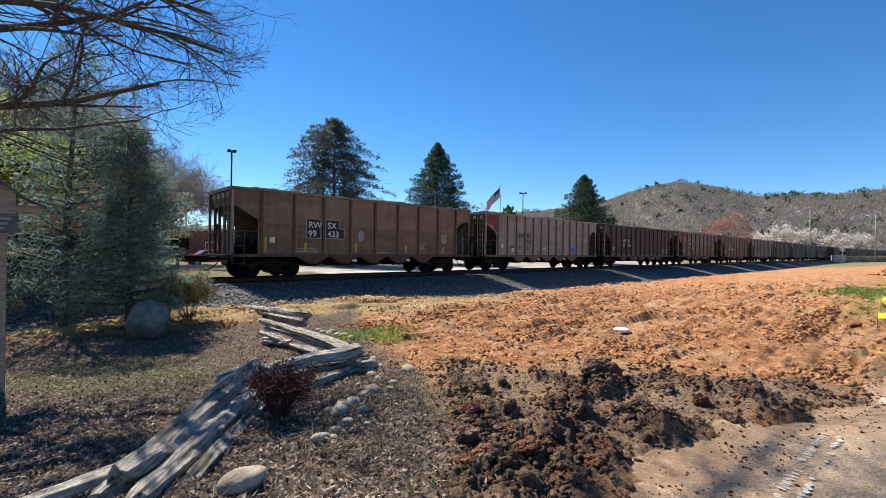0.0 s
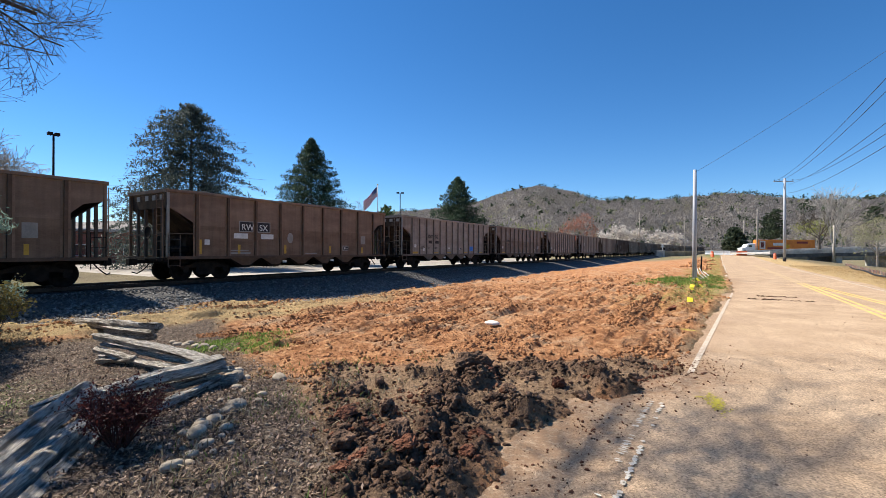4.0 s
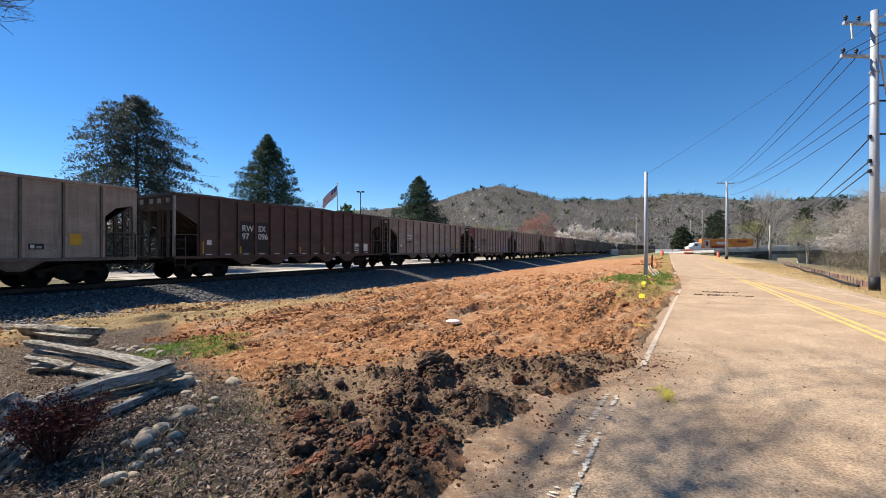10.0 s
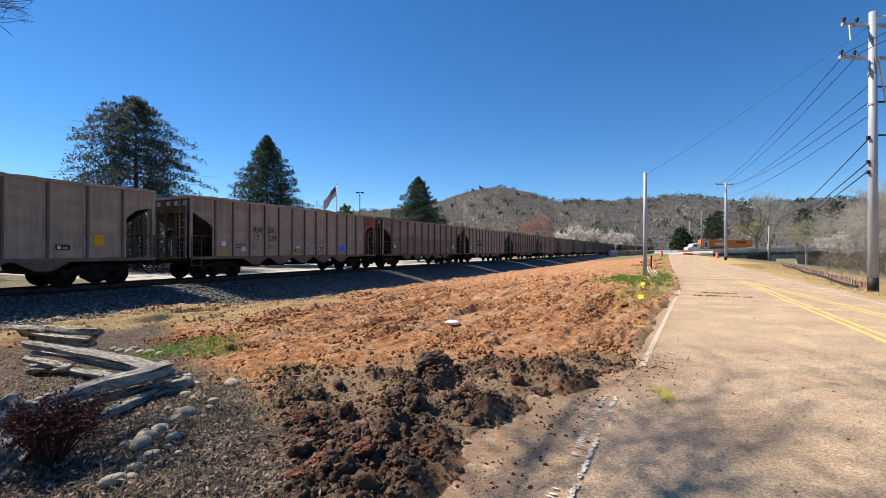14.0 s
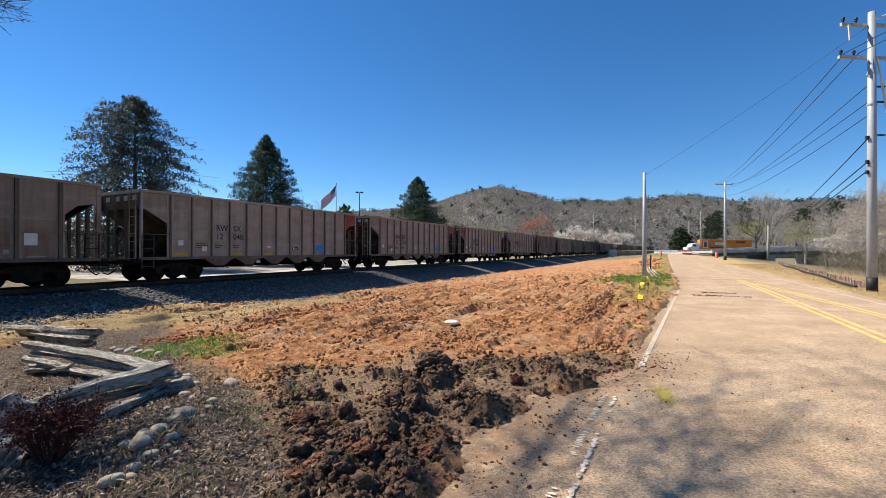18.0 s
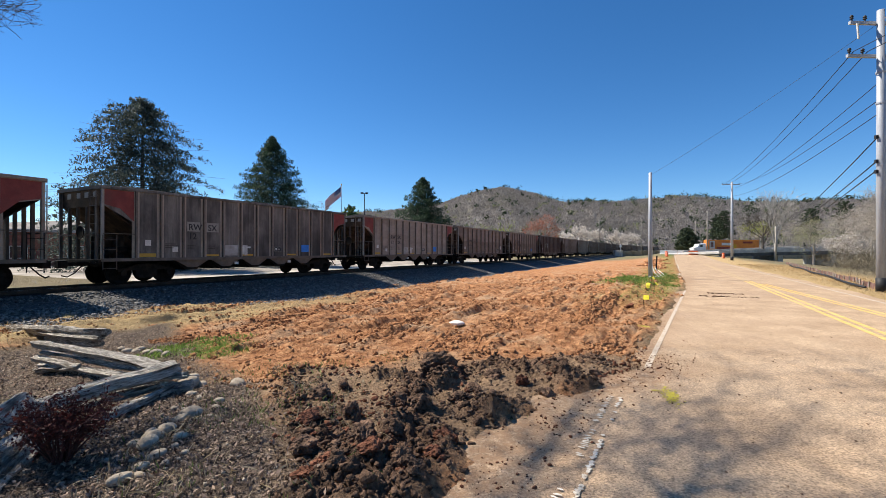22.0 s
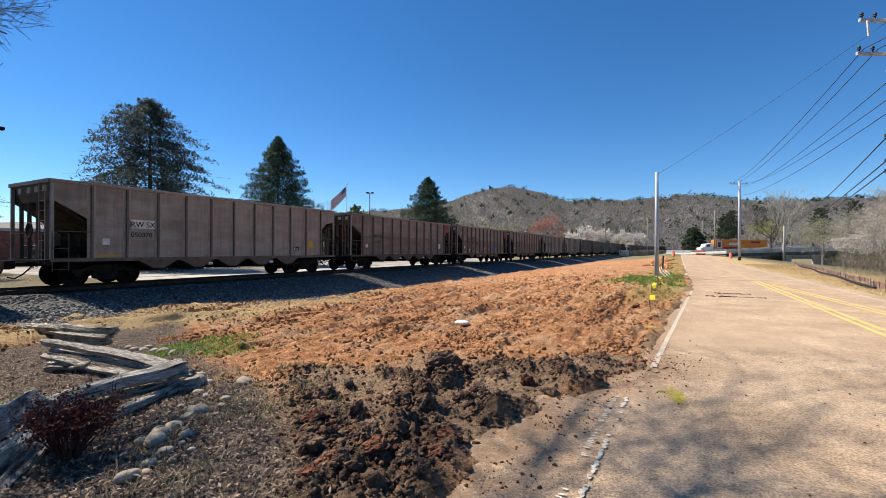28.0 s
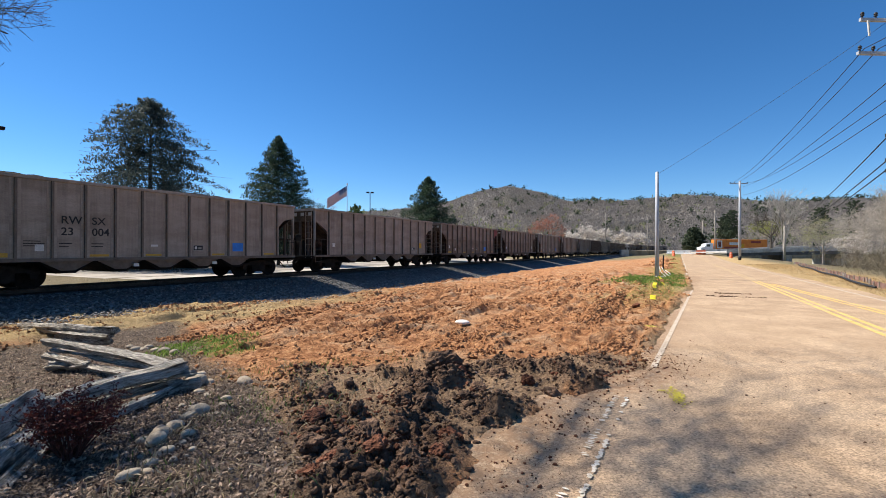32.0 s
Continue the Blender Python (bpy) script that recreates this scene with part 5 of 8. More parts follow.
# ---------- trees across the track in the distance ----------
bare_tree("red_maple", "red-budding maple tree beyond the train", at_depth(172, 130), 130, 0.2, 13.0, 0.25, 41, PALEBARK, 4, 0.85, 4, bud=REDBUD, bud_size=0.42, per_tip=3, group="distant trees", least=0.03)
for i, (px, d, h) in enumerate(((235, 225, 14.5), (262, 232, 14.0), (300, 238, 13.0), (325, 245, 11.5), (215, 220, 11))):
    bare_tree("blossom_tree", "white blossoming pear tree beyond the train", at_depth(px, d), d, 0.4, h, 0.28, 50 + i, PALEBARK, 4, 0.9, 4, bud=BLOSSOM, bud_size=0.75, per_tip=2, group="distant trees", least=0.03)
for i, (px, d, h, mat) in enumerate(((95, 150, 11, SPRING), (60, 140, 10, HAZEWOOD), (130, 150, 10, PALEBARK), (20, 160, 12, DARKWOOD), (-120, 150, 12, BAREWOOD), (-200, 140, 10, HAZEWOOD))):
    bare_tree("distant_tree", "budding tree at the foot of the hill", at_depth(px, d), d, 0.2, h, 0.22, 60 + i, PALEBARK, 4, 0.85, 3, bud=mat, bud_size=0.45, per_tip=1, group="distant trees", least=0.03)
conifer("evergreen_bush", "dark round evergreen beside the road", at_depth(423, 150), 150, 0.9, 8.2, 7.5, 71, DARKWOOD, 90, 60, 0.7, 0.0, 0.02, 0.45, 0.12, group="distant trees")
for i, (px, d, h, w) in enumerate(((488, 212, 20, 10), (476, 222, 18, 9), (640, 190, 19, 10), (700, 180, 21, 10))):
    conifer("pine_tree", "dark pine above the bridge", at_depth(px, d), d, 0.5, h, w, 73 + i, DARKWOOD, 70, 45, 0.75, 0.0, 0.35, 0.4, 0.35, group="distant trees")

# right bank: leafless woods, willow, dogwood
bare_tree("bare_tree", "tall leafless tree with nests of mistletoe beside the bridge", at_depth(578, 95), 95, -0.4, 16.5, 0.26, 81, SILVERBARK, 4, 0.4, 3, least=0.024, group="trees by the creek", rising=6.0, fork=0.22, reach=0.42)
bare_tree("bare_tree", "leafless tree with a leaning dark trunk", at_depth(556, 105), 105, -0.4, 12.5, 0.3, 82, BARK, 4, 0.6, 3, least=0.025, group="trees by the creek")
bare_tree("spring_tree", "yellow-green budding tree behind the bridge", at_depth(548, 200), 200, 0.2, 17.0, 0.3, 83, PALEBARK, 4, 0.8, 3, bud=SPRING, bud_size=0.7, per_tip=2, least=0.03, group="trees by the creek")
bare_tree("willow_tree", "pale olive budding tree in front of the bridge", at_depth(645, 72), 72, -1.6, 9.0, 0.16, 84, PALEBARK, 4, 0.7, 3, bud=OLIVEBUD, bud_size=0.17, per_tip=4, least=0.009, group="trees by the creek")
bare_tree("dogwood_tree", "white flowering dogwood on the creek bank", at_depth(704, 60), 60, -1.6, 6.4, 0.1, 85, PALEBARK, 4, 0.9, 4, bud=BLOSSOM, bud_size=0.17, per_tip=4, least=0.012, group="trees by the creek")
for i, (px, d, h) in enumerate(((795, 50, 11.5), (815, 46, 11), (840, 44, 11.5), (865, 42, 11), (745, 78, 14), (790, 66, 14), (770, 62, 13), (620, 190, 20), (660, 170, 19), (700, 150, 19), (590, 205, 20), (750, 100, 15), (800, 90, 14), (860, 60, 13), (562, 215, 19), (525, 220, 17))):
    bare_tree("bare_tree", "leafless brown tree on the creek bank", at_depth(px, d), d, -1.5, h, 0.14, 90 + i, CREEKBARK, 4, 0.75, 3, least=0.006 + 0.0001 * d, group="trees by the creek")
rng = np.random.default_rng(8)
pts = []
for i in range(620):
    px, d = rng.uniform(600, 930), rng.uniform(26, 75)
    if -at_depth(px, d) * UY + d * UX > -9.5 - 0.12 * max(0.0, at_depth(px, d) * UX + d * UY - 25):
        continue
    if px < 700 and d < 90 - 0.6 * (px - 600) * (d < 45):
        continue
    pts.append(np.array([at_depth(px, d), d, float(ground_z(at_depth(px, d), d))]) + rng.normal(0, 1, (40, 3)) * np.array([0.9, 0.9, 0.5]) + np.array([0, 0, 0.4 + rng.uniform(0, 0.5)]))
tagged(new("brush", cards("brush", np.repeat(np.concatenate(pts), 3, 0) + rng.normal(0, 0.3, (3 * 40 * len(pts), 3)) * np.array([1, 1, 0.6]), 0.34, leafy("creek_brush", (0.1, 0.08, 0.055), (0.25, 0.215, 0.15), 0.9, 0.2), rng, 0, 0.07, -1.6)), "tangled brown brush along the creek", "brush", kind="stuff")

# ---------- poles, lamps and wires ----------
def utility_pole(x, y, z, height, radius, mat, label, arms=(), base=0.0, heading=(1, 0, 0)):
    p = thing("utility_pole", label, "utility pole", "roadside poles", pose(x, y, z))
    bm = bmesh.new()
    tube(bm, [(0, 0, -0.3), (0, 0, height * 0.5), (0, 0, height)], [radius, radius * 0.88, radius * 0.72], 12)
    part("shaft", bm, mat, p, smooth=True)
    if base:
        bm = bmesh.new()
        tube(bm, [(0, 0, 0), (0, 0, base)], radius * 1.06, 12)
        part("base_wrap", bm, WIRE, p, "black protective wrap", smooth=True)
    hd = Vector(heading).normalized()
    for h, half, shift in arms:
        bm = bmesh.new()
        c = Vector((0, 0, h)) - Vector((hd.y, -hd.x, 0)) * (radius + 0.05)
        beam(bm, c - hd * (half - shift), c + hd * (half + shift), 0.1, 0.12)
        a = part("crossarm", bm, mat, p)
        for k in (-0.92, -0.45, 0.92):
            bm = bmesh.new()
            q = c + hd * (half * k + shift)
            lathe(bm, [(0.03, 0.0), (0.03, 0.08), (0.07, 0.10), (0.045, 0.14), (0.07, 0.17), (0.04, 0.23)], 10, Matrix.Translation(q + Vector((0, 0, 0.06))))
            part("insulator", bm, WIRE, a)
    return p


big = utility_pole(16.85, 17.3, 0.0, 10.95, 0.17, GALVANISED, "tall grey steel utility pole with a black base", ((10.55, 1.15, 0.1), (9.25, 1.15, 0.0)), 0.55, (1, 0.05, 0))
for x0, x1, h in ((0.12, 0.5, 6.1), (0.12, 0.5, 7.4), (0.12, 0.5, 8.0), (-0.24, -0.12, 5.95), (-0.24, -0.12, 5.0), (-0.24, -0.12, 4.6)):
    bm = bmesh.new()
    box(bm, x0, x1, -0.04, 0.04, h, h + (0.05 if x0 > 0 else 0.14))
    part("bracket", bm, WIRE, big)
for h in (8.5, 7.3, 4.9):
    bm = bmesh.new()
    tube(bm, [(0, 0, h), (0, 0, h + 0.06)], 0.165, 12)
    part("band", bm, GALVANISED, big)
for a, b in (((0.05, -0.1, 10.6), (1.6, -0.2, 11.3)), ((0.15, -0.05, 9.2), (0.75, -0.1, 5.6)), ((-1.0, -0.1, 10.4), (-0.95, -0.1, 9.8))):
    bm = bmesh.new()
    tube(bm, [a, b], 0.035, 8)
    part("insulator_rod", bm, WHITEMARK, big, "pale fibreglass rod")
utility_pole(11.73, 25.6, 0.0, 6.1, 0.12, GALVANISED, "short plain grey pole beside the road")
utility_pole(44.6, 69.6, 0.1, 12.3, 0.2, GALVANISED, "grey utility pole with a crossarm beside the road", ((11.9, 1.4, 0.0),), 0.6)
utility_pole(at_depth(459, 125), 125, 0.8, 12.0, 0.2, POLEWOOD, "wooden utility pole with a crossarm in the distance", ((11.6, 1.6, 0.0),))
utility_pole(at_depth(438, 150), 150, 1.0, 10.6, 0.18, POLEWOOD, "plain wooden utility pole in the distance")
utility_pole(at_depth(579, 90), 90, -0.4, 7.0, 0.2, POLEWOOD, "pale wooden pole behind the bridge")
utility_pole(at_depth(343, 160), 160, 0.6, 12.5, 0.15, POLEWOOD, "wooden utility pole by the crossing", ((11.9, 1.2, 0.0),))
utility_pole(at_depth(269, 190), 190, 0.6, 17.0, 0.2, POLEWOOD, "wooden utility pole behind the blossom trees")


def wire(name, a, b, sag, r, label):
    a, b = Vector(a), Vector(b)
    bm = bmesh.new()
    pts = []
    for i in range(25):
        k = i / 24
        p = a.lerp(b, k)
        p.z -= sag * 4 * k * (1 - k)
        pts.append(p)
    tube(bm, pts, r, 5)
    tagged(new(name, finish(name, bm, WIRE, True)), label, "wire", "overhead wires")


for dx, h, dx2, h2 in ((-1.05, 9.35, -1.2, 12.1), (-0.5, 9.35, -0.5, 12.1), (0.1, 8.3, 0.5, 11.5), (0.1, 7.6, 1.2, 12.1), (0.0, 7.0, 0.2, 10.2)):
    wire("power_line", (16.85 + dx, 17.3, h), (44.6 + dx2, 69.6, h2), 0.7, 0.016, "black overhead power line between the poles")
for h, h2 in ((6.0, 6.6), (5.1, 6.0), (4.75, 5.6)):
    wire("telephone_cable", (16.7, 17.3, h), (at_depth(579, 90), 90, h2), 0.9, 0.024, "thick black telephone cable between the poles")
for dx in (-1.05, -0.5, 0.6, 1.05):
    wire("power_line", (16.85 + dx, 17.3, 9.35), (2 + dx + 9, -32, 9.8), 0.6, 0.014, "black overhead power line that leads back along the road")
wire("guy_wire", (16.7, 17.3, 10.4), (11.73, 25.6, 5.95), 0.15, 0.007, "thin wire from the tall pole to the short one")
wire("span_wire", (-45, 28, 5.9), (-12, 60, 6.2), 0.6, 0.02, "black cable strung behind the train")


def lot_lamp(x, y, z, height, label, turn=0, out=0.42, half=0.26):
    p = thing("parking_lamp", label, "lamp post", "parking lot lamps", pose(x, y, z, 0, 0, turn))
    bm = bmesh.new()
    tube(bm, [(0, 0, 0), (0, 0, height)], [0.1, 0.07], 8)
    part("post", bm, DARKSTEEL, p, smooth=True)
    bm = bmesh.new()
    beam(bm, (-0.3, 0, height - 0.05), (0.3, 0, height - 0.05), 0.07)
    part("bracket", bm, DARKSTEEL, p)
    for s in (-1, 1):
        bm = bmesh.new()
        box(bm, s * out - half, s * out + half, -0.2, 0.2, height - 0.12, height + 0.12)
        part("lamp_head", bm, DARKSTEEL, p, bevel=0.03)


lot_lamp(at_depth(-146, 80), 80, -0.2, 12.2, "tall black parking lot lamp with two heads", 10)
lot_lamp(-33.6, 32.0, -0.2, 10.8, "tall black parking lot lamp behind the train", 60, 0.22, 0.16)

# ---------- flag ----------
FX, FY = at_depth(-187, 75), 75.0
pole = thing("flagpole", "white flagpole with a round finial beyond the train", "flagpole", m=pose(FX, FY, -0.2))
bm = bmesh.new()
tube(bm, [(0, 0, 0), (0, 0, 12.9)], [0.08, 0.05], 8)
part("mast", bm, GALVANISED, pole, smooth=True)
bm = bmesh.new()
bmesh.ops.create_uvsphere(bm, u_segments=10, v_segments=6, radius=0.12, matrix=Matrix.Translation((0, 0, 13.0)))
part("finial", bm, YELLOWMARK, pole, smooth=True)
FLAGRED, FLAGWHITE, FLAGBLUE = plain("flag_red", (0.42, 0.03, 0.035), 0.8), plain("flag_white", (0.7, 0.69, 0.68), 0.8), plain("flag_blue", (0.02, 0.035, 0.14), 0.8)
flag = thing("flag", "red, white and blue striped flag flying from the pole", "flag", m=pose(FX - 0.08, FY, 12.5))
FLAGPARTS = []
for i in range(10):
    bm = bmesh.new()
    w, hgt, fall = 0.34, 1.7, 0.27
    for k in range(13):
        z0, z1 = -hgt * (k + 1) / 13, -hgt * k / 13
        n0 = len(bm.faces)
        for v in box(bm, -w, 0.0, -0.012, 0.012, z0, z1):
            v.co.z += fall * v.co.x / w
        bm.faces.ensure_lookup_table()
        for f in bm.faces[n0:]:
            f.material_index = 2 if (i < 4 and k < 7) else (0 if k % 2 == 0 else 1)
    if i < 4:
        for r in range(4):
            n0 = len(bm.faces)
            cx, cz = -w / 2, -0.14 - 0.22 * r - (0.1 if i % 2 else 0)
            box(bm, cx - 0.05, cx + 0.05, -0.016, 0.016, cz - 0.05 - fall / 2, cz + 0.05 - fall / 2)
            bm.faces.ensure_lookup_table()
            for f in bm.faces[n0:]:
                f.material_index = 1
    FLAGPARTS.append(part("flag_cloth", bm, [FLAGRED, FLAGWHITE, FLAGBLUE], flag))

# ---------- across the track: lot, building, cars ----------
LOT = material("bleached_lot_asphalt", (0.25, 0.22, 0.185), (0.4, 0.355, 0.3), 0.5, 0.9, 0.0, 0.2, 30.0, (0.2, 0.175, 0.15), 0.2)
PALEGRAVEL = material("pale_gravel_strip", (0.28, 0.25, 0.21), (0.52, 0.47, 0.405), 0.8, 0.9, 0.0, 0.3, 30.0, (0.28, 0.24, 0.19), 0.2)
tagged(new("parking_lot", strip_sheet("parking_lot", list(range(-70, 131, 10)), lambda s: [78, 31.0], lambda s, q: -0.18, LOT)), "sun-bleached asphalt parking lot behind the track", "parking lot", kind="structure")
tagged(new("gravel_strip", strip_sheet("gravel_strip", list(range(-70, 131, 10)), lambda s: [31.0, 26.0], lambda s, q: -0.2, PALEGRAVEL)), "pale gravel strip along the far side of the track", "gravel", kind="structure")
BRICK = material("red_brown_brick", (0.15, 0.06, 0.045), (0.24, 0.10, 0.075), 3.0, 0.85, 0.0, 0.3, 30.0, (0.13, 0.06, 0.05), 0.2)
ROOFMETAL = material("grey_metal_roof", (0.26, 0.26, 0.27), (0.36, 0.36, 0.37), 0.7, 0.55, 0.3, 0.05, 20.0)
GLASS = plain("dark_window_glass", (0.02, 0.025, 0.03), 0.12, 0.0, 0.6)


def low_building(x, y, turn, length, depth, height, wall, label, windows, roof=0.35):
    b = thing("low_building", label, "building", "buildings behind the track", pose(x, y, -0.25, 0, 0, turn))
    bm = bmesh.new()
    box(bm, -length / 2, length / 2, 0, depth, 0, height)
    part("wall", bm, wall, b)
    bm = bmesh.new()
    box(bm, -length / 2 - 0.15, length / 2 + 0.15, -0.15, depth + 0.15, height, height + roof)
    part("roof", bm, ROOFMETAL, b, bevel=0.04)
    for i in range(windows):
        wx = -length / 2 + (i + 0.7) * length / windows
        bm = bmesh.new()
        for x0, x1, z0, z1 in ((wx - 0.75, wx + 0.75, 0.95, 1.02), (wx - 0.75, wx + 0.75, 2.28, 2.35), (wx - 0.75, wx - 0.68, 1.02, 2.28), (wx + 0.68, wx + 0.75, 1.02, 2.28)):
            box(bm, x0, x1, -0.06, 0.02, z0, z1)
        w = part("window", bm, WHITEMARK, b)
        bm = bmesh.new()
        box(bm, wx - 0.68, wx + 0.68, -0.02, -0.005, 1.02, 2.28)
        part("pane", bm, GLASS, w)
    return b


low_building(-52, 45, 40, 34, 14, 3.9, BRICK, "long low red-brown brick building behind the track", 7)
low_building(-62, 17, 62, 16, 10, 3.6, plain("cream_siding", (0.5, 0.49, 0.46), 0.7), "low pale building with a metal roof behind the track", 4)


def parked_car(x, y, turn, paint, label):
    c = thing("parked_car", label, "car", "parked cars", pose(x, y, -0.18, 0, 0, turn))
    bm = bmesh.new()
    prism(bm, [(-2.2, 0.35), (-2.2, 0.8), (-1.95, 0.95), (-1.2, 1.0), (-0.75, 1.38), (0.55, 1.42), (1.2, 1.0), (2.1, 0.85), (2.2, 0.6), (2.2, 0.35)], -0.86, 0.86)
    part("body", bm, paint, c, bevel=0.05)
    for s in (-1, 1):
        bm = bmesh.new()
        prism(bm, [(-1.05, 1.0), (-0.68, 1.32), (0.5, 1.35), (1.0, 1.0)], s * 0.868 - 0.006, s * 0.868 + 0.006)
        part("side_window", bm, GLASS, c)
    bm = bmesh.new()
    prism(bm, [(0.66, 1.37), (1.16, 1.03), (1.18, 1.05), (0.68, 1.39)], -0.7, 0.7)
    part("windscreen", bm, GLASS, c)
    for xw in (-1.35, 1.35):
        for s in (-1, 1):
            bm = bmesh.new()
            lathe(bm, [(0.2, -0.1), (0.3, -0.11), (0.32, -0.08), (0.32, 0.08), (0.3, 0.11), (0.2, 0.1)], 16, pose(xw, s * 0.78, 0.32, 90))
            w = part("wheel", bm, WIRE, c, smooth=True)
            bm = bmesh.new()
            lathe(bm, [(0.19, -0.112), (0.19, 0.112)], 12, pose(xw, s * 0.78, 0.32, 90))
            part("rim", bm, GALVANISED, w)


CARRED, CARWHITE, CARGREY = plain("red_car_paint", (0.4, 0.02, 0.02), 0.25, 0.0, 0.6), plain("white_car_paint", (0.7, 0.7, 0.7), 0.25, 0.0, 0.6), plain("grey_car_paint", (0.12, 0.13, 0.15), 0.25, 0.2, 0.6)
parked_car(-33.5, 29.8, 63, CARRED, "red car parked behind the track")
parked_car(-37.5, 23.8, 55, CARWHITE, "white car parked behind the track")
parked_car(-39.5, 20.2, 55, CARRED, "red car parked beside a pale building")
parked_car(-30.0, 41.0, 65, CARWHITE, "white car parked on the pale lot")
parked_car(-24.0, 47.0, 65, CARGREY, "dark grey car parked on the pale lot")

# ---------- far end of the road: bridge, lorry, barriers ----------
def slab(bm, a, b, w, z0a, z1a, z0b, z1b):
    """A long slab from a to b (plan), w metres to its left, with its own heights at both ends."""
    a, b = Vector((*a, 0)), Vector((*b, 0))
    n = Vector((-(b - a).y, (b - a).x, 0)).normalized() * w
    vs = [bm.verts.new((p.x, p.y, z)) for p, z0, z1 in ((a, z0a, z1a), (a + n, z0a, z1a), (b + n, z0b, z1b), (b, z0b, z1b)) for z in (z0, z1)]
    for f in ((0, 2, 4, 6), (1, 7, 5, 3), (0, 1, 3, 2), (2, 3, 5, 4), (4, 5, 7, 6), (6, 7, 1, 0)):
        bm.faces.new([vs[i] for i in f])


BRIDGE_A, BRIDGE_B = (56.3, 92.0), (89.0, 100.0)
bridge = thing("bridge", "pale concrete road bridge with steel guard rails", "bridge")
bm = bmesh.new()
slab(bm, BRIDGE_A, BRIDGE_B, 10.0, 1.0, 1.3, 1.7, 2.15)
part("deck", bm, CONCRETE, bridge)
for off, nm in ((0.0, "parapet"), (9.7, "parapet")):
    bm = bmesh.new()
    a = (BRIDGE_A[0] - 0.24 * off, BRIDGE_A[1] + 0.97 * off)
    b = (BRIDGE_B[0] - 0.24 * off, BRIDGE_B[1] + 0.97 * off)
    slab(bm, a, b, 0.3, 1.3, 1.62, 2.15, 2.82)
    part(nm, bm, CONCRETE, bridge)
bm = bmesh.new()
slab(bm, (BRIDGE_A[0] + 0.6, BRIDGE_A[1] + 0.35), (BRIDGE_B[0], BRIDGE_B[1] + 0.2), 0.5, 0.45, 1.0, 0.9, 1.7)
part("girder", bm, material("dark_girder", (0.05, 0.05, 0.052), (0.1, 0.1, 0.1), 1.0, 0.7), bridge)
for k in (0.5, 0.95):
    bm = bmesh.new()
    x, y = BRIDGE_A[0] + (BRIDGE_B[0] - BRIDGE_A[0]) * k, BRIDGE_A[1] + (BRIDGE_B[1] - BRIDGE_A[1]) * k
    box(bm, x - 0.6, x + 0.6, y + 1.0, y + 9.0, -3.0, 0.45 + 0.45 * k)
    part("pier", bm, CONCRETE, bridge)
bm = bmesh.new()
box(bm, BRIDGE_A[0] - 1.0, BRIDGE_A[0] + 2.0, BRIDGE_A[1] + 0.4, BRIDGE_A[1] + 9.5, -1.5, 0.44)
part("abutment", bm, CONCRETE, bridge)
bm = bmesh.new()
slab(bm, (60, 170), (190, 196), 30, -2.0, 1.45, -2.0, 1.9)
tagged(new("embankment", finish("embankment", bm, material("dry_bank", (0.2, 0.16, 0.1), (0.3, 0.25, 0.17), 0.5, 0.95, 0.0, 0.3))), "dry grass embankment that carries the cross road", "embankment", kind="structure")

lorry = thing("lorry", "white lorry with a bright orange advertising trailer", "lorry", m=pose(77.0, 140.0, 1.0, 0, 0, 1))
TRAILER = material("orange_trailer", (0.55, 0.16, 0.02), (0.68, 0.22, 0.03), 0.8, 0.4)
bm = bmesh.new()
box(bm, 4.6, 20.5, -1.25, 1.25, 0.95, 4.0)
trailer = part("trailer", bm, TRAILER, lorry, "orange trailer with pale printed shapes", bevel=0.03)
for x0, x1, z0, z1, m in ((5.0, 6.6, 1.3, 3.7, WHITEMARK), (5.3, 6.2, 1.7, 3.3, REDPAINT), (8.8, 11.8, 2.3, 3.1, WHITEMARK), (11.9, 13.4, 1.5, 2.6, YELLOWMARK), (15.5, 18.5, 2.9, 3.5, REDPAINT), (7.2, 12.5, 1.2, 1.8, REDPAINT)):
    bm = bmesh.new()
    box(bm, x0, x1, -1.266, -1.252, z0, z1)
    part("printed_shape", bm, m, trailer)
bm = bmesh.new()
prism(bm, [(0.2, 0.6), (0.0, 1.5), (1.3, 1.75), (1.7, 2.7), (3.9, 2.95), (3.9, 0.6)], -1.2, 1.2)
cab = part("cab", bm, CARWHITE, lorry, "white cab", bevel=0.06)
bm = bmesh.new()
box(bm, 1.9, 2.9, -1.215, -1.2, 1.8, 2.5)
part("cab_window", bm, GLASS, cab)
for xw in (0.9, 3.4, 4.9, 17.6, 18.9):
    bm = bmesh.new()
    lathe(bm, [(0.3, -0.15), (0.48, -0.16), (0.5, -0.1), (0.5, 0.1), (0.48, 0.16), (0.3, 0.15)], 14, pose(xw, -1.05, 0.5, 90))
    part("wheel", bm, WIRE, lorry, smooth=True)

BARORANGE = plain("orange_plastic", (0.62, 0.11, 0.03), 0.5)
BARWHITE = plain("white_plastic", (0.7, 0.7, 0.68), 0.5)


def barrier(s, q, turn, mat, label):
    x, y = plan(s, q)
    z = float(ground_z(x, y)) if not -6.3 < q < 0 else road_z(s, q)
    b = thing("traffic_barrier", label, "barrier", "road barriers", pose(x, y, z, 0, 0, turn))
    bm = bmesh.new()
    prism(bm, [(-0.3, 0.0), (0.3, 0.0), (0.3, 0.12), (0.14, 0.35), (0.09, 0.95), (-0.09, 0.95), (-0.14, 0.35), (-0.3, 0.12)], -0.95, 0.95)
    part("shell", bm, mat, b, bevel=0.02)


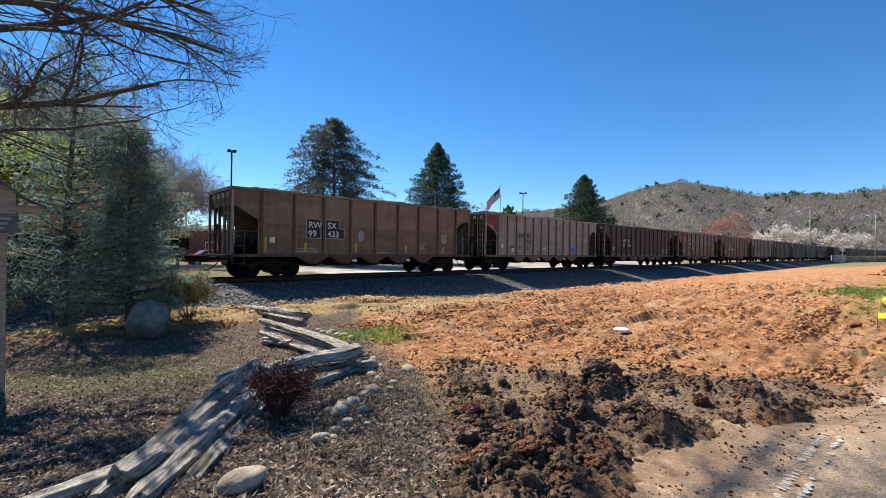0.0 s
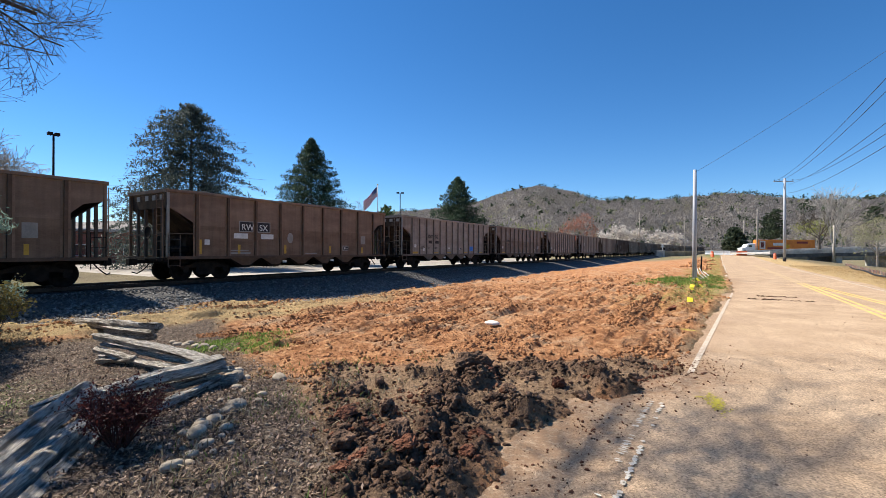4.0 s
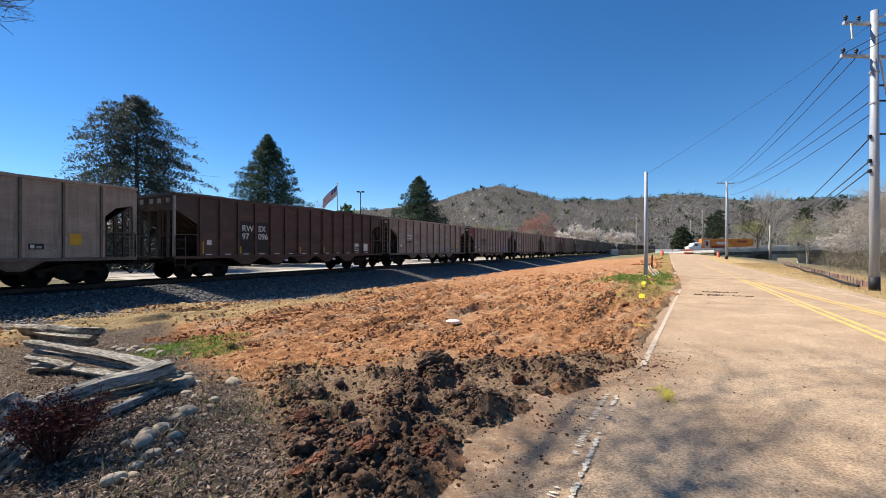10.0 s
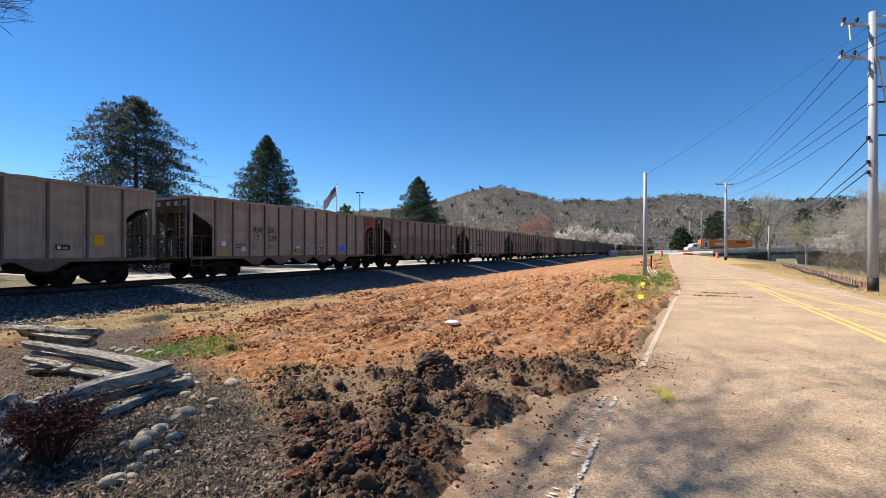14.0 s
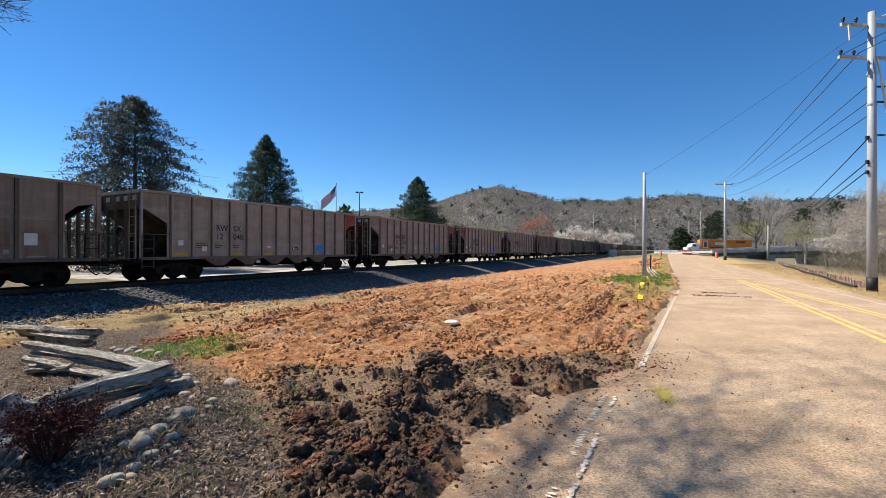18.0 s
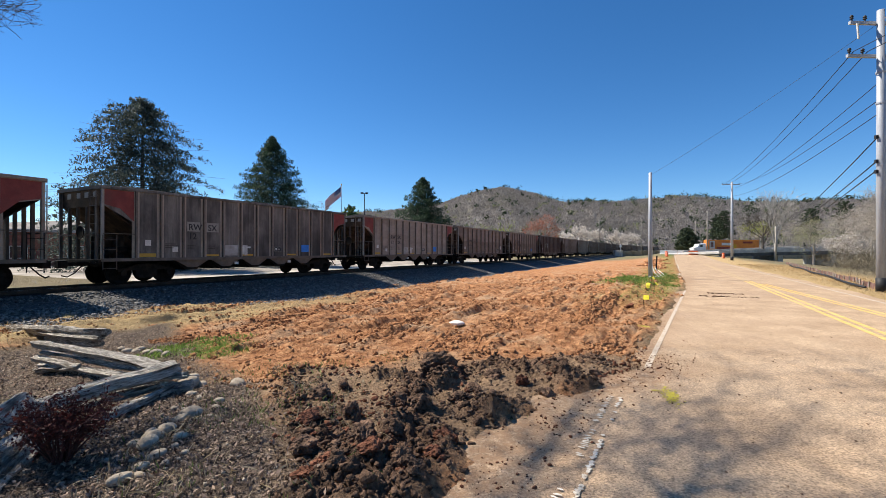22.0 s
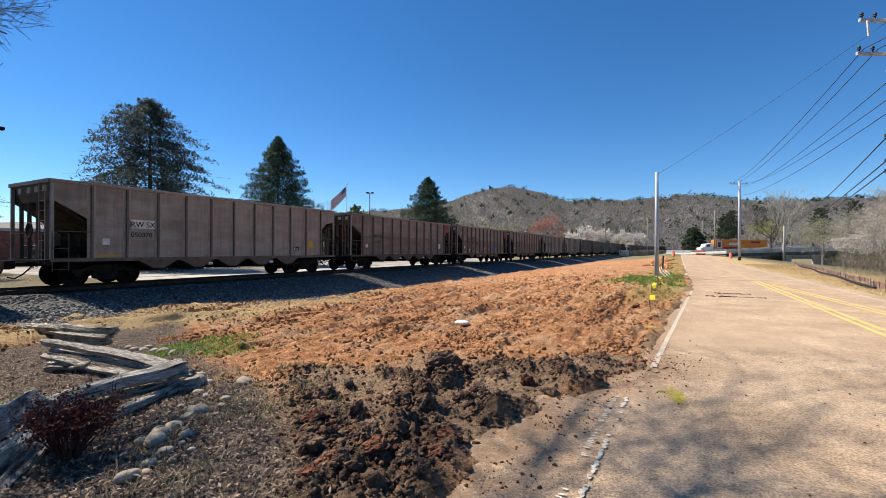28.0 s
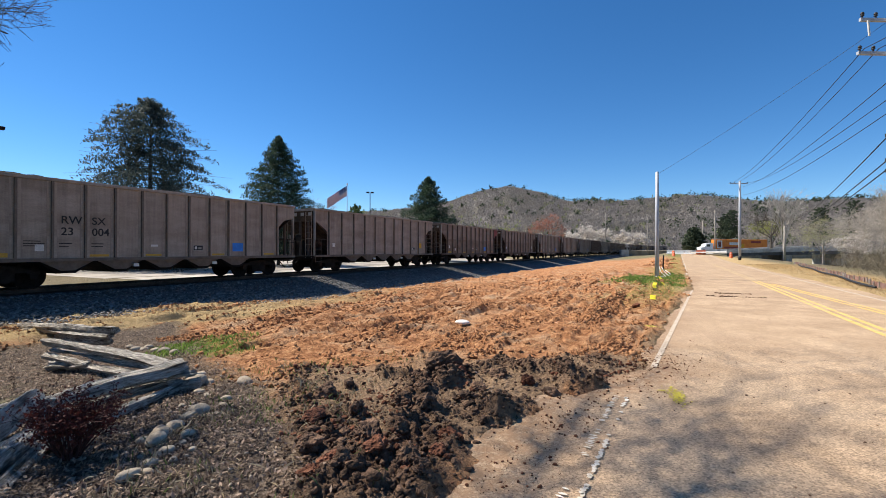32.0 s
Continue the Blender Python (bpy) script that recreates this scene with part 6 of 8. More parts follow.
for i, (s, q, m) in enumerate(((118, -0.2, BARWHITE), (118, -2.2, BARWHITE), (119, -4.2, BARWHITE), (114, -4.4, BARORANGE), (122, 1.6, BARWHITE), (121, -6.2, BARWHITE))):
    barrier(s, q, 62, m, "white plastic road barrier" if m is BARWHITE else "orange plastic road barrier")


def barrel(x, y, z):
    b = thing("traffic_barrel", "orange and white striped traffic barrel", "traffic barrel", "traffic barrels", pose(x, y, z))
    bm = bmesh.new()
    lathe(bm, [(0.3, 0.0), (0.29, 0.1), (0.26, 0.12), (0.22, 0.95), (0.18, 1.0), (0.1, 1.02)], 14)
    body = part("drum", bm, BARORANGE, b, smooth=True)
    for z0 in (0.35, 0.65):
        bm = bmesh.new()
        lathe(bm, [(0.262 - 0.045 * z0, z0), (0.258 - 0.045 * z0, z0 + 0.14)], 14)
        part("stripe", bm, BARWHITE, body)


for s, q in ((108, 1.0), (100, 0.8), (125, -6), (95, -8.4)):
    x, y = plan(s, q)
    barrel(x, y, float(ground_z(x, y)))

# orange silt fence along the bank
fence = thing("silt_fence", "low faded red silt fence on wooden stakes along the bank", "fence")
SILT = material("faded_red_fabric", (0.27, 0.145, 0.115), (0.42, 0.265, 0.23), 3.0, 0.9, 0.0, 0.3, 30.0, (0.22, 0.13, 0.1))
prev = None
for i in range(52):
    s = 24.5 + 0.85 * i
    q = -7.6 - 0.115 * (s - 25) + 0.12 * math.sin(i * 0.8)
    x, y = plan(s, q)
    z = float(ground_z(x, y))
    bm = bmesh.new()
    box(bm, x - 0.018, x + 0.018, y - 0.018, y + 0.018, z - 0.2, z + 0.27 + 0.05 * math.sin(i * 2.7))
    part("stake", bm, POLEWOOD, fence)
    if prev:
        bm = bmesh.new()
        mid = Vector(prev).lerp(Vector((x, y, z)), 0.5)
        pts = [Vector(prev), mid, Vector((x, y, z))]
        for a, b, ha, hb in ((pts[0], pts[1], 0.29, 0.23), (pts[1], pts[2], 0.23, 0.29)):
            vs = [bm.verts.new(p) for p in (a + Vector((0.03, 0, -0.15)), b + Vector((0.03, 0, -0.15)), b + Vector((0.03, 0, hb)), a + Vector((0.03, 0, ha)))]
            bm.faces.new(vs)
        bmesh.ops.solidify(bm, geom=bm.faces[:], thickness=0.01)
        part("fabric", bm, SILT, fence)
    prev = (x, y, z)

bm = bmesh.new()
tube(bm, [(*plan(24 + 2.0 * i, -7.15 - 0.115 * (2.0 * i - 1) + 0.1 * math.sin(i)), float(ground_z(*plan(24 + 2.0 * i, -7.2 - 0.23 * i))) + 0.12) for i in range(18)], 0.055, 8)
tagged(new("drain_pipe", finish("drain_pipe", bm, WIRE, True)), "black corrugated drain pipe lying along the silt fence", "pipe")

# crossing signal and cabinet
x, y = plan(160, 15.2)
sig = thing("crossing_signal", "railway crossing signal mast with a pale equipment cabinet", "crossing signal", m=pose(x, y, float(ground_z(x, y))))
bm = bmesh.new()
tube(bm, [(0, 0, 0), (0, 0, 4.2)], 0.07, 8)
part("mast", bm, GALVANISED, sig, smooth=True)
bm = bmesh.new()
beam(bm, (-0.6, 0, 3.3), (0.6, 0, 4.1), 0.05, 0.22)
beam(bm, (-0.6, 0, 4.1), (0.6, 0, 3.3), 0.05, 0.22)
part("crossbuck", bm, WHITEMARK, sig)
for sx in (-0.45, 0.45):
    bm = bmesh.new()
    lathe(bm, [(0.28, -0.04), (0.28, 0.04)], 14, pose(sx, -0.1, 2.7, 90))
    part("lamp_disc", bm, WIRE, sig)
bm = bmesh.new()
box(bm, -1.6, 1.0, 0.8, 2.4, 0.0, 2.2)
part("cabinet", bm, CONCRETE, sig, "pale equipment cabinet", bevel=0.05)

# pale plastic pipes at the short pole
pipes = thing("pipe_bundle", "three bent white plastic pipes beside the short pole", "pipes", m=pose(11.73, 25.6, 0))
for i in range(3):
    bm = bmesh.new()
    tube(bm, [(0.3 + 0.2 * i, 0.5, 0.8 - 0.18 * i), (0.36 + 0.2 * i, 0.3, 0.35), (0.55 + 0.2 * i, 0.0, 0.05), (0.8 + 0.2 * i, -0.3, 0.03)], 0.02, 8)
    part("pipe", bm, BARWHITE, pipes, smooth=True)
bm = bmesh.new()
box(bm, -0.2, 0.2, -0.35, -0.1, -0.05, 0.14)
tagged(new("concrete_block", finish("concrete_block", bm, CONCRETE, False, 0.02)), "small pale concrete block at the foot of the pole", "block").matrix_basis = pose(11.73, 25.5, 0)
post = thing("marker_post", "thin dark metal marker post near the road", "post", m=pose(14.6, 31.0, 0))
bm = bmesh.new()
beam(bm, (0, 0, -0.1), (0.05, 0, 1.25), 0.07)
part("stem", bm, DARKSTEEL, post)

# ---------- locomotive ahead of the cars ----------
loco = thing("locomotive", "orange and black diesel locomotive at the head of the train", "locomotive")
LOCOORANGE = material("locomotive_orange", (0.5, 0.11, 0.02), (0.62, 0.15, 0.03), 1.0, 0.4, 0.0, 0.0, 30.0, (0.4, 0.1, 0.03), 0.4)
LL = 11.0
bm = bmesh.new()
box(bm, -LL, LL, -1.5, 1.5, 1.2, 1.65)
part("frame", bm, DARKSTEEL, loco, bevel=0.02)
bm = bmesh.new()
box(bm, -6.0, LL - 1.1, -0.95, 0.95, 1.65, 4.2)
hood = part("long_hood", bm, LOCOORANGE, loco, bevel=0.06)
for i in range(9):
    bm = bmesh.new()
    box(bm, -5.4 + 1.65 * i, -4.2 + 1.65 * i, -0.975, -0.952, 1.8, 3.4)
    part("hood_door", bm, LOCOORANGE, hood)
bm = bmesh.new()
box(bm, 5.5, LL - 1.3, -1.25, 1.25, 3.5, 4.6)
part("radiator", bm, DARKSTEEL, loco, bevel=0.05)
bm = bmesh.new()
box(bm, -9.2, -6.1, -1.5, 1.5, 1.65, 4.55)
cab = part("cab", bm, LOCOORANGE, loco, bevel=0.1)
for x0, x1 in ((-8.9, -7.9), (-7.5, -6.5)):
    bm = bmesh.new()
    box(bm, x0, x1, -1.515, -1.5, 3.2, 4.0)
    part("cab_window", bm, GLASS, cab)
bm = bmesh.new()
box(bm, -10.8, -9.2, -0.9, 0.9, 1.65, 3.2)
part("nose", bm, LOCOORANGE, loco, bevel=0.1)
bm = bmesh.new()
prism(bm, [(-3, 1.2), (3, 1.2), (2.7, 0.45), (-2.7, 0.45)], -1.4, 1.4)
part("fuel_tank", bm, DARKSTEEL, loco, bevel=0.05)
for e in (-1, 1):
    for side in (-1, 1):
        bm = bmesh.new()
        for k in range(5):
            z = 0.45 + 0.28 * k
            box(bm, e * (LL - 0.75) - 0.33, e * (LL - 0.75) + 0.33, side * 1.5 - (0.3 if side < 0 else 0), side * 1.5 + (0.3 if side > 0 else 0), z, z + 0.04)
        for dx in (-0.35, 0.35):
            box(bm, e * (LL - 0.75) + dx - 0.02, e * (LL - 0.75) + dx + 0.02, min(side * 1.48, side * 1.78), max(side * 1.48, side * 1.78), 0.4, 1.65)
        st = part("step_well", bm, DARKSTEEL, loco)
        for k in range(5):
            bm = bmesh.new()
            z = 0.45 + 0.28 * k
            box(bm, e * (LL - 0.75) - 0.33, e * (LL - 0.75) + 0.33, side * 1.815 - 0.01, side * 1.815 + 0.01, z, z + 0.05)
            part("step_edge", bm, WHITEMARK, st)
    bm = bmesh.new()
    beam(bm, (e * (LL - 0.1), -1.4, 2.72), (e * (LL - 0.1), 1.4, 2.72), 0.04)
    part("handrail", bm, YELLOWMARK, loco)
    for x, y, top, w in [(LL - 0.1, y, 2.75, 0.05) for y in (-1.4, -0.6, 0.6, 1.4)] + [(LL - 0.3, -1.48, 2.85, 0.06), (LL - 1.2, -1.48, 2.85, 0.06)]:
        bm = bmesh.new()
        beam(bm, (e * x, y, 1.65), (e * x, y, top), w)
        part("rail_post", bm, YELLOWMARK, loco)
    bm = bmesh.new()
    for side in (-1.08, 1.08):
        prism(bm, [(-2.4, 0.45), (-2.4, 0.75), (-1.6, 0.95), (1.6, 0.95), (2.4, 0.75), (2.4, 0.45), (1.2, 0.5), (0.9, 0.3), (-0.9, 0.3), (-1.2, 0.5)], side - 0.1, side + 0.1)
    tr = part("truck", bm, DARKSTEEL, loco)
    tr.matrix_basis = pose(e * 6.9, 0, 0)
    for a in (-1.8, 0.0, 1.8):
        w = share("wheelset", WHEELSET, tr, pose(a, 0, 0.457))
    bm = bmesh.new()
    box(bm, min(e * LL, e * (LL + 0.75)), max(e * LL, e * (LL + 0.75)), -0.14, 0.14, 0.72, 0.98)
    part("coupler", bm, DARKSTEEL, loco, bevel=0.02)

# ---------- foreground: big bare tree, pine, shrubs ----------
def gz(x, y):
    return float(ground_height(np.array([x]), np.array([y]))[0])


TX, TY = -8.6, 2.7
tree = thing("shade_tree", "large leafless shade tree with spreading limbs and fine twigs", "tree", "trees beside the road", pose(TX, TY, gz(TX, TY)))
rng = np.random.default_rng(17)
trunk = [((0, 0, -0.3), (0.05, 0.05, 1.2), 0.28, 0.24), ((0.05, 0.05, 1.2), (0.1, 0.0, 2.8), 0.24, 0.2), ((0.1, 0.0, 2.8), (0.2, 0.15, 5.0), 0.2, 0.15), ((0.2, 0.15, 5.0), (0.35, 0.3, 7.4), 0.15, 0.12), ((0.35, 0.3, 7.4), (0.4, 0.4, 9.4), 0.12, 0.05)]
ob = new("trunk", tubes_mesh("trunk", trunk, BARK, 10))
ob.parent = tree
TREE_LIMBS = (
    (62, 0.2, 3.3, 2.6, 0.035, 3, 41), (70, 0.25, 3.7, 2.6, 0.035, 3, 43),
    (60, 0.30, 3.6, 2.85, 0.07, 4, 5), (57, 0.45, 4.6, 2.85, 0.07, 3, 1), (50, 0.55, 5.4, 3.5, 0.065, 3, 19), (52, 0.45, 5.0, 3.7, 0.065, 3, 19),
    (52, 0.4, 8.0, 5.2, 0.045, 3, 25), (66, 0.35, 8.6, 5.2, 0.045, 3, 38), (56, 0.3, 8.9, 5.4, 0.045, 3, 19), (50, 0.45, 8.4, 5.4, 0.045, 3, 37),
    (110, 0.6, 5.6, 2.6, 0.06, 2, 9), (160, 0.7, 5.0, 2.6, 0.06, 2, 6), (220, 0.7, 5.6, 2.6, 0.06, 2, 0), (290, 0.8, 6.2, 2.6, 0.06, 2, 0), (345, 0.8, 6.8, 2.6, 0.06, 2, 0), (50, 1.6, 9.4, 2.2, 0.05, 2, 0))
# the high crown over the verge and the road: bearing, rise, height on the trunk, length, radius, levels, seed
CROWN_LIMBS = tuple((38 + 5.5 * i + 3 * math.sin(i * 2.1), 0.8 + 0.35 * math.sin(i * 1.7), 7.4 + 2.0 * ((i * 0.618) % 1), 7.0 + 1.5 * ((i * 0.37) % 1), 0.032, 3, 70 + i) for i in range(7))
for a, up, z, length, r, levels, seed in TREE_LIMBS + CROWN_LIMBS:
    limbs, tips = [], []
    rng = np.random.default_rng(seed)
    grow(rng, (0.1 + 0.03 * z, 0.03 * z, z), (math.cos(radians(a)), math.sin(radians(a)), up), length, r, levels, limbs, tips, (0.045 if z < 7 else 0.02) if seed < 70 else 0.0, 2, 0.62 if seed < 70 else 0.5, 0.62, 5, 0.0028 if seed < 70 else 0.0035)
    # the crown lifts towards its rim: nothing hangs below a slope that rises outwards
    limbs = [g for g in limbs if g[1][2] > 3.3 + 1.25 * (math.hypot(g[1][0], g[1][1]) - 3.1)]
    tips = [p for p in tips if p[2] > 3.3 + 1.25 * (math.hypot(p[0], p[1]) - 3.1)]
    ob = new("limb", tubes_mesh("limb", limbs, BARK, 5))
    ob.parent = tree
    t = np.array(tips)
    ob = new("bud_stuff", cards("bud_stuff", t + rng.normal(0, 0.01, t.shape), 0.024, REDTWIG, rng))
    ob.parent = tree
    tagged(ob, kind="stuff")

conifer("white_pine", "soft blue-green white pine with a bare lower trunk", -12.3, 6.7, gz(-12.3, 6.7), 6.7, 4.6, 201, BLUEPINE, 74, 170, 0.15, 0.1, 0.16, 0.6, 0.4, (0.35, 0.1), 0.14, 0.08, "garden trees")
conifer("white_pine", "bushy blue-green young pine beside the boulder", -11.5, 7.7, gz(-11.5, 7.7), 4.9, 2.9, 202, BLUEPINE, 90, 330, 0.15, 0.1, 0.06, 0.5, 0.45, (0, 0), 0.15, 0.07, "garden trees")


def shrub(name, label, x, y, h, w, mat, twig, seed, n=900, leaf=0.06, stems=16):
    rng = np.random.default_rng(seed)
    b = thing(name, label, "shrub", "garden shrubs", pose(x, y, gz(x, y)))
    segs, tips = [], []
    for i in range(stems):
        a = rng.uniform(0, math.tau)
        grow(rng, (0.05 * math.cos(a), 0.05 * math.sin(a), 0), (math.cos(a) * w / h * 0.7, math.sin(a) * w / h * 0.7, 1.0), h * rng.uniform(0.55, 0.85), 0.009, 2, segs, tips, 0.0, 2, 0.5, 0.55, 3, 0.0022)
    ob = new("twig_mass", tubes_mesh("twig_mass", segs, twig, 4))
    ob.parent = b
    t = np.array(tips)
    t = t[rng.integers(0, len(t), n)] + rng.normal(0, 0.05 * w + 0.02, (n, 3))
    t = t[t[:, 2] > 0.03]
    ob = new("foliage", cards("foliage", t, leaf, mat, rng))
    ob.parent = b
    return b


shrub("red_shrub", "small dark red barberry shrub beside the rail fence", -2.9, 3.3, 0.44, 0.28, REDTWIG, plain("dark_red_twig", (0.07, 0.025, 0.02), 0.8), 210, 3600, 0.026, 40)
shrub("garden_shrub", "yellow-brown garden shrub beside the boulder", -10.4, 8.5, 1.15, 1.0, leafy("olive_leaves", (0.1, 0.085, 0.025), (0.24, 0.19, 0.06)), BARK, 211, 2600, 0.07, 22)
shrub("spring_shrub", "tall shrub with fresh yellow-green leaves", -17.5, 8.3, 5.6, 4.0, SPRING, BARK, 212, 7000, 0.16, 26)
for i, (x, y, h) in enumerate(((-14.0, 8.6, 1.2), (-15.0, 7.4, 1.4), (-13.6, 6.0, 0.9), (-12.6, 9.2, 1.0), (-15.8, 5.9, 1.5), (-17.0, 6.6, 1.7), (-16.2, 8.4, 1.6), (-18.4, 7.4, 1.8), (-13.2, 7.6, 1.1))):
    shrub("winter_shrub", "pale leafless winter shrub under the pines", x, y, h, h * 0.9, STRAW, PALEBARK, 220 + i, 900, 0.06, 20)


def stone(name, label, x, y, size, seed, mat, squash=0.6, sink=0.25, group="river stones", category="stone"):
    rng = np.random.default_rng(seed)
    bm = bmesh.new()
    bmesh.ops.create_icosphere(bm, subdivisions=3, radius=1.0)
    o = rng.uniform(0, 50, 3)
    for v in bm.verts:
        k = 1 + 0.22 * noise.noise(v.co * 0.9 + Vector(o)) + 0.05 * noise.noise(v.co * 3 + Vector(o))
        v.co = Vector((v.co.x * size * 0.5 * k, v.co.y * size * 0.36 * k, v.co.z * size * 0.5 * squash * k))
    ob = new(name, finish(name, bm, mat, True))
    ob.matrix_basis = pose(x, y, gz(x, y) + size * squash * (0.5 - sink), rng.uniform(-8, 8), rng.uniform(-8, 8), rng.uniform(0, 180))
    return tagged(ob, label, category, group)


# the pine's shade is put into the boulder's colour: darker than bare stone
stone("boulder", "rounded grey boulder beside the pine", -9.8, 7.0, 1.22, 300, material("shade_darkened_boulder", (0.11, 0.098, 0.082), (0.25, 0.225, 0.19), 4.0, 0.9, 0.0, 0.5, 50.0, (0.09, 0.095, 0.06)), 0.8, 0.2, "boulders", "boulder")
for i, (x, y, d) in enumerate(((-3.22, 5.5, 0.29), (-2.6, 5.5, 0.24), (-2.47, 4.79, 0.13), (-2.51, 4.32, 0.23), (-2.49, 4.13, 0.16), (-2.48, 3.91, 0.21), (-2.59, 3.88, 0.15), (-2.49, 3.74, 0.18), (-2.43, 3.59, 0.19), (-2.22, 3.39, 0.13), (-2.2, 3.17, 0.11), (-2.12, 3.03, 0.09), (-2.24, 3.72, 0.12), (-2.24, 3.32, 0.09), (-2.36, 4.52, 0.1), (-2.95, 5.1, 0.13), (-2.75, 4.9, 0.1), (-2.56, 3.62, 0.12), (-2.18, 3.54, 0.08), (-3.51, 5.8, 0.18), (-3.4, 5.93, 0.15), (-3.92, 6.22, 0.16), (-6.26, 8.62, 0.2), (-5.96, 8.47, 0.22), (-5.7, 8.37, 0.19), (-5.36, 8.14, 0.23), (-5.07, 7.96, 0.18), (-6.6, 8.93, 0.18), (-6.12, 8.82, 0.16), (-3.1, 5.59, 0.14), (-2.81, 4.55, 0.1), (-2.2, 2.95, 0.15), (-2.05, 3.22, 0.07), (-2.03, 3.42, 0.07), (-2.36, 3.3, 0.07), (-2.31, 4.27, 0.09), (-2.23, 2.19, 0.3))):
    stone("river_stone", "smooth tan river stone at the edge of the mulch bed", x, y, d, 310 + i, STONE, 0.55, 0.32)
stone("white_rock", "pale flat rock on the red clay", 0.24, 9.95, 0.46, 340, plain("white_rock", (0.72, 0.66, 0.58), 0.8), 0.3, 0.3, "field rocks")

# ---------- split-rail fence ----------
def split_rail(name, a, b, r, seed, parent):
    """A riven log: uneven wedge section, tapering and slightly twisted."""
    rng = np.random.default_rng(seed)
    a, b = Vector(a), Vector(b)
    d = b - a
    q = d.to_track_quat("X", "Z").to_matrix().to_4x4()
    n, sides = 26, 9
    base = [rng.uniform(0.55, 1.2) for _ in range(sides)]
    bm = bmesh.new()
    rings = []
    o = rng.uniform(0, 60)
    for i in range(n):
        k = i / (n - 1)
        x = d.length * k
        tw = 0.5 * k + rng.uniform(-0.04, 0.04)
        end = 0.82 if i in (0, n - 1) else 1.0
        off = Vector((0, noise.noise((k * 2.5, o, 0)) * r * 0.9, noise.noise((k * 2.5, o, 7)) * r * 0.7))
        ring = []
        for j in range(sides):
            ang = j * math.tau / sides + tw
            rr = r * base[j] * end * (1 + 0.3 * noise.noise((k * 5, j * 1.7, o)) + 0.16 * noise.noise((k * 16, j * 2.9, o)) + rng.uniform(-0.07, 0.07)) * (1.08 - 0.16 * k)
            v = bm.verts.new(Vector((x + (rng.uniform(-0.04, 0.04) if i in (0, n - 1) else 0), rr * math.cos(ang), rr * 0.9 * math.sin(ang))) + off)
            ring.append(v)
        rings.append(ring)
    for r0, r1 in zip(rings, rings[1:]):
        for j in range(sides):
            bm.faces.new((r0[j], r0[(j + 1) % sides], r1[(j + 1) % sides], r1[j]))
    bm.faces.new(rings[0][::-1]), bm.faces.new(rings[-1])
    ob = part(name, bm, SPLITWOOD, parent)
    ob.matrix_basis = Matrix.Translation(a) @ q
    return ob


rails = thing("rail_fence", "low zigzag fence of weathered grey split logs", "fence", m=pose(0, 0, 0))
J1, J2, J3, J4, J5, J6 = (-6.45, 8.35), (-6.77, 7.3), (-3.33, 5.27), (-3.78, 3.78), (-2.95, 2.0), (-3.2, 1.45)


def panel(a, b, logs, seed):
    """One length of the zigzag: logs of (height at a, height at b, radius, shift aside, overshoot at a, overshoot at b)."""
    d = (Vector(b) - Vector(a)).normalized()
    n = Vector((-d.y, d.x))
    for k, (za, zb, r, aside, ea, eb) in enumerate(logs):
        pa, pb = Vector(a) - d * ea + n * aside, Vector(b) + d * eb + n * aside
        split_rail("split_rail", (pa.x, pa.y, za), (pb.x, pb.y, zb), r, seed + k, rails)


panel(J1, (-10.6, 10.7), ((0.06, -0.3, 0.1, 0.0, 0.0, 0.15), (-0.08, -0.42, 0.08, 0.04, -0.1, 0.1), (-0.22, -0.5, 0.075, -0.05, -0.35, 0.2)), 500)
panel(J2, J3, ((0.05, 0.22, 0.085, 0.0, 0.22, 0.05), (-0.1, 0.08, 0.06, 0.08, 0.1, 0.0), (-0.18, -0.02, 0.055, -0.05, 0.0, -0.5), (-0.33, -0.1, 0.06, -0.1, -0.25, -2.2), (-0.36, -0.08, 0.07, 0.1, 0.2, -0.1)), 520)
panel(J3, J4, ((0.19, 0.2, 0.085, 0.0, 0.12, 0.3), (0.05, 0.1, 0.065, -0.1, 0.08, 0.2), (0.03, 0.06, 0.05, -0.02, -0.15, -0.3)), 540)
panel((-3.3, 5.32), (-3.2, 3.55), ((-0.05, 0.03, 0.06, 0.0, 0.05, 0.0),), 548)
panel((-3.45, 5.22), (-3.1, 5.3), ((-0.06, -0.05, 0.075, 0.0, 0.0, 0.05), (0.09, 0.1, 0.05, 0.02, 0.0, 0.0)), 550)
panel(J4, J5, ((0.27, 0.14, 0.12, 0.0, 0.2, 0.12), (0.1, 0.03, 0.105, 0.17, 0.12, 0.3), (0.05, 0.0, 0.07, 0.33, 0.0, 0.1), (0.1, 0.0, 0.1, -0.08, 0.1, 0.2)), 560)
panel((-3.05, 1.98), J6, ((0.07, 0.07, 0.06, 0.0, 0.05, 0.9), (-0.04, -0.03, 0.07, 0.03, 0.0, 0.9)), 580)

# ---------- bird house with a hanging sign ----------
bx, by = -7.24, 3.22
bird = thing("bird_house", "unpainted wooden bird house with a pitched roof on a post", "bird house", m=pose(bx, by, 0.35, 0, 0, 60))
BIRDWOOD = material("pale_cedar_boards", (0.24, 0.17, 0.11), (0.38, 0.28, 0.19), 4.0, 0.8, 0.0, 0.3, 40.0, None, 0.2, 0.1, (1, 1, 8))
DARKBOARD = material("dark_roof_boards", (0.07, 0.06, 0.055), (0.14, 0.12, 0.11), 4.0, 0.85, 0.0, 0.3, 40.0)
bm = bmesh.new()
box(bm, -0.05, 0.05, -0.05, 0.05, gz(bx, by) - 0.55, 1.7)
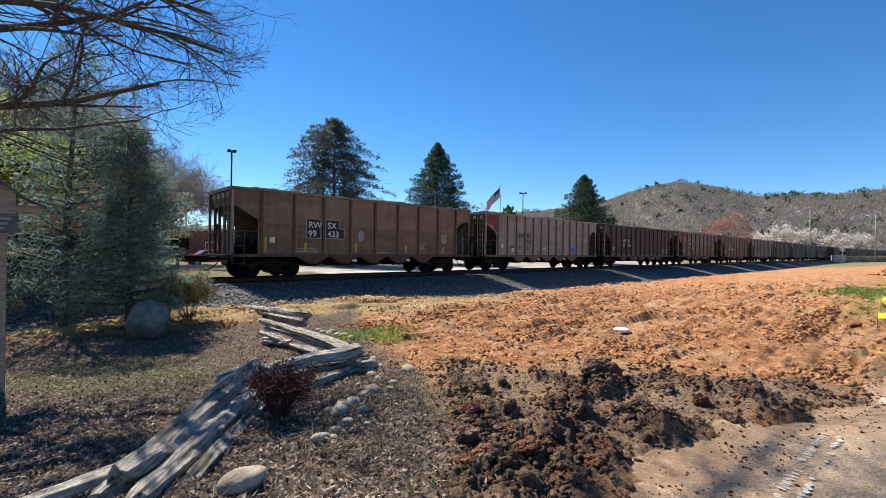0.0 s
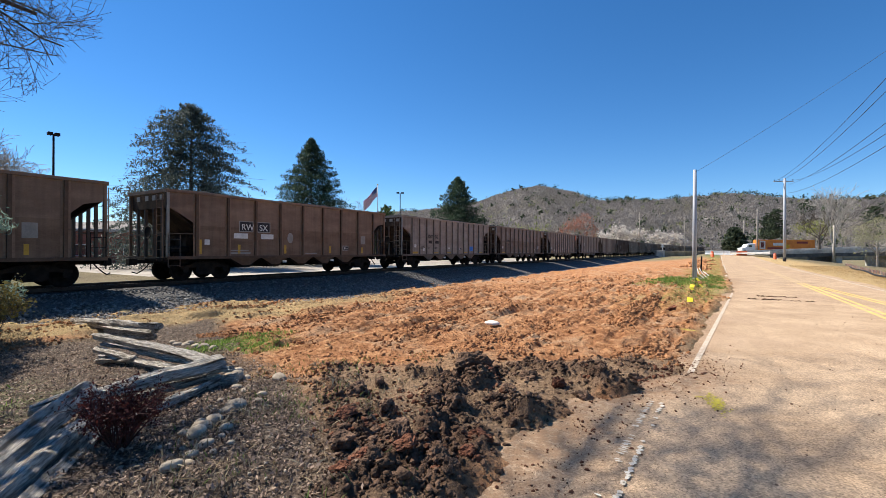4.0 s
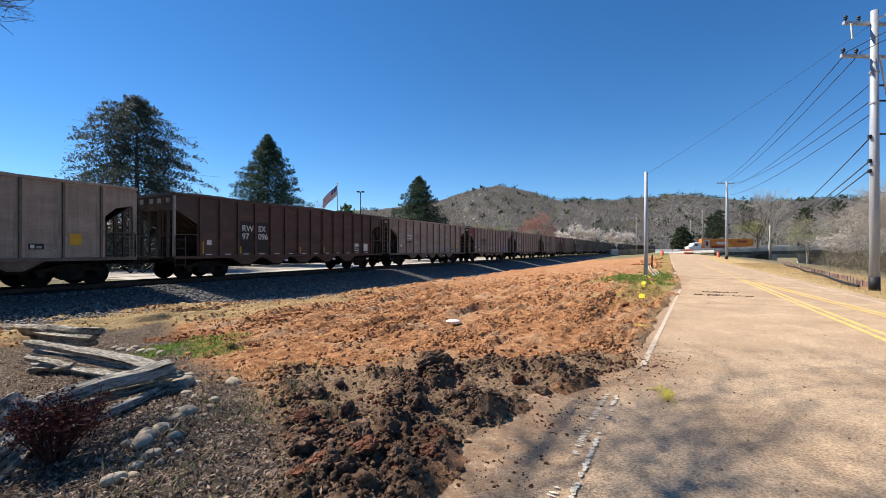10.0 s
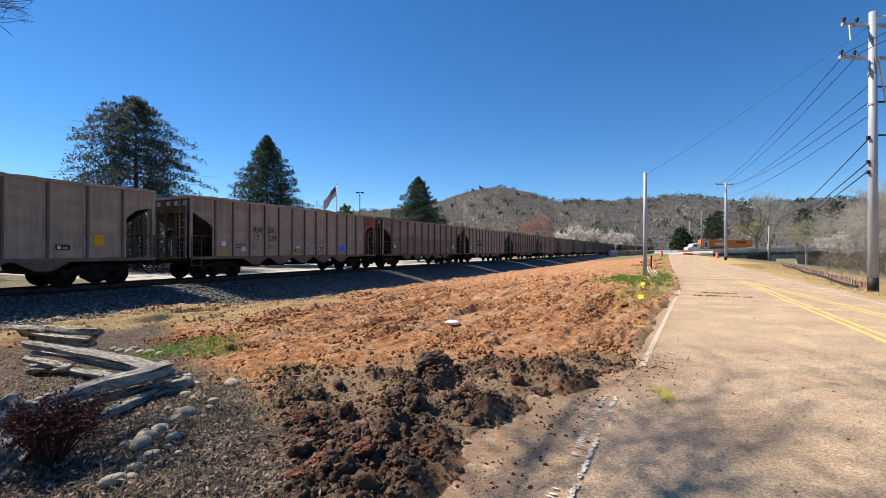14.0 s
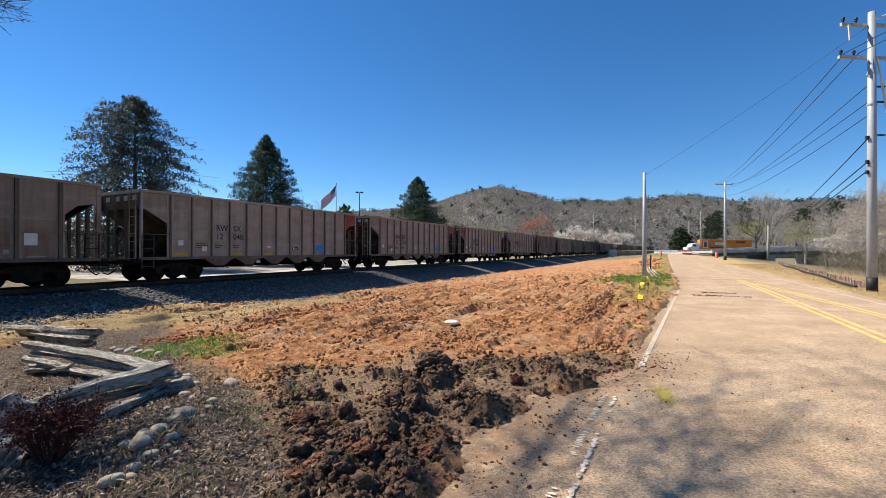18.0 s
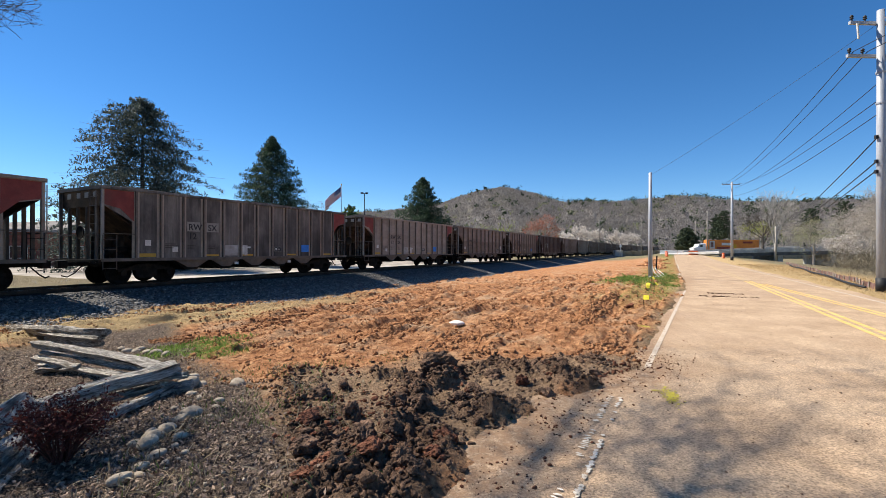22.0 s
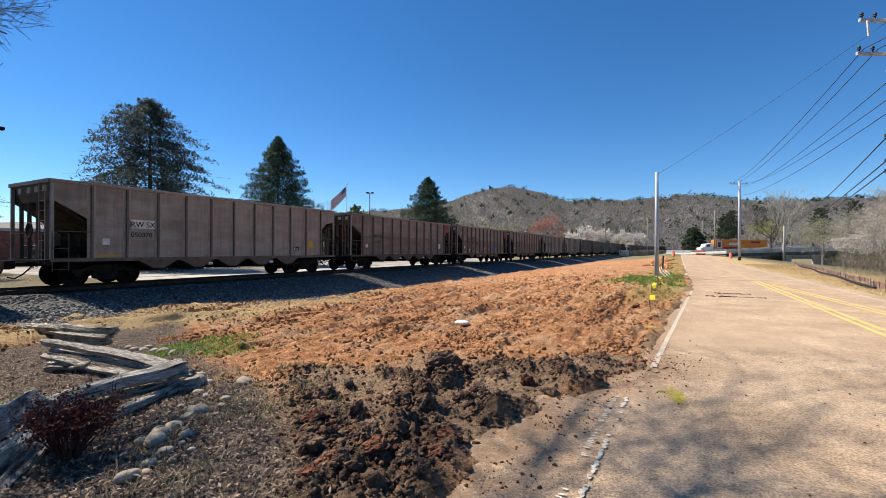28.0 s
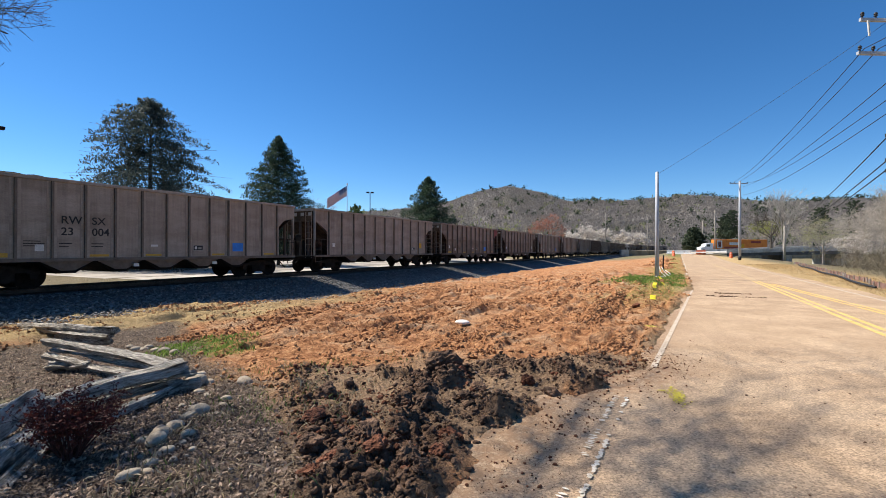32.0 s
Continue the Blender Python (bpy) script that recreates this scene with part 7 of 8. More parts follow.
part("post", bm, BIRDWOOD, bird)
bm = bmesh.new()
prism(bm, [(-0.14, 1.62), (0.14, 1.62), (0.14, 1.88), (0.0, 2.0), (-0.14, 1.88)], -0.12, 0.12)
house = part("nest_box", bm, BIRDWOOD, bird)
for e in (-1, 1):
    bm = bmesh.new()
    beam(bm, (e * 0.2, 0, 1.85), (0, 0, 2.025), 0.34, 0.025)
    part("roof_board", bm, DARKBOARD, house)
bm = bmesh.new()
prism(bm, [(0.14, 1.64), (0.38, 1.64), (0.38, 1.74), (0.14, 1.74)], -0.1, 0.1)
part("side_box", bm, BIRDWOOD, house)
bm = bmesh.new()
beam(bm, (0.15, 0, 1.86), (0.42, 0, 1.73), 0.28, 0.02)
part("side_roof", bm, DARKBOARD, house)
sign = thing("hanging_sign", "small dark board with worn pale lettering under the bird house", "sign", m=pose(bx, by, 0.35, 0, 0, 60))
bm = bmesh.new()
box(bm, -0.2, 0.16, -0.165, -0.145, 1.38, 1.6)
board = part("board", bm, DARKBOARD, sign)
for k in range(3):
    bm = bmesh.new()
    box(bm, -0.15, 0.1 - 0.03 * k, -0.169, -0.164, 1.54 - 0.06 * k, 1.57 - 0.06 * k)
    part("lettering_bar", bm, GREYMARK, board)

# ---------- loose stuff on the ground ----------
def lumps(name, label, x, y, size, mat, seed, sink=0.3, category="clods", flat=0.75):
    """Irregular clods: jittered low solids, all in one mesh."""
    rng = np.random.default_rng(seed)
    t = (1 + 5 ** 0.5) / 2
    base = np.array([(-1, t, 0), (1, t, 0), (-1, -t, 0), (1, -t, 0), (0, -1, t), (0, 1, t), (0, -1, -t), (0, 1, -t), (t, 0, -1), (t, 0, 1), (-t, 0, -1), (-t, 0, 1)]) / 1.9
    tri = np.array([(0, 11, 5), (0, 5, 1), (0, 1, 7), (0, 7, 10), (0, 10, 11), (1, 5, 9), (5, 11, 4), (11, 10, 2), (10, 7, 6), (7, 1, 8), (3, 9, 4), (3, 4, 2), (3, 2, 6), (3, 6, 8), (3, 8, 9), (4, 9, 5), (2, 4, 11), (6, 2, 10), (8, 6, 7), (9, 8, 1)])
    k = len(x)
    size = np.asarray(size)
    z = ground_height(x, y)
    v = base[None] * (1 + rng.uniform(-0.5, 0.5, (k, 12, 1))) * (size[:, None, None] * 0.5) * rng.uniform(0.55, 1.45, (k, 1, 3))
    v[:, :, 2] *= flat
    a = rng.uniform(0, math.tau, k)
    c, s = np.cos(a)[:, None], np.sin(a)[:, None]
    vx, vy = v[:, :, 0] * c - v[:, :, 1] * s, v[:, :, 0] * s + v[:, :, 1] * c
    v = np.stack([vx + x[:, None], vy + y[:, None], v[:, :, 2] + (z + size * (0.5 - sink) * flat)[:, None]], -1).reshape(-1, 3)
    f = (tri[None] + (np.arange(k) * 12)[:, None, None]).reshape(-1, 3)
    me = bpy.data.meshes.new(name)
    me.vertices.add(len(v))
    me.vertices.foreach_set("co", v.ravel())
    me.loops.add(f.size)
    me.loops.foreach_set("vertex_index", f.ravel())
    me.polygons.add(len(f))
    me.polygons.foreach_set("loop_start", np.arange(0, f.size, 3))
    me.update(calc_edges=True)
    me.materials.append(mat)
    return tagged(new(name, me), label, category, kind="stuff")


def scatter(n, x0, x1, y0, y1, seed, weight):
    """Random places in a rectangle, kept by the weight (0 to 1) that the masks give."""
    rng = np.random.default_rng(seed)
    x, y = rng.uniform(x0, x1, n), rng.uniform(y0, y1, n)
    ok = rng.random(n) < weight(x, y)
    return x[ok], y[ok], rng


def heaped(x, y):
    return masks(x, y)[1] * heap_mask(x, y)


x, y, rng = scatter(75000, -3.4, 3.6, 2.0, 7.5, 1, lambda x, y: 0.05 * masks(x, y)[1] + 0.7 * heaped(x, y))
lumps("soil_clods", "dark churned clods of damp soil", x, y, 0.008 + 0.05 * rng.random(len(x)) ** 3, DARKCLOD, 2)
x, y, rng = scatter(2600, -3.0, 3.4, 2.2, 7.0, 5, lambda x, y: heaped(x, y) ** 1.5 * 0.8)
lumps("soil_lumps", "larger dark lumps of churned soil", x, y, 0.03 + 0.075 * rng.random(len(x)) ** 2, DARKCLOD, 6, 0.4)
x, y, rng = scatter(14000, -2.5, 3.6, 2.0, 7.5, 3, lambda x, y: masks(x, y)[1] * 0.75 * smooth(0.1, 0.6, NB(x * 1.3 + 30, y * 1.3 + 11, 3)))
lumps("clay_crumbs", "red clay crumbs among the dark soil", x, y, 0.01 + 0.06 * rng.random(len(x)) ** 3.5, REDCLOD, 4)


def tilled(x, y):
    s, q = x * UX + y * UY, -x * UY + y * UX
    c, d, b, g, t = masks(x, y)
    return c * (1 - d) * (1 - 0.7 * g) * (0.12 + 0.88 * smooth(-0.1, 0.5, NB(s * 0.22, q * 1.1, 3))) * smooth(40, 14, np.hypot(x, y))


def torn(x, y):
    """Clods lie along the rows that the blade left, with smooth ground between."""
    s, q = x * UX + y * UY, -x * UY + y * UX
    return tilled(x, y) * (0.16 + 0.84 * smooth(0.0, 0.35, NB(s * 0.35, q * 2.2, 4) + 0.4 * NB(x * 0.6, y * 0.6, 2)))


x, y, rng = scatter(260000, -11, 7, 5.3, 15, 7, torn)
lumps("field_clods", "red clay clods on the graded field", x, y, 0.016 + 0.075 * rng.random(len(x)) ** 5, CLOD, 8, 0.38, flat=0.9)
x, y, rng = scatter(90000, -15, 15, 14, 40, 17, torn)
lumps("field_clods", "red clay clods farther out on the graded field", x, y, 0.04 + 0.12 * rng.random(len(x)) ** 4, CLOD, 18, 0.42, flat=0.8)


def spilled(x, y):
    s, q = x * UX + y * UY, -x * UY + y * UX
    rim = 0.78 - 0.058 * s + 0.62 * smooth(6.2, 4.4, s)
    return smooth(1.3, -0.1, rim - q) ** 3 * smooth(-0.6, -0.2, q - rim + 0.9) * smooth(0.3, 0.0, q - rim) * smooth(-0.6, 0.4, NB(x * 1.6, y * 1.6, 3)) * smooth(9.5, 7.0, s)


x, y, rng = scatter(60000, -1.5, 4.5, 2.2, 9.0, 9, spilled)
ob = lumps("road_grit", "small crumbs of soil spilled on the asphalt edge", x, y, 0.004 + 0.026 * rng.random(len(x)) ** 6, REDCLOD, 10, 0.3)
co = np.empty(len(ob.data.vertices) * 3)
ob.data.vertices.foreach_get("co", co)
co = co.reshape(-1, 3)
co[:, 2] += np.repeat(np.maximum(0.014 - ground_height(x, y), 0.0), 12)
ob.data.vertices.foreach_set("co", co.ravel())
def clod(x, y, size, seed, mat):
    """A torn lump of earth."""
    rng = np.random.default_rng(seed)
    bm = bmesh.new()
    bmesh.ops.create_icosphere(bm, subdivisions=4, radius=1.0)
    o = Vector(rng.uniform(0, 50, 3))
    st = rng.uniform(0.75, 1.25, 3)
    for v in bm.verts:
        k = 1 + 0.5 * noise.noise(v.co * 1.4 + o) + 0.32 * abs(noise.noise(v.co * 3.1 + o)) + 0.2 * noise.noise(v.co * 7 + o)
        v.co = Vector((v.co.x * st[0], v.co.y * st[1], v.co.z * 0.8 * st[2])) * (size * 0.5 * k)
    ob = new("earth_clod", finish("earth_clod", bm, mat))
    ob.matrix_basis = pose(x, y, gz(x, y) + size * 0.18, rng.uniform(-25, 25), rng.uniform(-25, 25), rng.uniform(0, 360))
    tagged(ob, "large crumbling clod of red-brown earth", "clod", "earth clods")


for i, (cx, cy, d) in enumerate(((-0.12, 5.66, 0.3), (-0.42, 5.55, 0.17), (0.1, 5.5, 0.16), (-0.9, 4.2, 0.2), (-0.7, 3.7, 0.2), (-0.3, 3.15, 0.15), (-0.1, 3.3, 0.14), (-0.75, 3.05, 0.16), (-0.5, 4.5, 0.2), (0.15, 4.7, 0.2), (0.9, 5.3, 0.17), (1.4, 5.4, 0.18), (-1.1, 3.4, 0.18), (-1.4, 4.9, 0.2), (5.1, 12.4, 0.2), (-0.95, 5.9, 0.16), (-0.55, 3.2, 0.17), (-0.95, 3.0, 0.14), (-0.85, 3.1, 0.14), (-0.2, 2.95, 0.12), (0.3, 5.1, 0.16), (-0.25, 4.3, 0.18), (-1.25, 4.0, 0.16), (-1.2, 5.2, 0.15), (1.1, 4.9, 0.14), (0.6, 5.6, 0.16), (0.0, 3.6, 0.16), (1.9, 5.7, 0.14))):
    clod(cx, cy, d, 600 + i, REDCLOD if i % 4 == 2 or i in (16, 17) else DARKCLOD)

# ballast stones on the bank
rng = np.random.default_rng(12)
s, q = rng.uniform(-14, 40, 24000), rng.uniform(14.0, 18.6, 24000)
x, y = s * UX - q * UY, s * UY + q * UX
bank = np.interp(q, [14.1, 14.9, 17.7, 18.3, 22.5], [-0.72, -0.6, 0.02, 0.08, 0.08]) + 0.3 * smooth(17, 6, s) * smooth(17.7, 14.9, q)
BALLASTSTONE = material("ballast_stone", (0.09, 0.086, 0.08), (0.3, 0.288, 0.27), 6.0, 0.9, 0.0, 0.3, 30.0)
# stones take the same painted shade, stronger up the bank towards the rails
dust_or_shade_over(BALLASTSTONE, (0.015, 0.014, 0.014), (0.07, 0.066, 0.062))
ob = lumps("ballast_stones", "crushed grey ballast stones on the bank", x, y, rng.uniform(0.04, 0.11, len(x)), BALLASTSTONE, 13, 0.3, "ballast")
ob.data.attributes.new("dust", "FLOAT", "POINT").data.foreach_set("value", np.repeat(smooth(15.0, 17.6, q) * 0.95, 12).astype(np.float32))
co = np.empty(len(ob.data.vertices) * 3)
ob.data.vertices.foreach_get("co", co)
co = co.reshape(-1, 3)
co[:, 2] += np.repeat(bank - ground_height(x, y), 12)
ob.data.vertices.foreach_set("co", co.ravel())

# mulch, leaves, straw and grass
def litter(name, label, x, y, size, mat, seed, lift=0.01, upright=0.0, slim=0.5, category="litter"):
    rng = np.random.default_rng(seed)
    k = len(x)
    z = ground_height(x, y) + lift + (rng.random(k) * 0.5 * np.asarray(size) if not upright else np.asarray(size) * 0.35)
    ob = new(name, cards(name, np.stack([x, y, z], 1), size, mat, rng, 0 if upright else 3.0, slim, -upright))
    return tagged(ob, label, category, kind="stuff")


x, y, rng = scatter(230000, -13, -0.6, 1.2, 15, 21, lambda x, y: masks(x, y)[2] * (1 - masks(x, y)[1]) * smooth(16, 4, np.hypot(x, y)))
litter("leaf_litter", "dead leaves and bark mulch in the bed", x, y, 0.02 + 0.03 * rng.random(len(x)), DEADLEAF, 22, 0.006, 0.0, 0.38)
x, y, rng = scatter(9000, -12.5, -1.2, 1.6, 14, 23, lambda x, y: masks(x, y)[2] * (1 - masks(x, y)[1]) * smooth(16, 4, np.hypot(x, y)))
lumps("mulch_pebbles", "small pebbles and bark bits in the bed", x, y, 0.012 + 0.035 * rng.random(len(x)) ** 2, STONE, 24, 0.25, "pebbles", 0.6)
x, y, rng = scatter(26000, -9, 13, 3, 30, 25, lambda x, y: np.clip(masks(x, y)[3] - 0.25, 0, 1) * (1 - masks(x, y)[1]))
litter("grass_tufts", "fresh green grass sprouting on the clay", x, y, 0.06 + 0.06 * rng.random(len(x)), GRASS, 26, 0.0, 2.5, 0.16, "grass")
x, y, rng = scatter(7000, -3.2, 0.8, 2.0, 6.9, 27, lambda x, y: (smooth(0.2, 0.8, NB(x * 0.9 + 3, y * 0.9, 3)) * 0.5 + 0.55 * smooth(1.3, 0.4, np.abs(x + 1.75 + 0.25 * (y - 4))) * smooth(-0.2, 0.5, NB(x * 2 + 3, y * 2, 2))) * (1 - 0.8 * smooth(-0.3, 0.3, x)))
litter("weed_tufts", "thin green weeds among the churned soil", x, y, 0.04 + 0.05 * rng.random(len(x)), leafy("olive_weeds", (0.08, 0.115, 0.03), (0.22, 0.26, 0.085), 0.7), 28, 0.0, 2.5, 0.12, "weeds")
x, y, rng = scatter(22000, -14, 2, 8, 22, 29, lambda x, y: smooth(2.0, 0.3, np.abs((-x * UY + y * UX) - 13.8 - 0.4 * NB(x * 0.5, y * 0.5))) * 0.8)
litter("dry_grass", "dry straw-coloured grass along the foot of the bank", x, y, 0.07 + 0.12 * rng.random(len(x)), STRAW, 30, 0.0, 2.0, 0.08, "grass")
rng = np.random.default_rng(39)
s, q = rng.uniform(12, 62, 26000), rng.uniform(-9.6, -6.1, 26000)
keep = NB(s * 0.3, q * 0.8, 3) + rng.uniform(-0.5, 0.9, 26000) > 0
s, q = s[keep], q[keep] - 0.06 * np.maximum(0, s[keep] - 25) * rng.random(keep.sum())
litter("verge_straw", "dry straw spread over the verge across the road", s * UX - q * UY, s * UY + q * UX, 0.07 + 0.09 * rng.random(len(s)), leafy("golden_straw", (0.3, 0.2, 0.09), (0.66, 0.48, 0.25), 0.8), 40, 0.0, 0.5, 0.12, "straw")
for gx0, gx1, gy0, gy1, gn, sd in ((-8, -2, 6, 13, 34000, 35), (6, 14, 19, 30, 26000, 37)):
    x, y, rng = scatter(gn, gx0, gx1, gy0, gy1, sd, lambda x, y: np.clip(masks(x, y)[3] - 0.15, 0, 1) * (1 - masks(x, y)[1]) * smooth(-0.5, 0.3, NB(x * 1.9, y * 1.9, 2)))
    litter("spring_grass", "patch of fresh green grass on the clay", x, y, 0.05 + 0.05 * rng.random(len(x)) + 0.002 * gy0, GRASS, sd + 1, 0.0, 2.0, 0.2, "grass")
x, y, rng = scatter(420, -2.4, -0.4, 2.6, 4.6, 31, lambda x, y: 0.6 * smooth(-0.1, 0.6, NB(x * 1.5, y * 1.5, 2)))
litter("straw_bits", "dry stalks lying on the soil", x, y, 0.05 + 0.09 * rng.random(len(x)), STRAW, 32, 0.02, 0.0, 0.07, "straw")

x, y, rng = scatter(9000, -3.2, 0.3, 2.0, 6.6, 33, lambda x, y: smooth(1.4, 0.4, np.abs(x + 1.7 + 0.25 * (y - 4))) * smooth(-0.1, 0.5, NB(x * 1.7 + 13, y * 1.7, 2)))
litter("dead_weeds", "withered brown weeds between the bed and the soil", x, y, 0.04 + 0.07 * rng.random(len(x)), leafy("withered_weed", (0.15, 0.115, 0.07), (0.46, 0.38, 0.25), 0.8, 0.2), 34, 0.0, 1.2, 0.12, "weeds")

# sprayed survey marks
SPRAY = plain("yellow_spray_paint", (0.46, 0.38, 0.05), 0.8)
def spray(x, y, w, l, turn, z=None):
    """Paint sprayed on the ground: a dense core of specks that thins out at its edge."""
    rng = np.random.default_rng(int((x + 50) * 97))
    bm = bmesh.new()
    for k in range(260):
        a, b = rng.normal(0, 0.5, 2)
        r = rng.uniform(0.25, 1.0) * 0.1 * math.sqrt(w * l)
        ring = [bm.verts.new((w * a + r * math.cos(i * math.tau / 6) * rng.uniform(0.6, 1.3), l * b + r * math.sin(i * math.tau / 6) * rng.uniform(0.6, 1.3), 0.0002 * (k % 11))) for i in range(6)]
        bm.faces.new(ring)
    ob = new("spray_mark", finish("spray_mark", bm, SPRAY))
    ob.matrix_basis = pose(x, y, (gz(x, y) + 0.03) if z is None else z, 0, 0, turn)
    tagged(ob, "yellow survey paint sprayed on the ground", "paint mark", "survey marks")


spray(2.45, 4.87, 0.08, 0.3, -17, 0.019)
spray(2.37, 5.04, 0.06, 0.03, 0, 0.019)
spray(3.85, 8.66, 0.1, 0.14, 20, max(gz(3.85, 8.66) + 0.05, 0.02))


def survey_flag(x, y, turn):
    """A wire stake with a small square of yellow plastic."""
    f = thing("survey_flag", "small yellow survey flag on a wire stake in the verge", "flag", "survey flags", pose(x, y, gz(x, y), 0, 0, turn))
    bm = bmesh.new()
    tube(bm, [(0, 0, -0.05), (0, 0, 0.3)], 0.006, 5)
    part("stake", bm, DARKSTEEL, f)
    bm = bmesh.new()
    box(bm, 0.0, 0.07, -0.003, 0.003, 0.18, 0.29)
    for v in box(bm, 0.07, 0.14, -0.003, 0.003, 0.18, 0.285):
        v.co.y += 0.3 * (v.co.x - 0.07)
    for v in bm.verts:
        v.co.y += 1.1 * (v.co.z - 0.29)
    part("flag_cloth", bm, FLAGYELLOW, f)


FLAGYELLOW = plain("yellow_plastic", (0.72, 0.6, 0.04), 0.5)
for fx, fy, turn in ((7.37, 16.5, 10), (5.4, 12.2, -25), (8.36, 17.9, 30), (7.6, 16.9, -40), (9.3, 20.2, 15)):
    survey_flag(fx, fy, turn)
# worn chips of the white edge line near the camera
bm = bmesh.new()
rng = np.random.default_rng(77)
for i in range(84):
    s = 2.3 + 0.037 * i + rng.uniform(-0.008, 0.008)
    for off in (-0.055, 0.055):
        if NB.one(np.array(s * 2.2 + 4), np.array(off * 20)) + rng.uniform(-0.4, 0.4) < -0.6 or 5.15 < s < 5.5:
            continue
        q = 0.58 - 0.03 * (s - 3.7) + off + rng.uniform(-0.01, 0.01)
        x, y = plan(s, q)
        m = pose(x, y, max(road_z(s, q), gz(x, y)) + 0.012, 0, 0, 90 - math.degrees(HEADING) + rng.uniform(-14, 14))
        ring = [(math.cos(k * math.tau / 7) * (0.013 if off > 0 else 0.026) * rng.uniform(0.6, 1.2), math.sin(k * math.tau / 7) * (0.033 if off > 0 else 0.022) * rng.uniform(0.6, 1.2)) for k in range(7)]
        bm.faces.new([bm.verts.new(m @ Vector((a, b, 0))) for a, b in ring])
tagged(new("paint_chips", finish("paint_chips", bm, material("flaked_line_paint", (0.52, 0.45, 0.36), (0.72, 0.65, 0.55), 9.0, 0.9, 0.0, 0.0, 50.0, None, 0.1))), "flaking chips of the old white edge line", "road marking", kind="stuff")
# soil dropped on the carriageway
rng = np.random.default_rng(78)
s, q = np.concatenate([rng.normal(18.0, 0.1, 130), rng.normal(19.3, 0.1, 90)]), np.concatenate([rng.uniform(-2.6, -0.9, 130), rng.uniform(-2.3, -1.2, 90)])
x, y = s * UX - q * UY, s * UY + q * UX
ob = lumps("road_soil", "crumbs of soil tracked over the asphalt", x, y, 0.015 + 0.06 * rng.random(len(x)) ** 2, DARKCLOD, 79, 0.3)
ob.location.z = 0.13
s, q = rng.uniform(2, 16, 900), rng.uniform(-5.0, 0.5, 900)
x, y = s * UX - q * UY, s * UY + q * UX
ob = lumps("road_specks", "small dark specks of grit on the asphalt", x, y, 0.006 + 0.016 * rng.random(len(x)) ** 3, DARKCLOD, 80, 0.3)
co = np.empty(len(ob.data.vertices) * 3)
ob.data.vertices.foreach_get("co", co)
co = co.reshape(-1, 3)
co[:, 2] += np.repeat(0.014 - ground_height(x, y), 12)
ob.data.vertices.foreach_set("co", co.ravel())
# clay heaps beside the road
for i, (s, q, d) in enumerate(((52, 2.0, 1.3), (60, 1.2, 1.2), (68, 2.4, 1.5), (78, 1.6, 1.4), (44, 1.0, 0.9), (33, 0.9, 0.7), (24, 0.6, 0.5))):
    k = 260
    s, q = s + rng.normal(0, d * 0.9, k), q + rng.normal(0, d * 0.35, k)
    x, y = s * UX - q * UY, s * UY + q * UX
    lumps("clay_heap", "low heap of crumbled red clay beside the road", x, y, d * (0.05 + 0.22 * rng.random(k) ** 3), CLOD, 650 + i, 0.25, "heap")


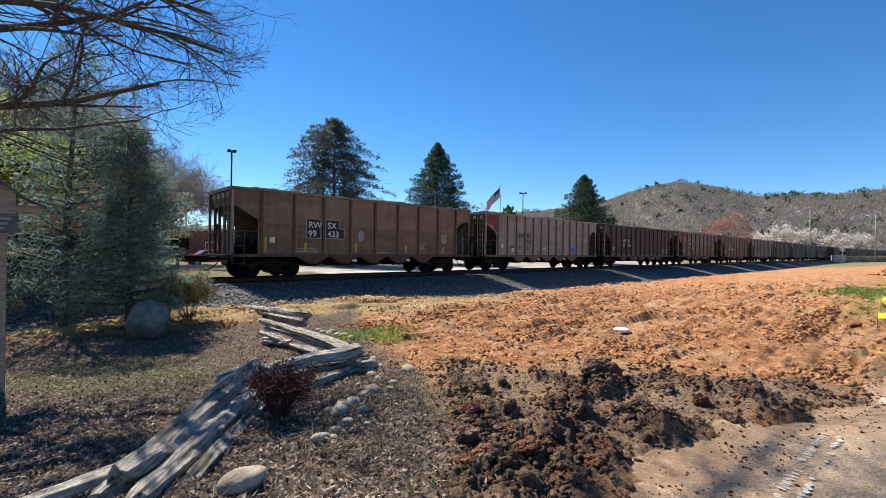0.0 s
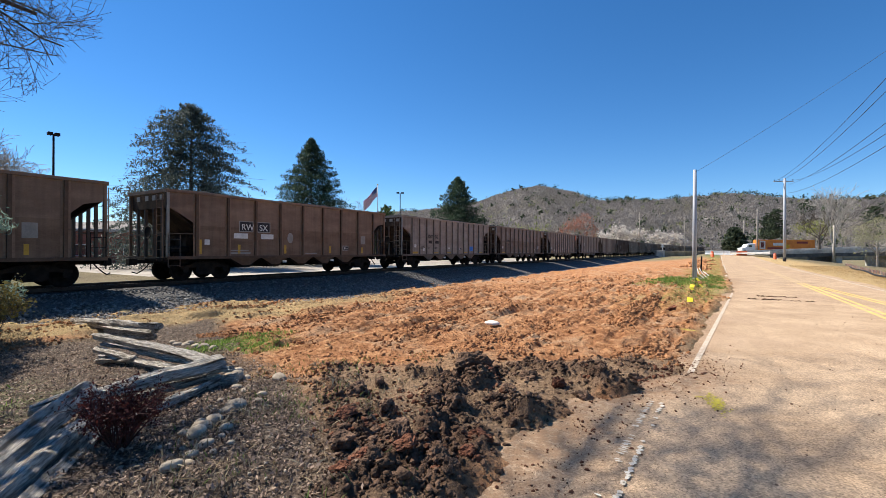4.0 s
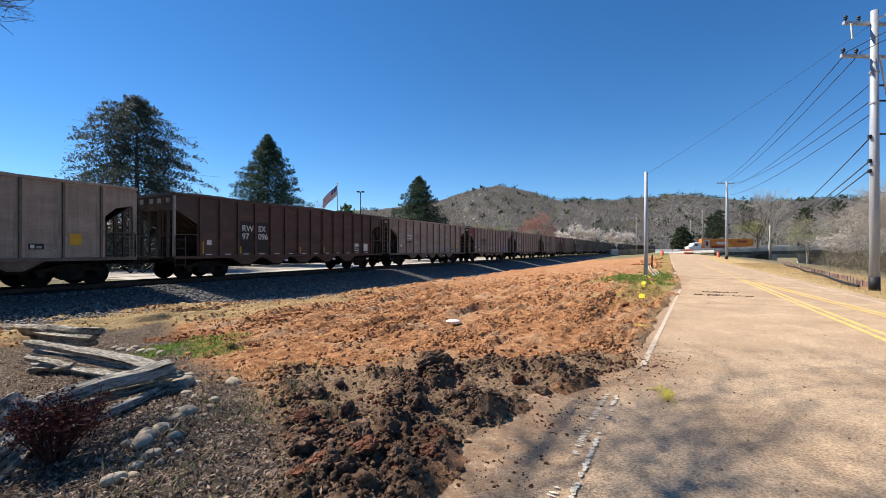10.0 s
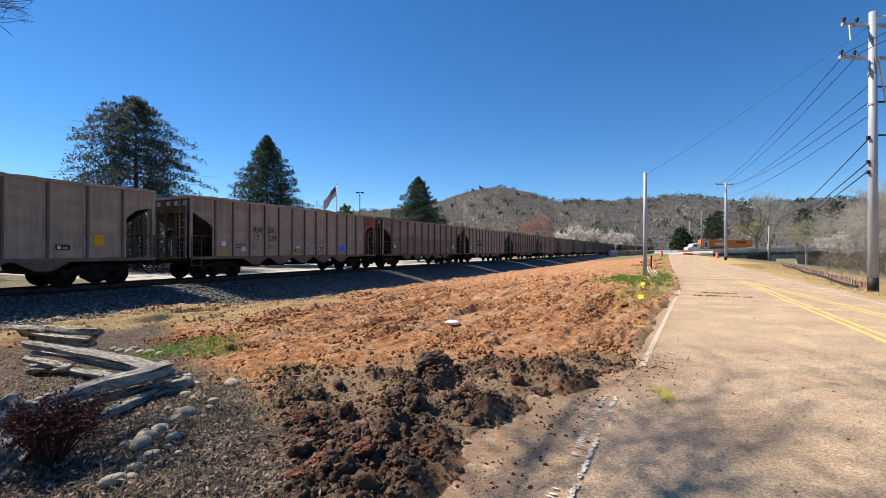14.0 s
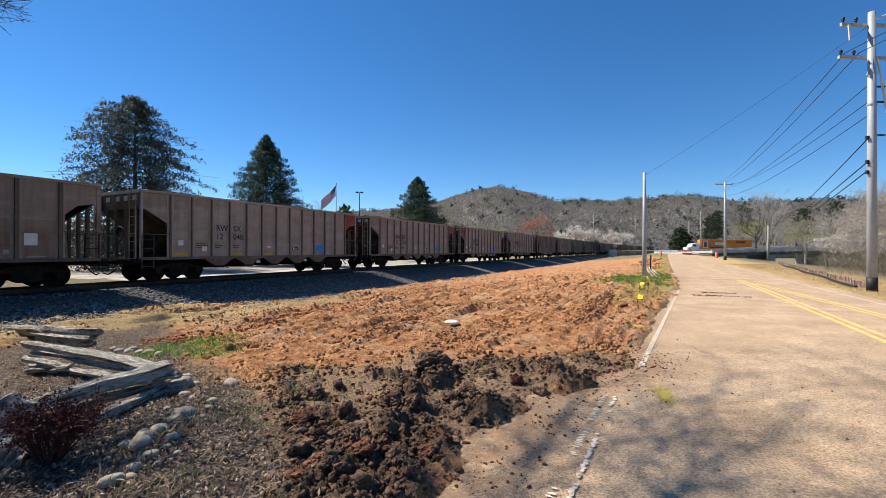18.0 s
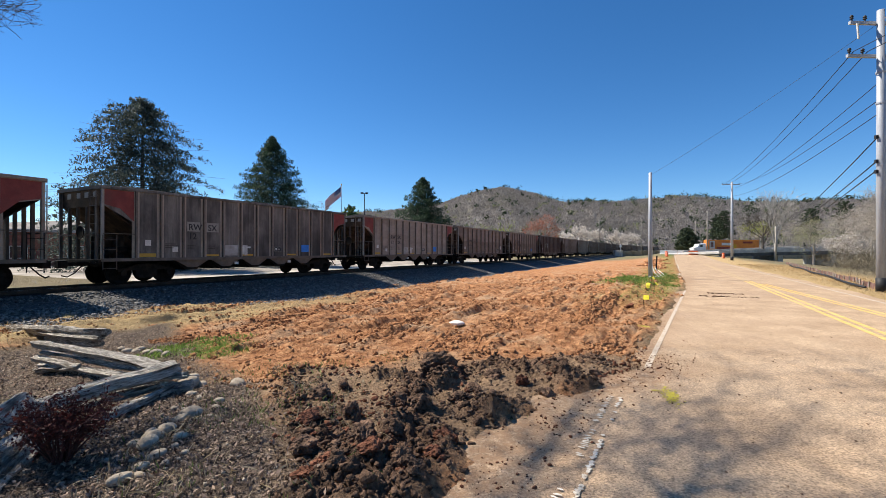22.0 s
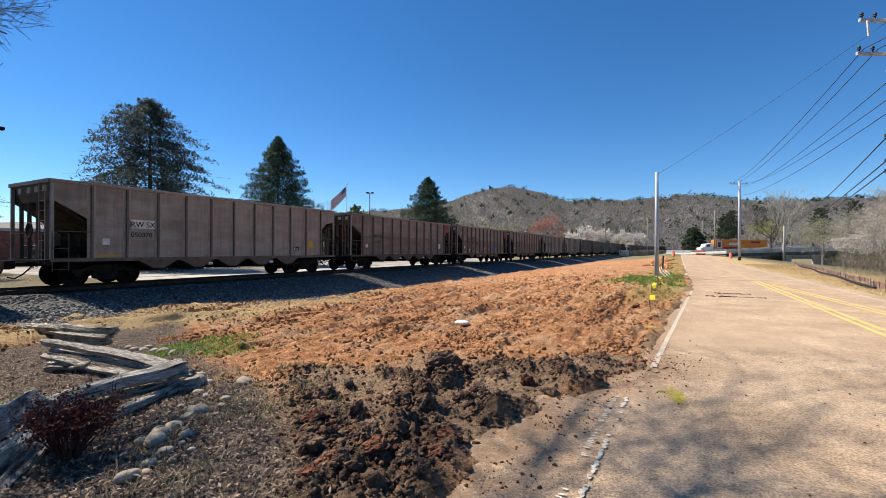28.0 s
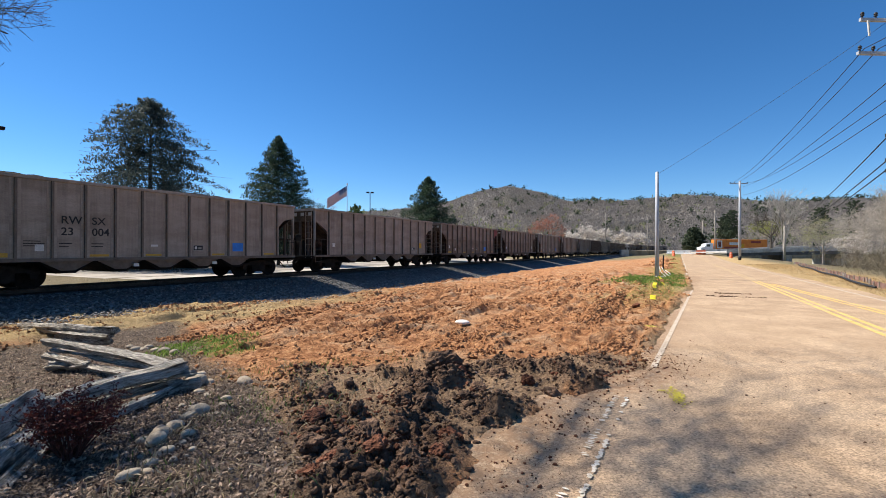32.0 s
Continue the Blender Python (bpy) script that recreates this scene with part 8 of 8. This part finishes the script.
# ---------- what moves ----------
RIGHT_ENDS = [19.36, 34.65, 51.49, 66.78, 82.53, 98.24, 114.05, 129.6, 145.33, 160.9, 177.75, 192.98, 208.16, 223.54, 238.92, 254.12, 268.87, 284.32, 299.59, 315.05, 330.53, 345.99, 361.48, 377.23, 392.71, 408.11, 424.71, 440.67, 456.64, 472.32, 487.93, 503.29, 518.74, 534.34, 549.94, 565.54, 581.14, 596.74, 612.34, 627.94, 643.54, 659.14, 674.74, 690.34, 705.94, 721.54, 737.14, 752.74, 768.34, 783.94, 799.54, 815.14, 830.74, 846.34]


def travel(t):
    """How far the train has come along the track at t seconds."""
    return -14.7732 * t + -0.03095 * t * t + 0.000106 * t ** 3


def on_track(s):
    q = TRACK_Q - bend(s)
    x, y = plan(s, q)
    turn = math.atan(2 * max(0.0, s - 170.0) / 1500.0)
    return pose(x, y, RAIL_Z, 0, 0, 90 - math.degrees(HEADING + turn))


def motions():
    for k, car in train.items():
        rows = []
        for i in range(0, 33):
            rows.append((float(i), on_track(travel(i) + RIGHT_ENDS[k] - KINDS[CARS[k][0]][0])))
        walk(car, rows)
    walk(loco, [(float(i), on_track(travel(i) + 4.2 - LL)) for i in range(33)])
    # the flag swings in the wind: each strip of cloth hangs on the one before it
    swing_t = [0, 2, 4, 6, 8, 10, 12, 14, 16, 18, 21, 24, 26, 28, 30, 32]
    swing_a = [60, 58, 60, 57, 68, 57, 82, 66, 60, 57, 43, 68, 60, 52, 22, 12]
    for i, cloth in enumerate(FLAGPARTS):
        rows = []
        for j in range(0, 129):
            t = j * 0.25
            a = float(np.interp(t, swing_t, swing_a))
            x, y, z = 0.0, 0.0, 0.0
            for k in range(i + 1):
                turn = a + 16 * math.sin(t * 2.6 - k * 0.7)
                if k < i:
                    x -= 0.325 * math.cos(radians(turn))
                    y -= 0.325 * math.sin(radians(turn))
                    z -= 0.265 + 0.06 * (a - 45) / 45
            rows.append((t, pose(x, y, z, 0, 0, turn)))
        walk(cloth, rows)
    # the wheelsets roll with the train; those at the same place in their truck turn alike
    rolling = {}
    for w in [o for o in scene.objects if o.name.split(".")[0] == "wheelset"]:
        a = round(w.location.x, 2)
        if a not in rolling:
            walk(w, [(i / FPS, pose(a, 0, 0.457, 0, math.degrees(travel(i / FPS)) / 0.457, 0)) for i in range(32 * FPS + 1)])
            rolling[a] = w.animation_data
        else:
            w.rotation_mode = "QUATERNION"
            keys = w.animation_data_create()
            keys.action, keys.action_slot = rolling[a].action, rolling[a].action_slot


motions()
